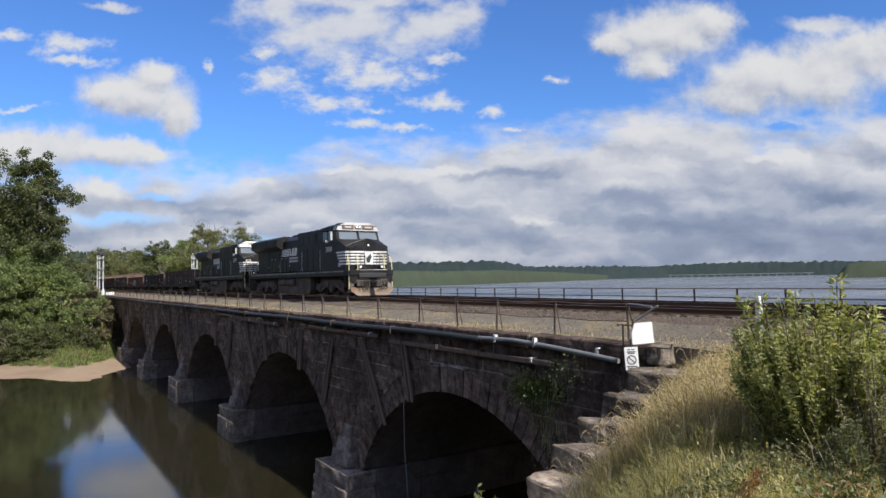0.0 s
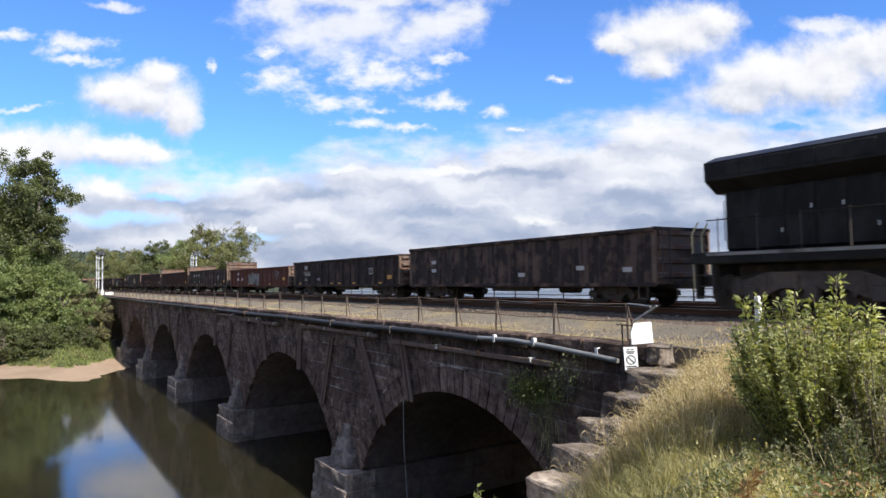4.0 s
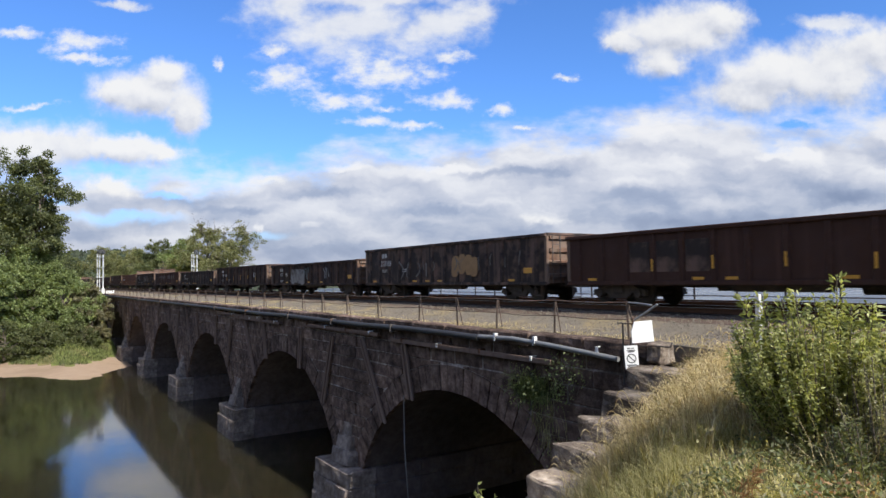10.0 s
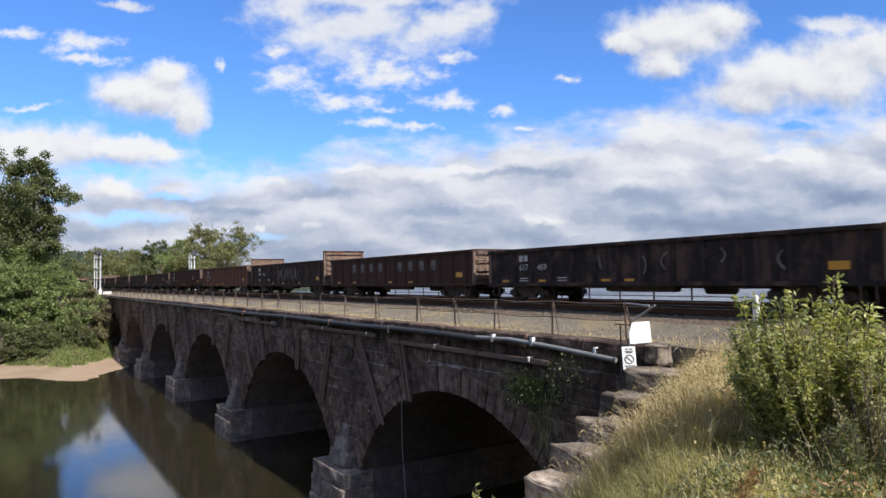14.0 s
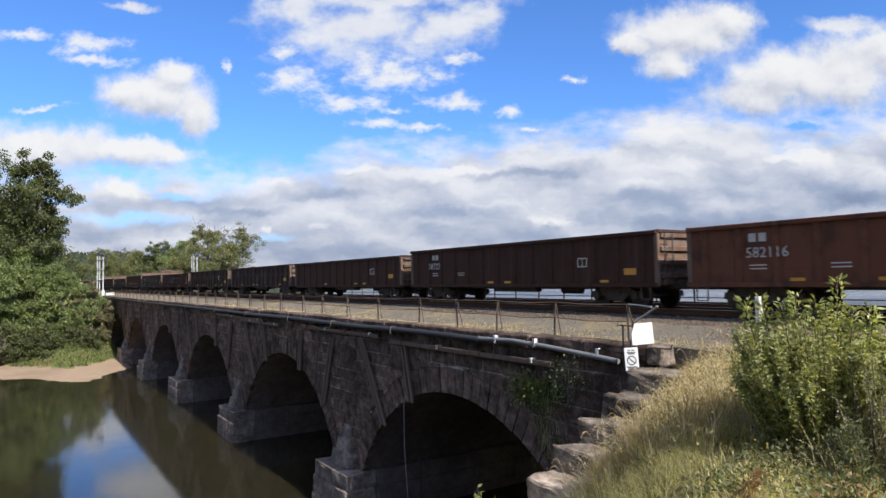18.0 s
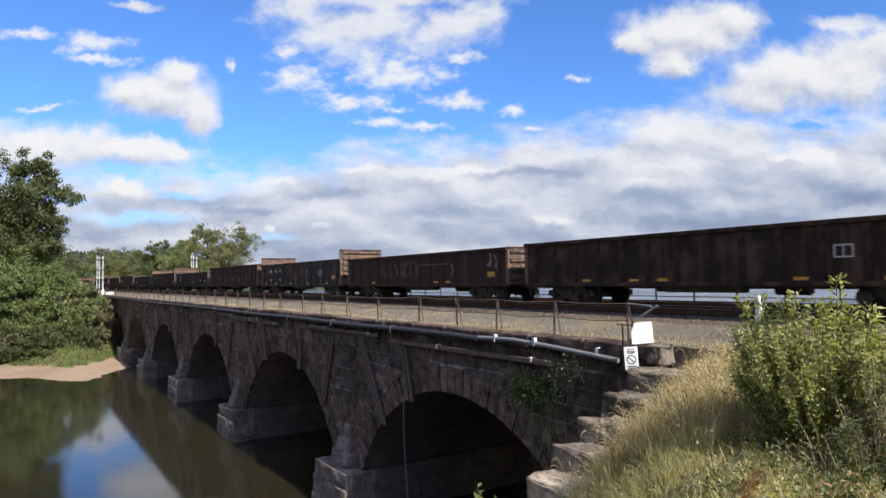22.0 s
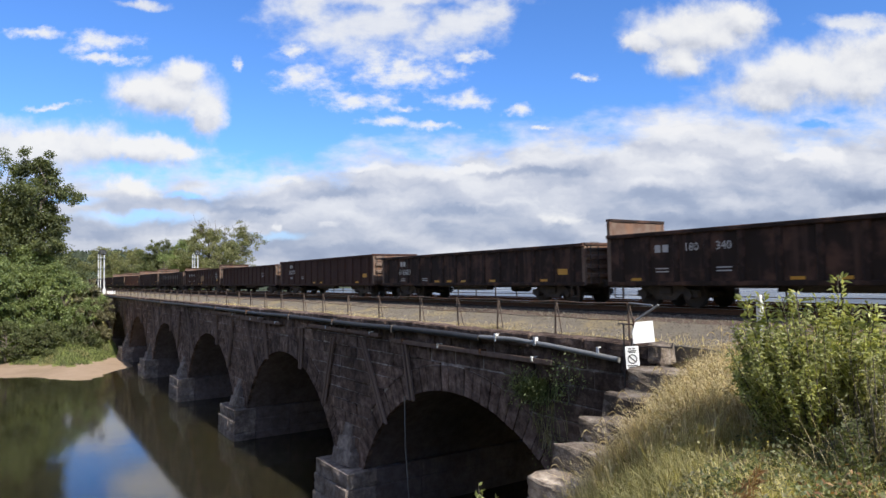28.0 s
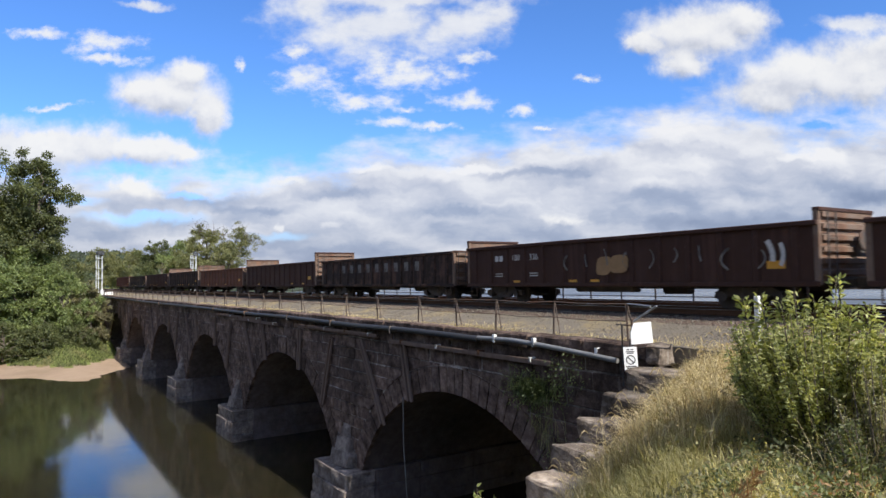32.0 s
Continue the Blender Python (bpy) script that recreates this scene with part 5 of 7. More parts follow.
        part("digit_bar", Geo().box(-1.392, -1.384, y * 1.75 - 0.16, y * 1.75 + 0.16, 2.93, 3.01), M["end_tan"], nb)
    hl = part("headlight_box", Geo().box(-3.02, -2.87, -0.24, 0.24, 4.26, 4.48, None, 0.03), M["faded_white"] if index == 0 else M["frame_dirt"], cab)
    for y in (-0.12, 0.12):
        part("rim", Geo().tube((-2.88, y * 0.9, 4.37), (-2.862, y * 0.9, 4.37), 0.095, 0.095, 14), M["frame_dirt"], hl, "dark lamp rim")
        part("headlight", Geo().tube((-2.87, y * 0.9, 4.37), (-2.855, y * 0.9, 4.37), 0.055, 0.055, 14), M["headlight"], hl, "round headlight")
    for y0, y1 in ((-1.38, -0.06), (0.06, 1.38)):
        w = part("windscreen", Geo().add([(-2.835, y0, 3.62), (-2.835, y1, 3.62), (-3.085, y1 * 0.97, 4.12), (-3.085, y0 * 0.97, 4.12)], [(0, 1, 2, 3)])
                 .add([(-2.86, y0, 3.62), (-2.86, y1, 3.62), (-3.10, y1 * 0.97, 4.12), (-3.10, y0 * 0.97, 4.12)], [(3, 2, 1, 0)]), M["glass"], cab, "sloping windscreen, sky sheen in its colour")
        part("window_frame", Geo().path([(-2.82, y0, 3.60), (-2.82, y1, 3.60), (-3.08, y1 * 0.97, 4.13), (-3.08, y0 * 0.97, 4.13), (-2.82, y0, 3.60)], 0.022, 5), bp, w)
    for a, b in ((-4.25, -3.65), (-5.1, -4.4)):
        part("side_window", Geo().box(a, b, -1.515, -1.49, 3.55, 4.15, None, 0.01), M["dark_glass"], cab, "dark side window")
        part("side_window", Geo().box(a, b, 1.49, 1.515, 3.55, 4.15, None, 0.01), M["dark_glass"], cab, "dark side window")
    part("wind_deflector", Geo().box(-3.6, -3.56, -1.66, -1.5, 3.6, 4.1), M["silver_paint"], cab, "pale glass wind deflector")
    part("mirror", Geo().box(-4.36, -4.3, -1.68, -1.5, 3.45, 3.66), M["silver_paint"], cab, "pale mirror")
    part("sun_shade", Geo().box(-5.2, -3.6, -1.72, -1.48, 4.18, 4.24, None, 0.01), bp, cab)
    lettering("road_number", digits, 0.52, M["loco_white"], cab, Matrix.Translation((-4.22, -1.506, 3.06)) @ SIDE_ON, "white road number")
    part("data_plate", Geo().box(-2.75, -2.4, -1.512, -1.485, 1.86, 2.12), M["faded_white"], L, "small pale plate")
    # nose stripes: five, round the front and the side
    for i in range(5):
        z = 1.98 + 0.195 * i
        for y0, y1 in ((-1.27, -0.33), (0.33, 1.27)):
            part("nose_stripe", Geo().box(-1.425, -1.402, y0, y1, z, z + 0.115), wp_, L, "white stripe")
        back = -2.45 - 0.14 * i
        part("nose_stripe", Geo().add([(-1.67, -1.506, z), (back, -1.509, z), (back - 0.06, -1.509, z + 0.115), (-1.67, -1.506, z + 0.115)], [(0, 3, 2, 1)]), wp_, L, "white stripe")
        part("nose_stripe", Geo().add([(-1.415, -1.315, z), (-1.655, -1.512, z), (-1.655, -1.512, z + 0.115), (-1.415, -1.315, z + 0.115)], [(0, 3, 2, 1)]), wp_, L, "white stripe")
    part("nose_emblem", Geo().box(-1.42, -1.398, -0.30, 0.30, 1.98, 2.86), wp_, L, "white block emblem")
    part("emblem_shape", Geo().add([(-1.394, -0.16, 2.1), (-1.394, 0.02, 2.1), (-1.394, 0.2, 2.5), (-1.394, 0.1, 2.72), (-1.394, -0.02, 2.55), (-1.394, -0.2, 2.4)], [(0, 1, 2, 3, 4, 5)]), M["sign_black"], L, "black plain shape")
    for y in (-0.75, 0.75):
        d = part("ditch_light", Geo().box(-1.3, -1.05, y - 0.15, y + 0.15, 1.68, 1.95, None, 0.03), bp, L)
        part("lens", Geo().tube((-1.05, y, 1.82), (-1.03, y, 1.82), 0.07, 0.07, 12), M["headlight"], d, "bright ditch light")
    # pilot, plow, coupler, steps
    part("pilot", Geo().box(-1.35, -1.05, -1.5, 1.5, 1.0, 1.6, None, 0.03), bp, L)
    part("step_edge", Geo().box(-1.06, -1.03, -1.1, 1.1, 1.5, 1.62), wp_, L, "white platform edge")
    part("anticlimber", Geo().box(-1.1, -0.88, -0.95, 0.95, 1.22, 1.44, None, 0.03), M["sign_black"], L)
    fd = M["frame_dirt"]
    # a bowed blade with lifted, rounded corners
    rows = []
    for i in range(15):
        y = -1.46 + 2.92 * i / 14
        t = abs(y) / 1.46
        zt, zb = 0.60 + 0.10 * t, 0.15 + 0.30 * max(0.0, t - 0.72) / 0.28
        rows.append([(-0.94 - 0.10 * t, y, zt), (-0.90 - 0.10 * t, y, (zt + zb) / 2), (-0.76 - 0.20 * t * t, y, zb), (-1.06, y, zb + 0.04), (-1.08, y, zt)])
    part("plow", Geo().add([p for r_ in rows for p in r_], [(i * 5 + k, i * 5 + (k + 1) % 5, i * 5 + 5 + (k + 1) % 5, i * 5 + 5 + k) for i in range(14) for k in range(5)] + [(0, 1, 2, 3, 4), (74, 73, 72, 71, 70)]), M["plow_rust"], L, "rusty tan snow plow")
    part("gear_box", Geo().box(-1.05, -0.85, -1.1, -0.55, 0.72, 1.12, None, 0.04), M["frame_dirt"], L, "dark pilot gear box")
    part("gear_box", Geo().box(-1.05, -0.82, 0.5, 1.05, 0.78, 1.16, None, 0.04), M["frame_dirt"], L, "dark pilot gear box")
    part("uncoupling_lever", Geo().path([(-0.88, -1.3, 0.92), (-0.86, -1.15, 1.0), (-0.80, -0.2, 1.08)], 0.03, 7), M["frame_dirt"], L, "dark uncoupling lever")
    part("uncoupling_lever", Geo().path([(-0.88, 1.3, 0.92), (-0.86, 1.15, 1.0), (-0.80, 0.2, 1.08)], 0.03, 7), M["frame_dirt"], L, "dark uncoupling lever")
    cg_ = Geo().box(-1.2, -0.3, -0.12, 0.12, 0.74, 1.0, None, 0.03).box(-0.4, 0.0, -0.2, 0.16, 0.68, 1.06, None, 0.05)
    part("coupler", cg_, fd, L)
    part("coupler", Geo().box(-22.3, -21.4, -0.12, 0.12, 0.74, 1.0, None, 0.03).box(-22.3, -21.95, -0.2, 0.16, 0.68, 1.06, None, 0.05), fd, L)
    for y in (-0.85, -0.62, -0.5, -0.35, 0.35, 0.5, 0.66, 0.9):
        part("hose", Geo().path([(-0.95, y, 1.2), (-0.72, y, 0.95), (-0.62, y, 0.65), (-0.75, y * 0.9, 0.5)], 0.03, 6), fd, L, "black air hose")
    for xs in (-1.55, -21.0):
        for y in (-1.34, 1.34):
            st = part("steps", Geo().box(xs - 0.32, xs - 0.3, y - 0.2, y + 0.2, 0.35, 1.5).box(xs + 0.3, xs + 0.32, y - 0.2, y + 0.2, 0.35, 1.5)
                      .box(xs - 0.3, xs + 0.3, y - 0.2, y + 0.2, 0.4, 0.43).box(xs - 0.3, xs + 0.3, y - 0.17, y + 0.17, 0.72, 0.75)
                      .box(xs - 0.3, xs + 0.3, y - 0.14, y + 0.14, 1.05, 1.08), fd, L, "boarding steps")
    for y in (-1.50, 1.50):
        part("grab_rail", Geo().path([(-1.15, y, 0.55), (-1.15, y, 2.0), (-1.35, y, 2.45), (-1.55, y * 0.93, 2.62)], 0.034, 7), M["hand_yellow"], L, "faded yellow grab rail")
        part("grab_rail", Geo().path([(-1.1, y * 0.62, 1.3), (-1.08, y * 0.62, 2.3), (-1.3, y * 0.62, 2.66)], 0.034, 7), M["hand_yellow"], L, "faded yellow grab rail")
        part("grab_rail", Geo().path([(-21.4, y, 0.55), (-21.45, y, 2.2), (-21.2, y, 2.6)], 0.022, 6), M["hand_yellow"], L, "faded yellow grab rail")
        part("grab_rail", Geo().path([(-21.5, y * 0.6, 1.0), (-21.55, y * 0.6, 2.2), (-21.3, y * 0.6, 2.6)], 0.022, 6), M["hand_yellow"], L, "faded yellow grab rail")
    fd = M["engine_dirt"]
    # hood
    eq = part("equipment_cabinet", Geo().box(-10.1, -5.6, -1.40, 1.40, 1.6, 4.38, None, 0.06), bp, L, "black equipment cabinet")
    for x in (-9.6, -8.6, -7.5, -6.5):
        part("door", Geo().box(x - 0.42, x + 0.42, -1.42, -1.39, 1.75, 3.3, None, 0.012), bp, eq)
    for x in (-9.4, -8.3, -6.9, -6.1):
        part("grille", Geo().box(x - 0.5, x + 0.45, -1.415, -1.39, 3.55, 4.2, None, 0.012), bp, eq)
    hood = part("engine_hood", Geo().box(-20.6, -9.0, -0.98, 0.98, 1.6, 4.12, None, 0.10), bp, L, "black engine hood")
    dm = shared(("hood_door",), bp, lambda: Geo().box(-0.36, 0.36, -0.02, 0.012, -0.85, 0.85, None, 0.012))
    for i in range(10):
        dr = part("door", dm, None, hood, m=pose(-10.6 - 0.82 * i, -0.985, 2.62))
        part("latch", shared(("latch",), M["silver_paint"], lambda: Geo().box(-0.02, 0.02, -0.035, 0, -0.06, 0.06)), None, dr, "small bright latch", pose(0.28, -0.01, 0.2 if i % 3 else -0.4))
    part("hood_top", Geo().add([(x, y, z) for x in (-14.4, -9.0) for y, z in ((-0.9, 4.1), (-0.55, 4.34), (0.55, 4.34), (0.9, 4.1))],
                               [(0, 1, 5, 4), (1, 2, 6, 5), (2, 3, 7, 6), (0, 3, 2, 1), (4, 5, 6, 7)]), bp, hood)
    part("exhaust_stack", Geo().box(-11.4, -10.3, -0.3, 0.3, 4.3, 4.52, None, 0.03), fd, hood)
    part("roof_hatch", Geo().box(-13.6, -12.2, -0.5, 0.5, 4.3, 4.46, None, 0.03), M["car_grey"], hood)
    part("horn", Geo().tube((-9.6, -0.2, 4.52), (-9.15, -0.2, 4.54), 0.03, 0.09, 10).tube((-9.5, 0.05, 4.52), (-9.1, 0.05, 4.54), 0.03, 0.09, 10).tube((-9.5, -0.1, 4.3), (-9.5, -0.1, 4.52), 0.03, 0.03, 6), fd, hood, "air horn")
    # radiators with wings over the walkways
    a = -14.3 if wings else -15.2
    ol = [(-1.5, 3.72), (-1.5, 4.22), (-0.9, 4.42), (0.9, 4.42), (1.5, 4.22), (1.5, 3.72), (0.95, 3.40), (-0.95, 3.40)]
    g = Geo().add([(x, y, z) for x in (-20.9, a) for y, z in ol], [(i, (i + 1) % 8, 8 + (i + 1) % 8, 8 + i) for i in range(8)] + [tuple(range(7, -1, -1)), tuple(range(8, 16))])
    rad = part("radiator", g, bp, L, "black overhanging radiator wing")
    for i in range(6):
        x = -20.4 + i * ((a + 20.4) - 0.4) / 6
        part("grille", Geo().box(x, x + 0.75, -1.52, -1.49, 3.80, 4.16, None, 0.01), bp, rad)
    part("end_grab_irons", Geo().path([(-20.62, -0.8, 2.0), (-20.72, -0.8, 2.0), (-20.72, -0.8, 3.2), (-20.62, -0.8, 3.2)], 0.02, 5), M["silver_paint"], L)
    # plain-shape emblem on the hood: slanted bars, a block pair, two lines
    y = -1.008
    for i in range(5):
        z = 2.98 + 0.105 * i
        part("hood_bar", Geo().add([(-14.6 + 0.02 * i, y, z), (-12.95 + 0.07 * i, y, z), (-12.92 + 0.07 * i, y, z + 0.07), (-14.59 + 0.02 * i, y, z + 0.07)], [(0, 1, 2, 3)]), wp_, L, "white slanted bar")
    for ol in (((-12.78, 2.98), (-12.42, 2.98), (-12.50, 3.20), (-12.62, 3.50), (-12.70, 3.42)), ((-12.36, 2.98), (-11.98, 2.98), (-11.86, 3.50), (-12.26, 3.50)),
               ((-11.90, 2.98), (-11.42, 2.98), (-11.30, 3.22), (-11.24, 3.50), (-11.68, 3.50), (-11.80, 3.26))):
        part("emblem_block", Geo().prism(ol, y - 0.003, y + 0.003), wp_, L, "white block shape")
    for z in (2.72, 2.48):
        part("name_bar", Geo().box(-12.9, -11.1, y - 0.004, y + 0.01, z, z + 0.16), M["faded_white"], L, "white bar")
    # walkway rails
    post = shared(("stanchion",), M["iron"], lambda: Geo().tube((0, 0, 0), (0, 0, 1.02), 0.015, 0.015, 6))
    for s in (-1.48, 1.48):
        for i in range(9):
            part("stanchion", post, None, L, "grey stanchion", pose(-9.6 - 1.36 * i, s, 1.6))
        part("handrail", Geo().tube((-20.9, s, 2.62), (-9.2, s, 2.62), 0.02, 0.02, 6), bp, L)
        for x in (-9.05, -5.75):
            part("handrail", Geo().tube((x, s, 1.7), (x, s, 3.1), 0.02, 0.02, 6), M["silver_paint"], L, "upright handrail")
    # tanks and trucks
    tk = [(-14.6, 0.5), (-14.4, 0.2), (-8.2, 0.2), (-7.9, 0.5), (-7.9, 1.3), (-14.6, 1.3)]
    part("fuel_tank", Geo().prism(tk, -1.30, 1.30), fd, L, "grimy fuel tank")
    for a, b in ((-13.9, -12.5), (-12.3, -10.7)):
        part("air_tank", Geo().tube((a, -1.32, 1.02), (b, -1.32, 1.02), 0.23, 0.23, 14), fd, L, "cylindrical air tank")
    for cx in (-4.55, -17.7):
        t = part("truck", Geo().box(cx - 2.5, cx + 2.5, -0.9, 0.9, 0.62, 1.30, None, 0.05).box(cx - 2.5, cx + 2.5, -0.55, 0.55, 0.16, 0.62), fd, L, "grimy three-axle truck", None)
        o = [(cx - 2.55, 0.50), (cx - 2.55, 0.86), (cx - 2.0, 0.92), (cx - 1.4, 1.12), (cx + 1.4, 1.12), (cx + 2.0, 0.92), (cx + 2.55, 0.86), (cx + 2.55, 0.50), (cx + 1.5, 0.44), (cx + 0.9, 0.68), (cx - 0.9, 0.68), (cx - 1.5, 0.44)]
        for s in (-1.12, 1.12):
            g = Geo().prism(o, s - 0.08, s + 0.08)
            for dx in (-1.85, 0, 1.85):
                g.box(cx + dx - 0.2, cx + dx + 0.2, s - 0.14, s + 0.14, 0.34, 0.74, None, 0.03)
                g.tube((cx + dx - 0.42, s * 1.06, 0.62), (cx + dx - 0.42, s * 1.06, 1.0), 0.09, 0.09, 8)
                g.tube((cx + dx + 0.42, s * 1.06, 0.62), (cx + dx + 0.42, s * 1.06, 1.0), 0.09, 0.09, 8)
            part("side_frame", g, fd, t)
        for dx in (-1.85, 0, 1.85):
            part("wheelset", shared(("loco_wheel",), fd, lambda: wheel_geo(0.53)), None, t, "steel wheels on an axle", pose(cx + dx, 0, 0.53))
    # the body stands high over its trucks
    def lift(z):
        return z if z < 1.1 else float(np.interp(z, [1.1, 1.55, 2.0, 2.9, 4.56, 4.8], [1.1, 1.70, 2.11, 2.96, 4.80, 5.05]))
    for o in L.children_recursive:
        if abs(o.location.z) > 0.01:
            o.location.z = lift(o.location.z)
        elif o.data.users == 1:
            for v in o.data.vertices:
                v.co.z = lift(v.co.z)
    # the second engine's hood is shorter
    if not wings:
        def pull(x):
            return x if x > -9 else -9 + (x + 9) * 0.905
        done = set()
        for o in L.children_recursive:
            t = o.matrix_basis.translation
            if abs(t.x) > 0.01 and o.parent == L:
                t = t.copy()
                o.location.x = pull(t.x)
            elif abs(t.x) <= 0.01 and o.data.users == 1 and o.data.name not in done:
                done.add(o.data.name)
                if o.parent == L or abs(o.parent.location.x) < 0.01:
                    for v in o.data.vertices:
                        v.co.x = pull(v.co.x)
    return L


def headway(t):
    """How far the head of the train has come along x at t seconds."""
    corr = np.interp(t, [0, 1.5, 3, 4.5, 6, 7.5, 9, 11, 13.5, 17, 19, 21.5, 23, 25.5, 28, 30.5, 32], [0, -0.05, -0.14, 0.06, 0.3, 0.27, 0.17, 0.42, 0.82, 0.63, 0.68, 0.8, 1.0, 1.8, 2.9, 4.75, 5.8])
    return -36.34 + 16.5 * t - 0.0415 * t * t + corr


movers = [(locomotive(0, "7688", True), -0.15), (locomotive(1, "8379", False), 21.48)]
for k, row in enumerate(WAGONS):
    movers.append((gondola(k, *row), FIRST + PITCH * k))

# ---- things on and by the bridge ----
FENCE_Y = 13.88
xs = [-12.2, -15.08, -17.95, -20.3, -23.05, -26.6, -29.9, -33.0, -35.8, -39.5, -42.6]
while xs[-1] > FAR_X:
    xs.append(xs[-1] - 3.05)
fence = thing("fence", pose(0, 0, 0), "rusty iron pipe railing along the bridge edge", "railing", kind="structure")
post_me = Geo().box(-0.019, 0.019, -0.008, 0.02, -0.10, 1.0, None, 0.004).box(-0.019, -0.011, -0.03, 0.0, -0.10, 1.0).mesh("fence_post", M["rusty_iron"])
brace_me = Geo().tube((0.01, 0.03, 0.97), (0.15, 0.13, -0.08), 0.019, 0.019, 6).mesh("brace", M["rusty_iron"])
tops = []
random.seed(11)
for x in xs:
    lean = rnd(-4, 4)
    z = TOP + rnd(-0.02, 0.02)
    ob = part("post", post_me, None, fence, m=pose(x, FENCE_Y, z, rnd(-2, 2), lean, 0))
    part("brace", brace_me, None, ob)
    tops.append(Vector((x + math.sin(radians(lean)) * 0.98, FENCE_Y, z + 0.98 + (rnd(-0.03, 0.03)))))
for a, b in zip(tops, tops[1:]):
    mid_ = (a + b) / 2 - Vector((0, 0, rnd(0.0, 0.05)))
    part("top_rail", Geo().path([a, mid_, b], 0.021, 7), M["rusty_iron"], fence)
    d = Vector((0, 0, 0.46))
    part("mid_rail", Geo().path([a - d, mid_ - d, b - d], 0.015, 6), M["rusty_iron"], fence)
part("top_rail", Geo().path([tops[0], tops[0] + Vector((0.35, -0.05, -0.01)), Vector((-11.15, 13.55, 0.30))], 0.026, 7), M["galv"], fence)

far_fence = thing("fence", pose(0, 0, 0), "dark steel railing on the bridge's river side", "railing", kind="structure")
fp = Geo().box(-0.035, 0.035, -0.035, 0.035, -0.1, 1.08, None, 0.005).mesh("post", M["iron"])
x = -17.83 + 2.235 * 7
n = 0
while x > -125:
    part("post", fp, None, far_fence, m=pose(x, 27.5, TOP))
    x -= 2.235
    n += 1
for z in (0.43, 0.02):
    part("rail", Geo().tube((-125, 27.5, z), (-1.5, 27.5, z), 0.024, 0.024, 7), M["iron"], far_fence)

pipe_y = FACE_Y - 0.34
pp = thing("utility_pipe", pose(0, 0, 0), "black pipe hung along the bridge face, bare steel at its end", "pipe")
pts = [(x, pipe_y, -0.93 + 0.03 * math.sin(x * 0.5)) for x in (-124, -100, -80, -62, -50, -42, -36, -31, -27, -23, -20, -18)]
part("pipe_run", Geo().path(pts, 0.105, 12), M["pipe"], pp, "black pipe")
part("pipe_end", Geo().path([(-18, pipe_y, -0.90), (-16.2, pipe_y, -0.86), (-14.6, pipe_y, -0.93), (-13.0, pipe_y, -1.03), (-11.95, pipe_y, -1.10)], 0.072, 12), M["galv"], pp, "bare grey steel pipe")
for x, top in ((-17.07, -0.73), (-15.15, -0.72), (-12.61, -0.82)):
    part("bracket", Geo().box(x - 0.05, x + 0.05, pipe_y - 0.09, pipe_y - 0.075, -0.98, top, None, 0.004).box(x - 0.05, x - 0.035, pipe_y - 0.075, pipe_y + 0.10, -0.85, top, None, 0.004), M["flaking"], pp, "pale angle bracket")
for x in (-24, -30, -36, -44, -52, -62, -74, -88):
    part("bracket", Geo().box(x - 0.05, x + 0.05, pipe_y - 0.14, FACE_Y + 0.05, -1.1, -0.80, None, 0.01), M["iron"], pp)
for a, b, z in ((-34.5, -25.5, -1.28), (-24.4, -14.6, -1.42), (-52, -41, -1.25), (-47, -38.0, -1.4)):
    c = thing("conduit", pose(0, 0, 0), "rusty conduit in a timber trough along the stone face", "conduit")
    part("trough", Geo().box(a, b, FACE_Y - 0.26, FACE_Y - 0.09, z - 0.11, z - 0.07, None, 0.01).box(a, b, FACE_Y - 0.26, FACE_Y - 0.22, z - 0.07, z + 0.05, None, 0.01), M["wood"], c, "brown timber trough")
    part("tube", Geo().tube((a + 0.3, FACE_Y - 0.17, z + 0.03), (b - 0.2, FACE_Y - 0.17, z - 0.01), 0.045, 0.045, 8), M["rusty_iron"], c)
    for i in range(4):
        x = a + (b - a) * (0.1 + 0.27 * i)
        part("clip", Geo().box(x - 0.05, x + 0.05, FACE_Y - 0.29, FACE_Y, z - 0.06, z + 0.09, None, 0.01), M["flaking"] if i % 2 else M["rail_side"], c, "pale clip" if i % 2 else "rusty clip")
dp = thing("drain_pipe", pose(0, 0, 0), "thin bent grey pipe hanging before the arch", "pipe")
part("tube", Geo().path([(-23.3, FACE_Y - 0.25, -3.6), (-23.25, FACE_Y - 0.28, -5.5), (-23.0, FACE_Y - 0.3, -7.4), (-22.9, FACE_Y - 0.3, -8.3)], 0.022, 6), M["galv"], dp)

# timber chutes and braces on the face, in pairs, over every pier
plank = Geo().box(-0.065, 0.065, -0.10, 0.0, 0, 1.0, None, 0.008).mesh("plank", M["wood"])
for k in range(5):
    c = -29.0 - BAY * k
    for x0, z0, x1, z1 in ((-1.5, -1.7, -2.75, -5.15), (1.7, -1.55, 3.8, -5.05), (5.55, -1.5, 6.1, -3.75), (-5.75, -1.5, -6.0, -3.75)):
        br = thing("timber_brace", pose(c + x1, FACE_Y - 0.10, z1), "pair of weathered brown planks braced on the stone face", "timber brace", "braces on the bridge")
        ln = math.hypot(x0 - x1, z0 - z1)
        tilt = math.degrees(math.atan2(x0 - x1, z0 - z1))
        for off in (-0.17, 0.12):
            ob = part("plank", plank, None, br, m=pose(off, 0, 0, 0, tilt, 0))
            ob.scale.z = ln * (1.0 if off > 0 else 0.97)

# abutment, its end stones, and the stepped wing wall
wing = thing("wing_wall", pose(0, 0, 0), "stepped wing wall of rough weathered stone blocks", "stone wall", kind="structure")
random.seed(21)

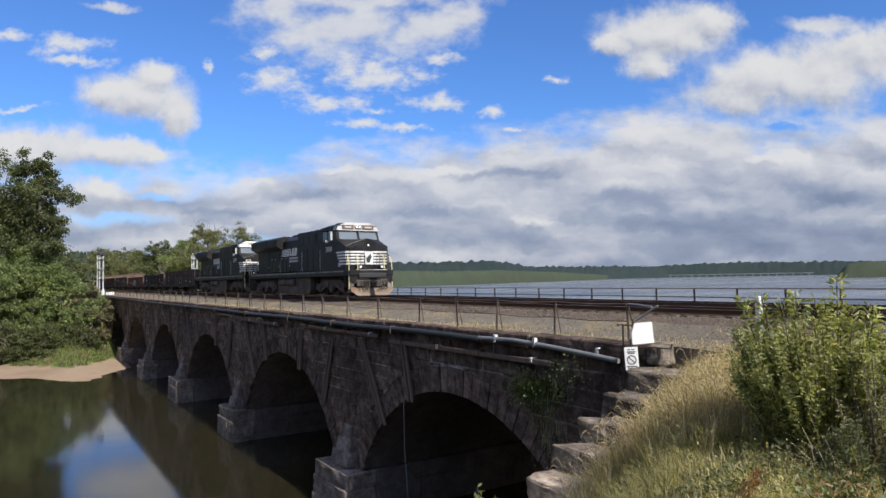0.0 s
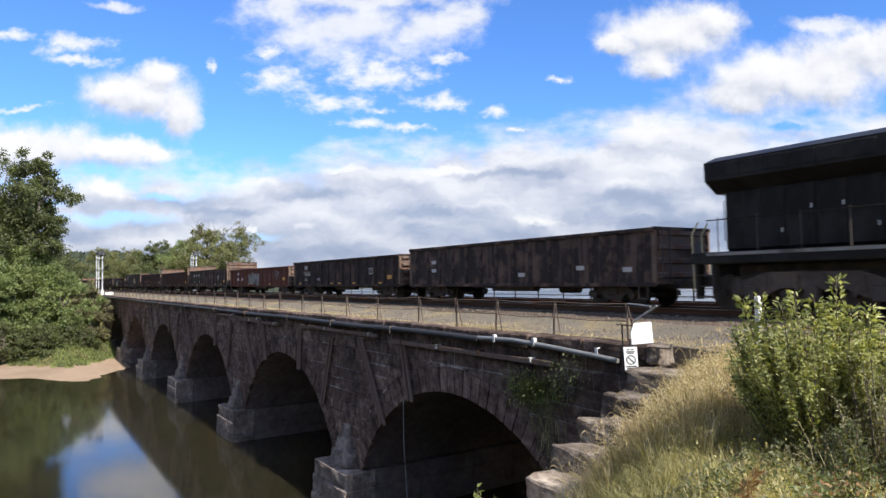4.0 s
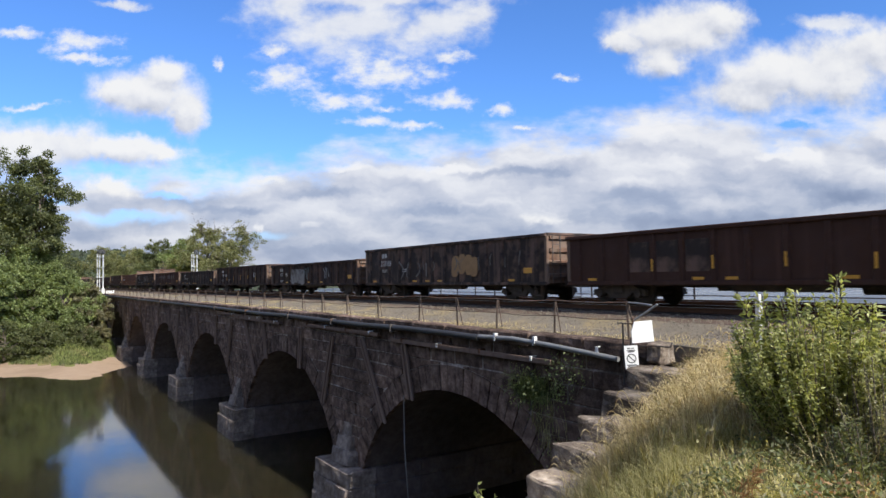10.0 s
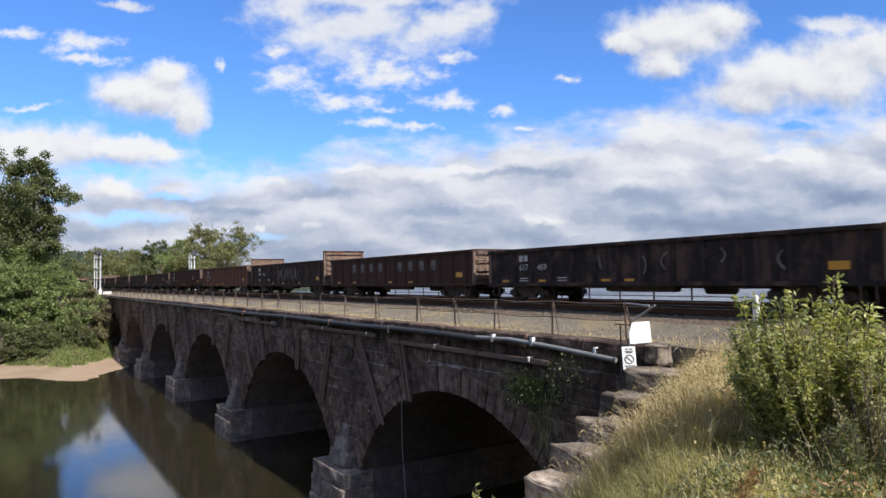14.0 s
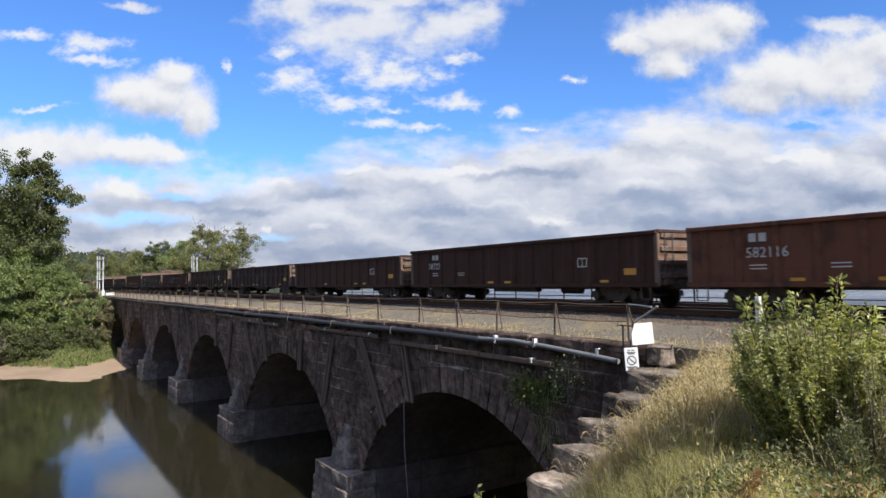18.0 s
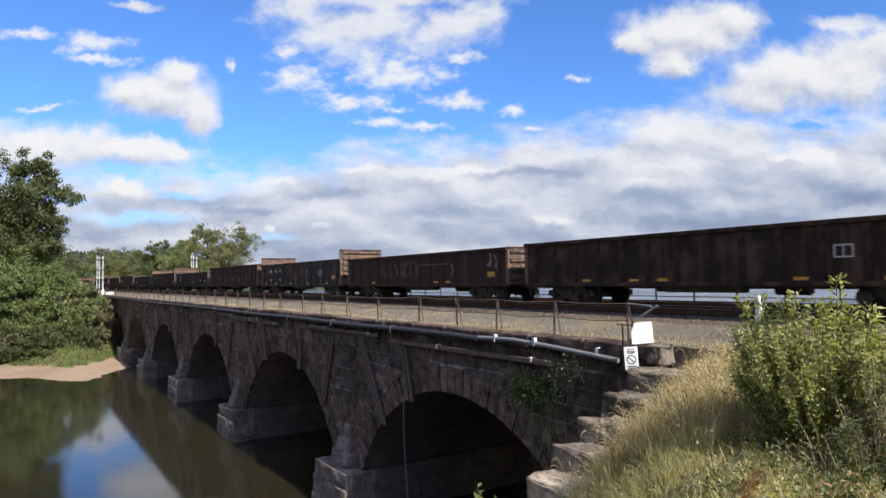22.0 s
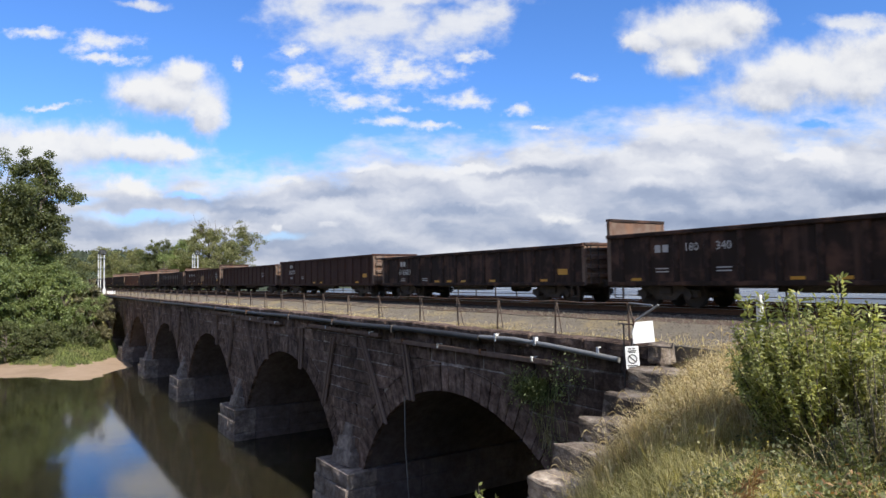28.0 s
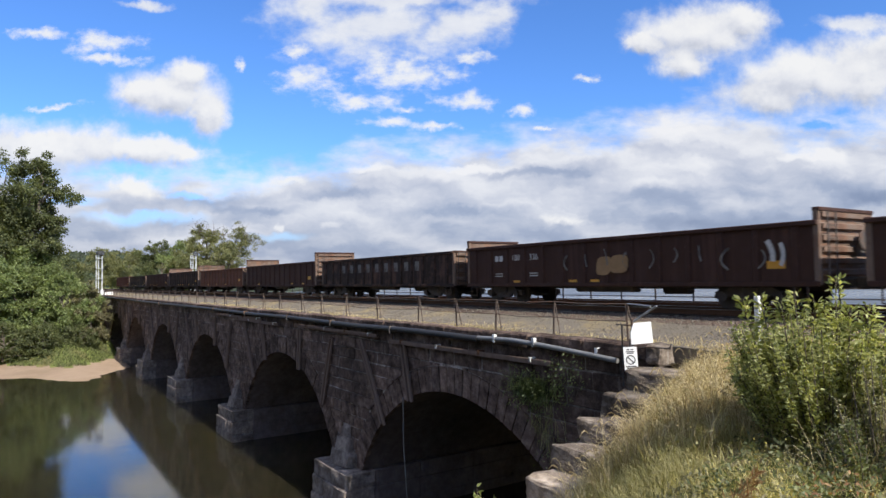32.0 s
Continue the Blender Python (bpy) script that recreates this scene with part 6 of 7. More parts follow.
variants = [rough_block(1.6, 1.0, 0.52, s, M["step_stone"], 0.10, 0.22) for s in range(5)]
for i in range(7):
    y, zt = 12.77 - 0.805 * i, -1.14 - 0.478 * i
    part("step_block", variants[i % 5], None, wing, "weathered step stone", pose(-10.1 + rnd(-0.06, 0.06), y, zt - 0.26, rnd(-2, 2), rnd(-2, 2), rnd(-5, 5)))
    z = zt - 0.76
    j = 0
    while z > -8:
        for yy in (y,):
            part("block", variants[(i + j + 2) % 5], None, wing, m=pose(-10.16 + rnd(-0.05, 0.05), yy, z, 0, 0, 180 * (j % 2)))
        z -= 0.5
        j += 1
for x, y, z, w, d, h in ((-10.75, 13.35, -0.84, 0.5, 0.5, 0.5), (-11.6, 13.7, -1.0, 0.9, 0.55, 0.55), (-12.75, 13.66, -0.93, 1.2, 0.5, 0.5), (-11.2, 13.5, -1.5, 1.1, 0.6, 0.5), (-14.0, 13.7, -0.88, 1.1, 0.5, 0.42)):
    part("end_stone", rough_block(w, d, h, int(abs(x * 10)), M["step_stone"] if x > -11 else M["stone"]), None, wing, "rough parapet end stone", pose(x, y, z, 0, 0, rnd(-4, 4)))

sg = thing("warning_sign", pose(-11.07, 12.66, -1.50), "white no-entry warning sign on a thin iron post", "sign")
part("post", Geo().box(-0.025, 0.025, -0.02, 0.02, -0.4, 1.05, None, 0.004), M["iron"], sg)
tilt = pose(0.03, -0.03, 0.58, 0, -3, 46)
bd = part("board", Geo().box(-0.16, 0.16, -0.006, 0.006, -0.28, 0.28, None, 0.004), M["white_paint"], sg, "white sign board", tilt)
part("circle", Geo().path([(0.105 * math.cos(a / 12 * 6.283), -0.009, -0.03 + 0.105 * math.sin(a / 12 * 6.283)) for a in range(13)], 0.012, 5), M["sign_black"], bd, "dark ring")
part("slash", Geo().tube((-0.07, -0.01, 0.04), (0.07, -0.01, -0.10), 0.012, 0.012, 5), M["sign_black"], bd)
for x, z, w in ((-0.05, 0.215, 0.07), (0.045, 0.215, 0.07), (0, 0.165, 0.2), (0, 0.13, 0.16), (0, -0.19, 0.24), (0, -0.23, 0.2)):
    part("text_bar", Geo().box(x - w / 2, x + w / 2, -0.009, -0.005, z - 0.013, z + 0.013), M["sign_black"], bd)
wb_ = thing("white_panel", pose(-11.0, 13.0, -1.2), "white five-sided sheet metal panel on an iron frame", "panel")
part("panel", Geo().prism([(-0.25, -0.02), (-0.27, 0.26), (-0.19, 0.50), (0.23, 0.53), (0.27, 0.02)], -0.03, 0.03), M["white_paint"], wb_, "white panel", pose(0, 0, 0.62, 0, 0, 55))
part("frame", Geo().path([(-0.3, 0.02, -0.5), (-0.3, 0.02, 1.2)], 0.03, 6).path([(-0.62, 0.0, -0.5), (-0.62, 0, 1.05)], 0.022, 6).path([(-0.8, 0, 1.05), (-0.3, 0, 1.05)], 0.02, 6).path([(-0.6, 0, 0.42), (0.2, 0, 0.55), (0.75, 0.1, 0.55), (0.78, 0.1, 0.66)], 0.02, 6), M["iron"], wb_, "iron frame")
part("bar", Geo().tube((-0.2, -0.05, 1.15), (0.4, 0.1, 1.55), 0.03, 0.03, 7), M["galv"], wb_, "grey slanted bar")

wpst = thing("marker_post", pose(-5.75, 9.4, -0.75), "white timber marker post with flaking paint", "post")
part("shaft", Geo().box(-0.04, 0.04, -0.04, 0.04, 0, 1.5, None, 0.012), M["flaking"], wpst)


def signal(x, y, h, hooded):
    s = thing("railway_signal", pose(x, y, TOP), "silver lattice signal mast with a black light head", "railway signal", "signals at the bridge end")
    part("mast", Geo().tube((0, 0, 0), (0, 0, h - 0.4), 0.13, 0.11, 10), M["silver_paint"], s)
    g = Geo()
    for yy in (-0.55, -0.95):
        g.tube((0.05, yy, 0), (0.05, yy, h - 0.6), 0.075, 0.075, 6)
    n = int(h / 0.33)
    for i in range(n):
        g.tube((0.05, -0.95, 0.3 + i * 0.33), (0.05, -0.55, 0.3 + i * 0.33), 0.034, 0.034, 5)
    part("ladder", g, M["silver_paint"], s, "silver ladder")
    for z in (h - 1.2, h - 3.0, h - 4.8):
        part("platform", Geo().box(-0.1, 0.5, -1.0, 0.1, z, z + 0.06), M["silver_paint"], s)
    if hooded:
        part("hood", Geo().tube((0, -0.45, h - 0.5), (0, -0.45, h - 0.1), 0.56, 0.52, 14).tube((0, -0.45, h - 0.1), (0, -0.45, h + 0.22), 0.52, 0.2, 14), M["sign_black"], s, "rounded black hood on the mast")
    hd = part("head", Geo().tube((0.08, -0.1, h - 0.25), (0.12, -0.1, h - 0.25), 0.5, 0.5, 18), M["sign_black"], s, "round black signal head")
    for a in range(3):
        part("lens", Geo().tube((0.12, -0.1 + 0.22 * math.cos(a * 2.1 + 1.57), h - 0.25 + 0.22 * math.sin(a * 2.1 + 1.57)), (0.24, -0.1 + 0.22 * math.cos(a * 2.1 + 1.57), h - 0.25 + 0.22 * math.sin(a * 2.1 + 1.57)), 0.09, 0.09, 10), M["glass"], hd)
    part("case", Geo().box(-0.2, 0.2, -0.25, 0.25, 0.0, 0.9, None, 0.03), M["silver_paint"], s)
    return s


signal(-132.0, 13.9, 7.6, True)
signal(-128.6, 29.2, 7.5, False)
bxx = thing("relay_box", pose(-127.5, 14.1, TOP), "low white equipment box beside the signal", "equipment box")
part("box", Geo().box(-0.4, 0.4, -0.2, 1.0, 0.0, 0.5, None, 0.03), M["white_paint"], bxx)
part("post", Geo().box(0.6, 0.72, -0.75, -0.63, -0.3, 1.2, None, 0.02), M["white_paint"], bxx, "short white post")

# ---- plants ----


def quick_mesh(name, verts, quads, material):
    me = bpy.data.meshes.new(name)
    verts = np.asarray(verts, dtype=np.float32)
    quads = np.asarray(quads, dtype=np.int32)
    me.vertices.add(len(verts))
    me.vertices.foreach_set("co", verts.ravel())
    me.loops.add(quads.size)
    me.loops.foreach_set("vertex_index", quads.ravel())
    me.polygons.add(len(quads))
    me.polygons.foreach_set("loop_start", np.arange(0, quads.size, 4, dtype=np.int32))
    me.polygons.foreach_set("loop_total", np.full(len(quads), 4, dtype=np.int32))
    me.update(calc_edges=True)
    me.validate()
    me.materials.append(material)
    return me


def unit(v):
    return v / np.maximum(1e-6, np.linalg.norm(v, axis=1, keepdims=True))


def leaf_mesh(name, pts, length, width, material, rng, way=None, fold=0.25):
    """Leaves as folded diamonds at pts; way gives their general direction."""
    n = len(pts)
    d = rng.normal(size=(n, 3))
    if way is not None:
        d = d * 0.6 + way
    d = unit(d)
    s = unit(np.cross(d, rng.normal(size=(n, 3))))
    u = np.cross(d, s)
    ln = (length * rng.uniform(0.6, 1.3, n))[:, None]
    wd = (width * rng.uniform(0.7, 1.25, n))[:, None]
    base, tip = pts, pts + d * ln - np.array([0, 0, 1.0]) * ln * 0.15
    m = pts + d * ln * 0.45 + u * wd * fold
    v = np.stack([base, m + s * wd * 0.5, tip, m - s * wd * 0.5], 1).reshape(-1, 3)
    return quick_mesh(name, v, np.arange(4 * n).reshape(n, 4), material)


def limb(g, a, b, r0, r1, rng, n=4, wob=0.08):
    a, b = Vector(a), Vector(b)
    L = (b - a).length
    p = a
    for i in range(n):
        q = a.lerp(b, (i + 1) / n)
        if i < n - 1:
            q = q + Vector(rng.normal(size=3) * L * wob)
        k0, k1 = i / n, (i + 1) / n
        g.tube(p, q, r0 + (r1 - r0) * k0, r0 + (r1 - r0) * k1, 7, False)
        p = q


def tree(x, y, z, height, spread, leaves, material, seed, label, low=0.25, size=0.45, lobes=16, lean=(0, 0), bare=0):
    rng = np.random.default_rng(seed)
    t = thing("tree", pose(x, y, z), label, "tree")
    g = Geo()
    top = Vector((lean[0] * 0.6, lean[1] * 0.6, height * 0.8))
    limb(g, (0, 0, -0.3), top, height * 0.026 + 0.05, height * 0.006, rng, 6, 0.02)
    cen, rad = [], []
    for i in range(lobes):
        f = low + (0.97 - low) * ((i + rng.uniform(0, 1)) / lobes)
        a = rng.uniform(0, 6.28) + i * 2.4
        k = math.sin(min(1.0, (1 - f) / (1 - low) * 1.15 + 0.12) * math.pi * 0.62)
        rr = spread * k * rng.uniform(0.35, 0.95)
        c = np.array([lean[0] * f + rr * math.cos(a), lean[1] * f + rr * math.sin(a), height * f])
        cen.append(c)
        rad.append(spread * rng.uniform(0.24, 0.42) * (0.7 + 0.5 * k))
        s = Vector((0, 0, 0)).lerp(top, max(0.12, f - 0.22))
        limb(g, s, c, height * 0.009 + 0.02, 0.02, rng, 4, 0.06)
    for i in range(bare):
        c = cen[-1 - i % max(1, lobes // 2)]
        for j in range(14):
            limb(g, c, c + rng.normal(size=3) * spread * 0.2 + np.array([0, 0, spread * 0.2]), 0.05, 0.015, rng, 3, 0.1)
    part("trunk", g, M["bark"], t, "grey-brown trunk and limbs")
    cen, rad = np.array(cen), np.array(rad)
    w = rad ** 2.2
    pick = rng.choice(len(cen), leaves, p=w / w.sum())
    d = unit(rng.normal(size=(leaves, 3)))
    sub = rng.normal(size=(len(cen), 9, 3)) * 0.55
    sp = sub[pick, rng.integers(0, 9, leaves)]
    pts = cen[pick] + (sp + d * (rng.uniform(0, 1, leaves) ** 0.5 * 0.5)[:, None]) * rad[pick][:, None] * np.array([1, 1, 0.75])
    pts[:, 2] = np.maximum(pts[:, 2], 0.1)
    part("crown", leaf_mesh("crown", pts, size, size * 0.7, material, rng, None, 0.3), None, t, "leafy crown")
    return t


def shrub_row(name, spots, material, leaves, size, seed, label, category="shrub"):
    for i, (x, y, z, h, r) in enumerate(spots):
        tree(x, y, z, h, r, leaves, material, seed + i, label, 0.08, size, 14)


# far bank of the creek
tree(-115, -6.0, -6.5, 27.0, 8.0, 34000, M["leaf_tree"], 1, "tall dark green tree on the creek bank", 0.32, 0.36, 34, (0, 3.0))
tree(-114, 1.0, -6.5, 26.6, 4.6, 24000, M["leaf_tree"], 23, "tall dark green tree on the creek bank", 0.50, 0.34, 24, (0, 2.6))
tree(-112, 2.5, -7, 14.0, 5.4, 36000, M["leaf_bright"], 2, "broad leafy green tree over the sand bar", 0.06, 0.30, 34)
tree(-109, -3.5, -7.5, 15.0, 5.6, 36000, M["leaf_bright"], 3, "broad leafy green tree over the sand bar", 0.06, 0.30, 34)
tree(-108.5, 6.3, -7.6, 10.5, 3.6, 22000, M["leaf_bright"], 4, "rounded green tree beside the bridge end", 0.05, 0.27, 22)
tree(-108.5, 10.0, -7.6, 8.6, 2.6, 15000, M["leaf_dull"], 5, "dull green and brown shrub by the abutment", 0.05, 0.24, 16)
tree(-116, 9.5, -4, 5.5, 3.0, 6000, M["leaf_autumn"], 6, "dull green and brown shrub by the abutment", 0.05, 0.24, 14)
tree(-104.5, 4.0, -8.4, 4.2, 3.0, 8000, M["leaf_tree"], 7, "low green willow shrub on the sand bar", 0.05, 0.22, 14)
tree(-104, -0.5, -8.4, 4.6, 3.2, 8000, M["leaf_tree"], 8, "low green willow shrub on the sand bar", 0.05, 0.22, 14)
tree(-105, 8.5, -8.2, 3.4, 2.4, 6000, M["leaf_tree"], 9, "low green willow shrub on the sand bar", 0.05, 0.22, 14)
# beyond the track
tree(-181, 44, -1, 17.0, 7.0, 18750, M["leaf_autumn"], 12, "green and yellow tree with bare twigs", 0.2, 0.4, 18, (0, 0), 3)
tree(-190, 51, -1, 17.5, 6.5, 13750, M["leaf_autumn"], 13, "thin turning tree with bare twigs", 0.3, 0.34, 16, (0, 3), 5)
tree(-196, 41, -1, 14.0, 6.0, 15000, M["leaf_bright"], 14, "yellow-green tree beyond the track", 0.12, 0.4, 16)
tree(-222, 40, -1, 15.0, 6.5, 15000, M["leaf_tree"], 15, "dark green tree beyond the track", 0.15, 0.42, 16)
tree(-214, 44, -1, 11.0, 5.5, 12500, M["leaf_autumn"], 16, "green and yellow tree beyond the track", 0.1, 0.4, 14)
tree(-268, 36, -1, 15.0, 8.0, 13750, M["leaf_autumn"], 17, "brownish turning tree beyond the track", 0.1, 0.46, 16)
tree(-285, 30, -1, 16.0, 7.0, 13750, M["leaf_autumn"], 18, "brownish turning tree beyond the track", 0.1, 0.46, 16)
tree(-300, 20, -1, 13.0, 8.0, 13750, M["leaf_tree"], 19, "dark green tree beyond the track", 0.08, 0.46, 16)
tree(-150, 3, -2, 10.0, 6.0, 15000, M["leaf_tree"], 20, "dark green tree beside the track", 0.08, 0.34, 16)
tree(-175, 8, -1.2, 9.0, 5.0, 11250, M["leaf_tree"], 22, "dark green tree beside the track", 0.08, 0.34, 14)


def woods(name, line, depth, n, size, seed, material, label):
    """Far wooded ridges: a slope along a line of (x, y, foot, crest), humped like tree tops, with n clumps of leaves on the nearer ones."""
    rng = np.random.default_rng(seed)
    line = np.array(line, float)
    seg = np.linalg.norm(np.diff(line[:, :2], axis=0), axis=1)
    cum = np.concatenate([[0], np.cumsum(seg)])

    def at(s, up):
        p = np.stack([np.interp(s, cum, line[:, i]) for i in range(4)], 1)
        b = np.array([0.05 * noise.noise(Vector((q * 0.008, 0, seed))) + size * 0.02 * noise.noise(Vector((q * 0.5 / size, u * 3, seed))) for q, u in zip(s, up)])
        h = p[:, 2] + (p[:, 3] - p[:, 2]) * np.sin(np.clip(up, 0, 1) * 1.571) * (1 + b)
        return np.concatenate([p[:, :2] + unit(p[:, :2]) * (depth * up)[:, None], h[:, None]], 1)
    cols, rows = int(cum[-1] / (size * 0.8)) + 2, 7
    ss = np.linspace(0, cum[-1], cols)
    grid = np.stack([at(ss, np.full(cols, k / (rows - 2) if k < rows - 1 else 1.25)) for k in range(rows)], 1)
    grid[:, -1, 2] = line[0, 2] - 2
    grid[:, 0, 2] -= 3
    body = quick_mesh(name, grid.reshape(-1, 3), [(i * rows + j, (i + 1) * rows + j, (i + 1) * rows + j + 1, i * rows + j + 1) for i in range(cols - 1) for j in range(rows - 1)], material)
    body.polygons.foreach_set("use_smooth", np.ones(len(body.polygons), dtype=bool))
    hill = tagged(part(name, body, None), label, "woods", kind="stuff")
    if not n:
        return hill
    s = rng.uniform(0, cum[-1], n)
    pts = at(s, rng.uniform(0, 1, n) ** 0.8)
    pts[:, 2] -= size * 0.12
    tagged(part("leaf_clumps", leaf_mesh(name, pts, size * 0.7, size * 0.5, material, rng, np.array([0, 0, 3.0]), 0.1), None, hill), kind="stuff")
    return hill


woods("far_woods", [(-1732, 781, -9, 55), (-1756, 957, -9, 57), (-1720, 1116, -9, 58), (-1675, 1266, -9, 62), (-1669, 1355, -9, 51), (-1700, 1474, -9, 41), (-1753, 1783, -9, 41), (-1814, 2133, -9, 42), (-1900, 2420, -9, 34)], 160, 0, 9, 32, M["leaf_far_haze"], "wooded hill beyond the river bank, shade and haze in its colour")
woods("far_woods", [(-420, 60, -9, 14), (-740, 304, -9, 15), (-878, 478, -9, 15.5), (-965, 626, -9, 16), (-1073, 819, -9, 18), (-1209, 1048, -9, 17), (-1365, 1322, -9, 13), (-1566, 1685, -9, 5)], 40, 0, 5, 31, M["leaf_shore"], "sunlit green trees along the river bank")
woods("far_woods", [(-3300, 2900, -9, 30), (-2914, 3162, -9, 54), (-2760, 3297, -9, 60), (-2631, 3401, -9, 62), (-2528, 3479, -9, 46), (-2300, 3640, -9, 34)], 60, 0, 14, 37, M["leaf_pale_haze"], "ridge on the skyline, haze blue in its colour")
woods("far_woods", [(-2158, 2497, -9, 38), (-2121, 2657, -9, 50), (-2007, 2806, -9, 58), (-1867, 2960, -9, 62), (-1702, 3058, -9, 57), (-1541, 3143, -9, 55), (-1347, 3230, -9, 48), (-1129, 3313, -9, 42), (-400, 3500, -9, 40), (600, 3600, -9, 40)], 200, 0, 10, 33, M["leaf_far_haze"], "wooded hills on the far shore, haze blue in their colour")
woods("far_woods", [(-660, 1345, -9.6, -6), (-644, 1355, -9, 18), (-618, 1367, -9, 23), (-586, 1381, -9, 21), (-484, 1420, -9, 22), (-200, 1500, -9, 24)], 60, 0, 6, 34, M["leaf_shore"], "green wooded headland in the river")
woods("far_woods", [(-600, -120, 2, 16), (-640, -20, 2, 28), (-620, 60, 2, 34), (-560, 110, 0, 26)], 160, 3000, 6, 35, M["leaf_shore"], "green wooded hillside beyond the bridge end")
# unseen slope added behind the camera to cut sky light on near faces
woods("hillside_woods", [(-100, -75, -8, 20), (-40, -62, -6, 26), (20, -50, -2, 30), (90, -45, -1, 30), (220, -60, -1, 26)], 25, 3000, 5.0, 36, M["leaf_tree"], "unseen wooded hillside added behind the creek bank")
# a long low bridge far down the river
lb = thing("river_bridge", pose(-2120, 2395, WATER), "pale low bridge of many arches across the river", "bridge", kind="structure")
lead = Vector((-1484 + 2120, 2835 - 2395, 0))
ang = math.degrees(math.atan2(lead.y, lead.x))
part("deck", Geo().box(0, lead.length, -5, 5, 9.5, 12.5, None, 0.3), M["far_concrete"], lb, "pale concrete deck", pose(0, 0, 0, 0, 0, ang))
leg = Geo().prism([(-6, 9.5), (-2.2, 6.5), (-2.0, -2), (2.0, -2), (2.2, 6.5), (6, 9.5)], -4, 4).mesh("pier", M["far_concrete"])
for i in range(25):
    part("pier", leg, None, lb, m=pose(lead.x * (i + 0.5) / 25, lead.y * (i + 0.5) / 25, 0, 0, 0, ang))


def bank_points(n, rng, x0, x1, y0, y1, keep, tuft=0):
    out = []
    while tuft and len(out) < n:
        x, y = rng.uniform(x0, x1), rng.uniform(y0, y1)
        if keep(x, y, rng):
            m = rng.integers(4, tuft)
            for dx, dy in rng.normal(size=(m, 2)) * rng.uniform(0.02, 0.07):
                out.append((x + dx, y + dy, bank_z(x + dx, y + dy) - 0.02))
    while len(out) < n:
        x, y = rng.uniform(x0, x1), rng.uniform(y0, y1)
        if keep(x, y, rng):
            out.append((x, y, bank_z(x, y) - 0.02))
    return np.array(out)


def blades(name, pts, height, width, material, rng, label, bend=0.5):
    """Grass: each blade two quads, bent over."""
    n = len(pts)
    a = rng.uniform(0, 6.283, n)
    d = np.stack([np.cos(a), np.sin(a), np.zeros(n)], 1)
    s = np.stack([-np.sin(a + rng.normal(size=n) * 0.5), np.cos(a), np.zeros(n)], 1)
    h = (height * rng.uniform(0.45, 1.25, n))[:, None]
    b = (bend * rng.uniform(0.2, 1.2, n))[:, None]
    w = (width * rng.uniform(0.7, 1.3, n))[:, None]
    up = np.array([0, 0, 1.0])
    p1 = pts + up * h * 0.55 + d * h * b * 0.25
    p2 = pts + up * h * (1 - 0.25 * b) + d * h * b * 0.8
    v = np.stack([pts - s * w / 2, pts + s * w / 2, p1 + s * w * 0.4, p1 - s * w * 0.4, p2 + s * w * 0.06, p2 - s * w * 0.06], 1).reshape(-1, 3)
    i = np.arange(n)[:, None] * 6
    q = np.concatenate([i + np.array([0, 1, 2, 3]), i + np.array([3, 2, 4, 5])], 1).reshape(-1, 4)
    return tagged(part(name, quick_mesh(name, v, q, material), None), label, "grass", kind="stuff")


rng = np.random.default_rng(77)


def dry(x, y, r):
    k = noise.noise(Vector((x * 0.5, y * 0.5, 7)))
    if x > -3.7 and y < 6.8 and r.uniform() > 0.15:
        return False
    return -7.25 + 0.35 * k < x < -2.0 and y < 13.6 and y > 4.0 and (y > 6.6 + 0.8 * k or r.uniform() < 0.3) and y < 13.4 + (x + 8) * 0.1


def green(x, y, r):
    thin = x > -3.75 + 0.6 * noise.noise(Vector((x, y, 2))) and y < 7.0
    return x > -7.3 and y < 13.2 and (y < 9.5 or r.uniform() < 0.3) and (not thin or r.uniform() < 0.4)


tp = np.stack([rng.uniform(-109, -95, 16000), rng.uniform(-12, 12.5, 16000), np.zeros(16000)], 1)
tp[:, 2] = [land(q[0], q[1]) - 0.02 for q in tp]
tp = tp[tp[:, 2] > -9.17]
blades("bank_grass", tp, 0.45, 0.06, M["leaf_tree"], rng, "green grass along the sand bar", 0.8)
blades("dry_grass", bank_points(62000, rng, -10.8, -2.0, 5.5, 13.4, dry, 22), 0.52, 0.007, M["straw"], rng, "tall dry straw-coloured grass on the bank", 1.15)
blades("green_grass", bank_points(125000, rng, -11, -0.3, 2.5, 12.5, green, 30), 0.24, 0.006, M["grass"], rng, "rough yellow-green grass on the bank", 1.2)
wd = bank_points(2600, rng, -10.4, -0.6, 3.2, 9.8, green)
wd[:, 2] += rng.uniform(0.02, 0.30, len(wd))
tagged(part("weed_leaves", leaf_mesh("weed_leaves", wd, 0.05, 0.022, M["grass"], rng, np.array([0, 0, 0.5])), None), "small green weeds among the grass", "weeds", kind="stuff")
vp_ = np.stack([rng.uniform(-60, -6, 9000), FACE_Y + 0.35 + rng.exponential(0.35, 9000), np.zeros(9000)], 1)
vp_ = vp_[[noise.noise(Vector((q[0] * 0.6, q[1], 9))) > -0.15 for q in vp_]]
vp_[:, 2] = [bed_z(q) - 0.01 for q in vp_[:, 1]]
blades("verge_grass", vp_, 0.12, 0.012, M["straw"], rng, "short dry weeds on the ballast edge", 0.9)
sd = bank_points(15000, rng, -10.8, -2.0, 5.5, 13.4, dry, 14)
sd[:, 2] += rng.uniform(0.2, 0.55, len(sd))
tagged(part("grass_seeds", leaf_mesh("grass_seeds", sd, 0.05, 0.014, M["straw"], rng, np.array([0, 0, 0.3])), None), "pale seeds on the dry grass", "grass", kind="stuff")
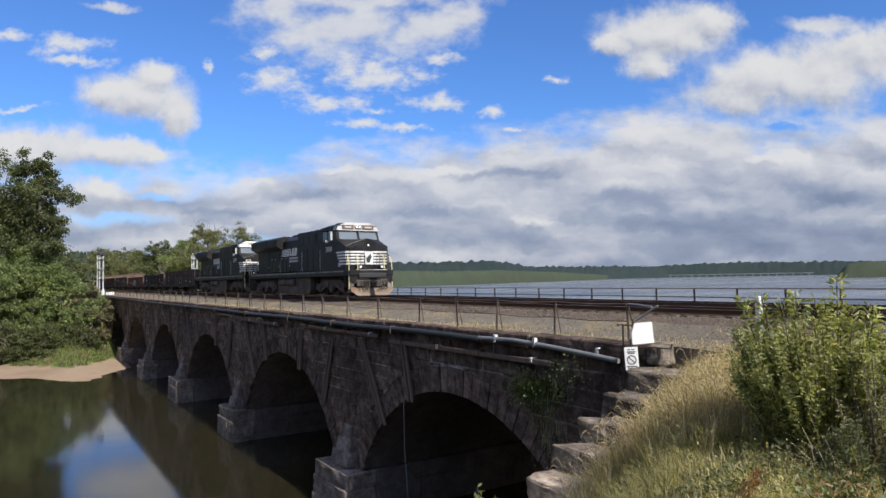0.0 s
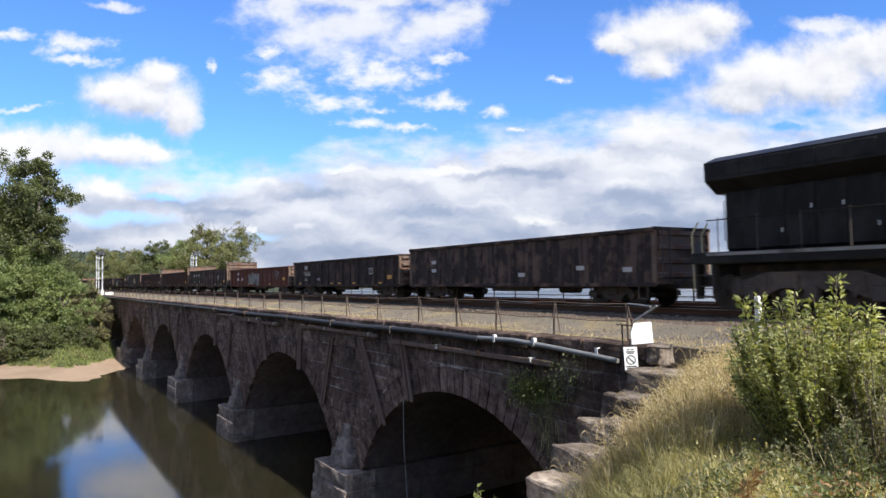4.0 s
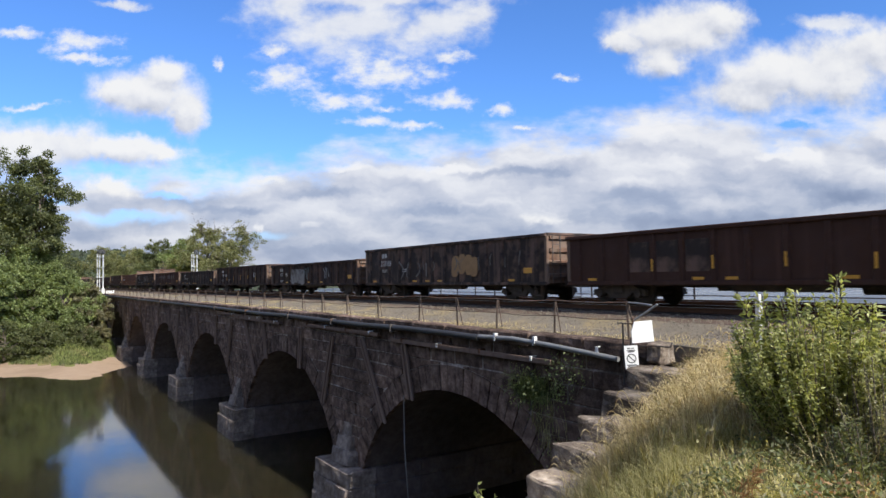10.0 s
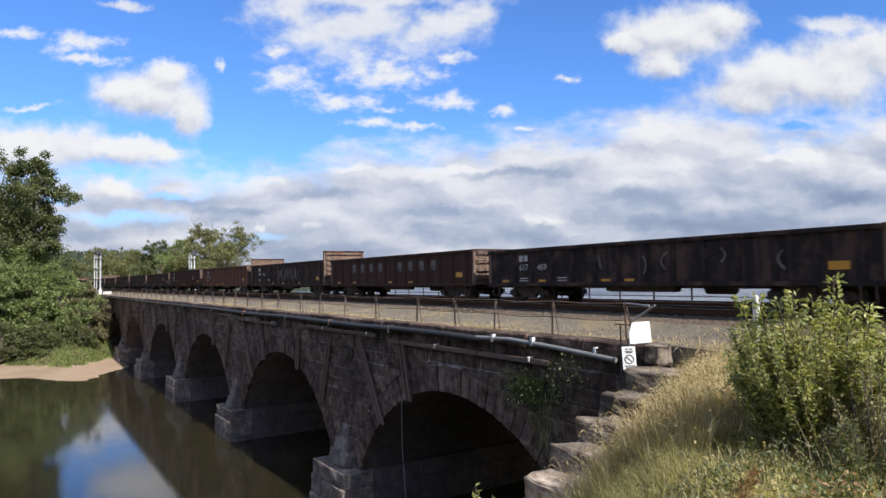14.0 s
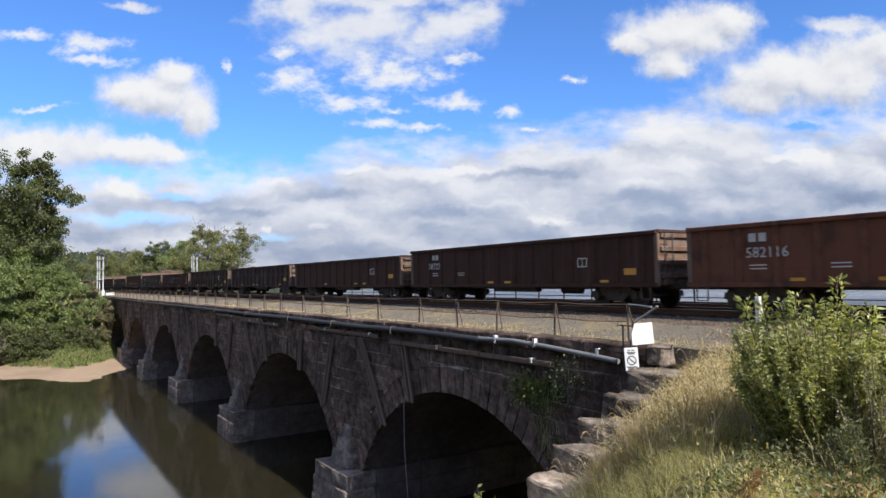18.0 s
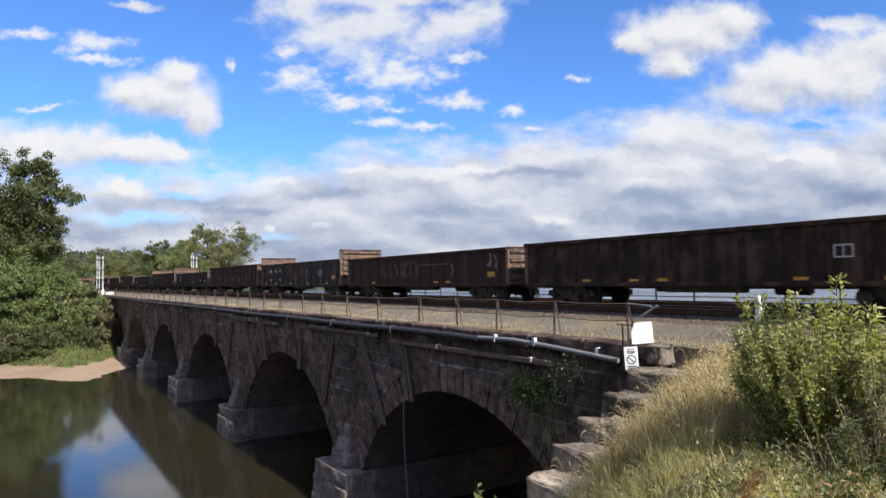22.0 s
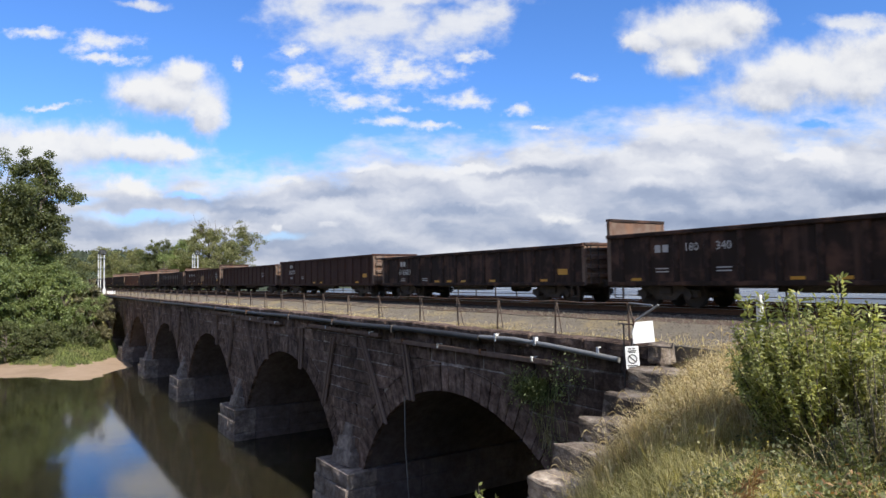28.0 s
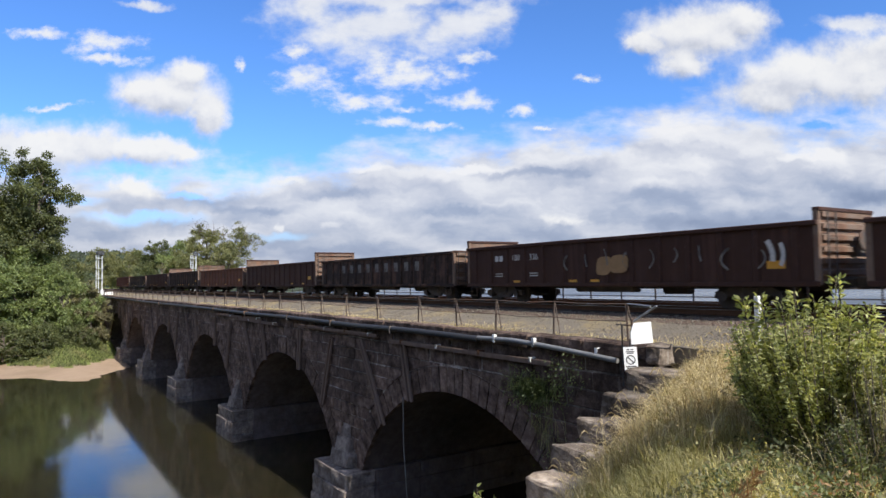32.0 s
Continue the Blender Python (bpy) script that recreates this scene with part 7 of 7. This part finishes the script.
# weeds in darker tree leaves, which carry the bush's shade as colour
w2 = bank_points(5000, rng, -4.2, -1.4, 4.2, 7.2, lambda x, y, r: x > -3.6 + 0.6 * noise.noise(Vector((x, y, 4))), 26)
w2[:, 2] += rng.uniform(0.02, 0.24, len(w2))
tagged(part("ground_weeds", leaf_mesh("ground_weeds", w2, 0.06, 0.022, M["leaf_tree"], rng, np.array([0, 0, 0.4])), None), "low broad-leaved weeds, bush shade in their dark green", "weeds", kind="stuff")
w3 = bank_points(5000, rng, -4.0, -1.4, 4.2, 6.8, lambda x, y, r: x > -3.5 + 0.6 * noise.noise(Vector((x, y, 6))), 16)
w3[:, 2] += rng.uniform(0.0, 0.2, len(w3))
tagged(part("withered_weeds", leaf_mesh("withered_weeds", w3, 0.07, 0.016, M["leaf_dull"], rng, np.array([0, 0, 0.4])), None), "withered brown weeds under the bush", "weeds", kind="stuff")
# tufts on the wall's edge and between the steps
tf = np.concatenate([np.array([-9.15, 12.2 - 0.8 * i, -1.75 - 0.478 * i]) + rng.normal(size=(90, 3)) * np.array([0.18, 0.22, 0.03]) for i in range(6)])
blades("wall_grass", tf, 0.2, 0.009, M["straw"], rng, "dry grass tufts between the step stones", 1.1)
# nodding seed heads
g = Geo()
heads = bank_points(620, rng, -7.2, -3.0, 6.0, 12.8, lambda x, y, r: y < 12.9)
for x, y, z in heads:
    a, h = rng.uniform(0, 6.28), rng.uniform(0.35, 0.85)
    arc = [(0, 0), (0.05, 0.45), (0.11, 0.80), (0.16, 0.95), (0.21, 1.0), (0.25, 0.97), (0.28, 0.90)]
    arc = [(x + q * math.cos(a), y + q * math.sin(a), z + h * k) for q, k in arc]
    for i, r in enumerate((0.0026, 0.0024, 0.0022, 0.004, 0.0052, 0.0038)):
        g.tube(arc[i], arc[i + 1], r, r, 4, i > 2)
tagged(part("seed_heads", g.mesh("seed_heads", M["straw"], tidy=False), None), "nodding foxtail seed heads", "grass", kind="stuff")
k = rng.uniform(0, 1, (170, 1))
frond = np.array([-2.72, 4.08, -0.50]) * (1 - k) + np.array([-2.57, 4.12, -0.225]) * k + rng.normal(size=(170, 3)) * 0.035 * (1.15 - k)
tagged(part("dead_frond", leaf_mesh("dead_frond", frond, 0.085, 0.009, M["dead_leaf"], rng, np.array([0.5, 0.1, 1.0])), None), "dry red-brown frond leaning in the grass", "dead leaves", kind="stuff")
dl = bank_points(110, rng, -2.55, -2.0, 4.3, 5.2, lambda x, y, r: True, 8)
dl[:, 2] += rng.uniform(0.1, 0.34, len(dl))
tagged(part("dead_leaves", leaf_mesh("dead_leaves", dl, 0.05, 0.018, M["dead_leaf"], rng), None), "dry red-brown dead leaves among the weeds", "dead leaves", kind="stuff")


def bush(x, y, z, stems, height, spread, material, seed, label, leaf=0.10, per=46, shoots=()):
    rng = np.random.default_rng(seed)
    b = thing("bush", pose(x, y, z), label, "bush")
    g = Geo()
    pts, ways = [], []
    for i in range(stems):
        a = rng.uniform(0, 6.283)
        r = spread * rng.uniform(0.1, 1.0) ** 0.6
        h = height * rng.uniform(0.55, 1.0) * (1 - 0.25 * (r / spread) ** 2) * (1.07 if i % 9 == 0 else 1.0)
        base = np.array([0.3 * r * math.cos(a), 0.3 * r * math.sin(a), -0.05])
        tip = np.array([r * math.cos(a), r * math.sin(a), h])
        mid_ = base * 0.45 + tip * 0.55 + np.array([0, 0, -0.08 * h])
        g.tube(base, mid_, 0.011, 0.008, 5, False)
        g.tube(mid_, tip, 0.008, 0.003, 5, False)
        for j in range(per):
            f = rng.uniform(0.12, 1.0) ** 0.75
            p = (base + (mid_ - base) * f / 0.55) if f < 0.55 else (mid_ + (tip - mid_) * (f - 0.55) / 0.45)
            out = rng.normal(size=3)
            out[2] = abs(out[2]) * 0.6 + 0.2
            pts.append(p + rng.normal(size=3) * 0.022)
            ways.append(out / np.linalg.norm(out))
    # tall leafy shoots over the rest: (x, y, top)
    tall, sides = [], []
    for sx, sy, top in shoots:
        foot, tip = np.array([sx * 0.6, sy * 0.6, 0.2]), np.array([sx, sy, top])
        g.tube(foot, tip, 0.010, 0.004, 5, False)
        for j in range(150):
            f = rng.uniform(0.45, 1.0)
            a = rng.uniform(0, 6.283)
            q = 0.055 * (1.15 - 0.6 * f)
            tall.append(foot + (tip - foot) * f + np.array([q * math.cos(a), q * math.sin(a), 0]))
            sides.append((math.cos(a), math.sin(a), 0.75))
    if tall:
        part("shoot_leaves", leaf_mesh("shoot_leaves", np.array(tall), leaf * 1.5, leaf * 0.5, material, rng, np.array(sides) * 1.3), None, b, "pointed leaves on tall shoots")
    tagged(part("stem_mass", g, M["bark"], b, "thin brown stems"), kind="stuff")
    part("foliage", leaf_mesh("foliage", np.array(pts), leaf, leaf * 0.34, material, rng, np.array(ways) * 1.2), None, b, "pointed green leaves")
    return b


bush(-3.3, 6.45, -0.72, 170, 1.58, 0.88, M["leaf_bush"], 51, "leafy green bush with upright shoots on the bank", 0.055, 230,
     ((-0.52, -0.45, 1.56), (-0.36, -0.42, 1.60), (-0.2, -0.35, 1.55), (-0.08, -0.33, 1.62), (0.04, -0.22, 1.56), (0.2, -0.13, 1.75), (0.3, -0.1, 1.5), (0.44, -0.05, 1.52)))
bush(-2.45, 6.75, -0.72, 110, 1.42, 0.85, M["leaf_bush"], 52, "lower leafy green bush beside the first", 0.052, 200)
bush(-3.95, 6.9, -0.75, 60, 1.2, 0.6, M["leaf_bush"], 53, "lower leafy green bush beside the first", 0.052, 150)
bush(-2.62, 6.0, -0.75, 30, 1.34, 0.40, M["pale_weed"], 54, "dull weedy bush with pale seeds", 0.028, 230)
# darker leaves than its neighbours, so the shaded foot is in the colour
bush(-2.6, 5.75, -0.75, 60, 0.66, 0.46, M["leaf_tree"], 57, "low bush in front of the others, shade in its dark green", 0.045, 110)
bush(-2.7, 5.6, -0.75, 26, 0.5, 0.6, M["leaf_autumn"], 55, "low dull weeds at the bush's foot", 0.06, 40)
bush(-5.4, 4.0, -1.9, 16, 0.9, 0.35, M["leaf_bush"], 56, "single green weed on the slope", 0.08, 30)


def creeper(x0, x1, z0, z1, n, seed, label):
    rng = np.random.default_rng(seed)
    c = thing("creeper", pose((x0 + x1) / 2, FACE_Y - 0.15, (z0 + z1) / 2), label, "creeper")
    hub = rng.uniform(-0.5, 0.5, (9, 3)) * np.array([x1 - x0, 0.25, z1 - z0])
    p = hub[rng.integers(0, 9, n)] + rng.normal(size=(n, 3)) * np.array([0.28, 0.16, 0.26])
    p[:, 1] = -np.abs(p[:, 1])
    part("foliage", leaf_mesh("foliage", p, 0.085, 0.045, M["ivy"], rng, np.array([0, -0.8, -0.1])), None, c)
    for h in hub:
        part("stem", Geo().tube((h[0] * 0.3, 0.1, (z0 - z1) / 2), tuple(h), 0.012, 0.006, 5, False), M["bark"], c)


creeper(-16.3, -15.0, -2.7, -2.1, 420, 61, "green creeper growing from the stone face")
creeper(-14.6, -13.2, -2.3, -1.4, 380, 62, "sparse green creeper on the abutment")
creeper(-15.3, -13.2, -4.4, -3.2, 140, 63, "sparse dark creeper low on the abutment")
wt = np.array([-15.6, FACE_Y - 0.12, -2.55]) + rng.normal(size=(700, 3)) * np.array([0.42, 0.05, 0.16])
blades("face_grass", wt, 0.7, 0.016, M["ivy"], rng, "long green grass rooted in the stone face", 1.2)
ds = np.array([-15.0, FACE_Y - 0.15, -3.6]) + rng.normal(size=(110, 3)) * np.array([0.4, 0.08, 0.4])
blades("dead_stems", ds, 0.8, 0.012, M["pale_weed"], rng, "pale dead stems on the stone face", 0.9)


def motions():
    times = [0, 1, 2, 3, 4, 5, 6, 7, 8, 9.5, 11, 12.75, 14.5, 16, 17.5, 19, 21, 23, 24.25, 25.5, 26.75, 28, 29.25, 30.5, 31.25, 32]
    for ob, a in movers:
        walk(ob, [(t, pose(headway(t) - a, TRACK_Y, 0)) for t in times])
    drift = turn.col[0] * 205.0 + turn.col[1] * 8.0
    walk(clouds, [(t, Matrix.Translation(EYE + drift * (t / 32 - 0.5))) for t in (0, 8, 16, 24, 32)])


motions()
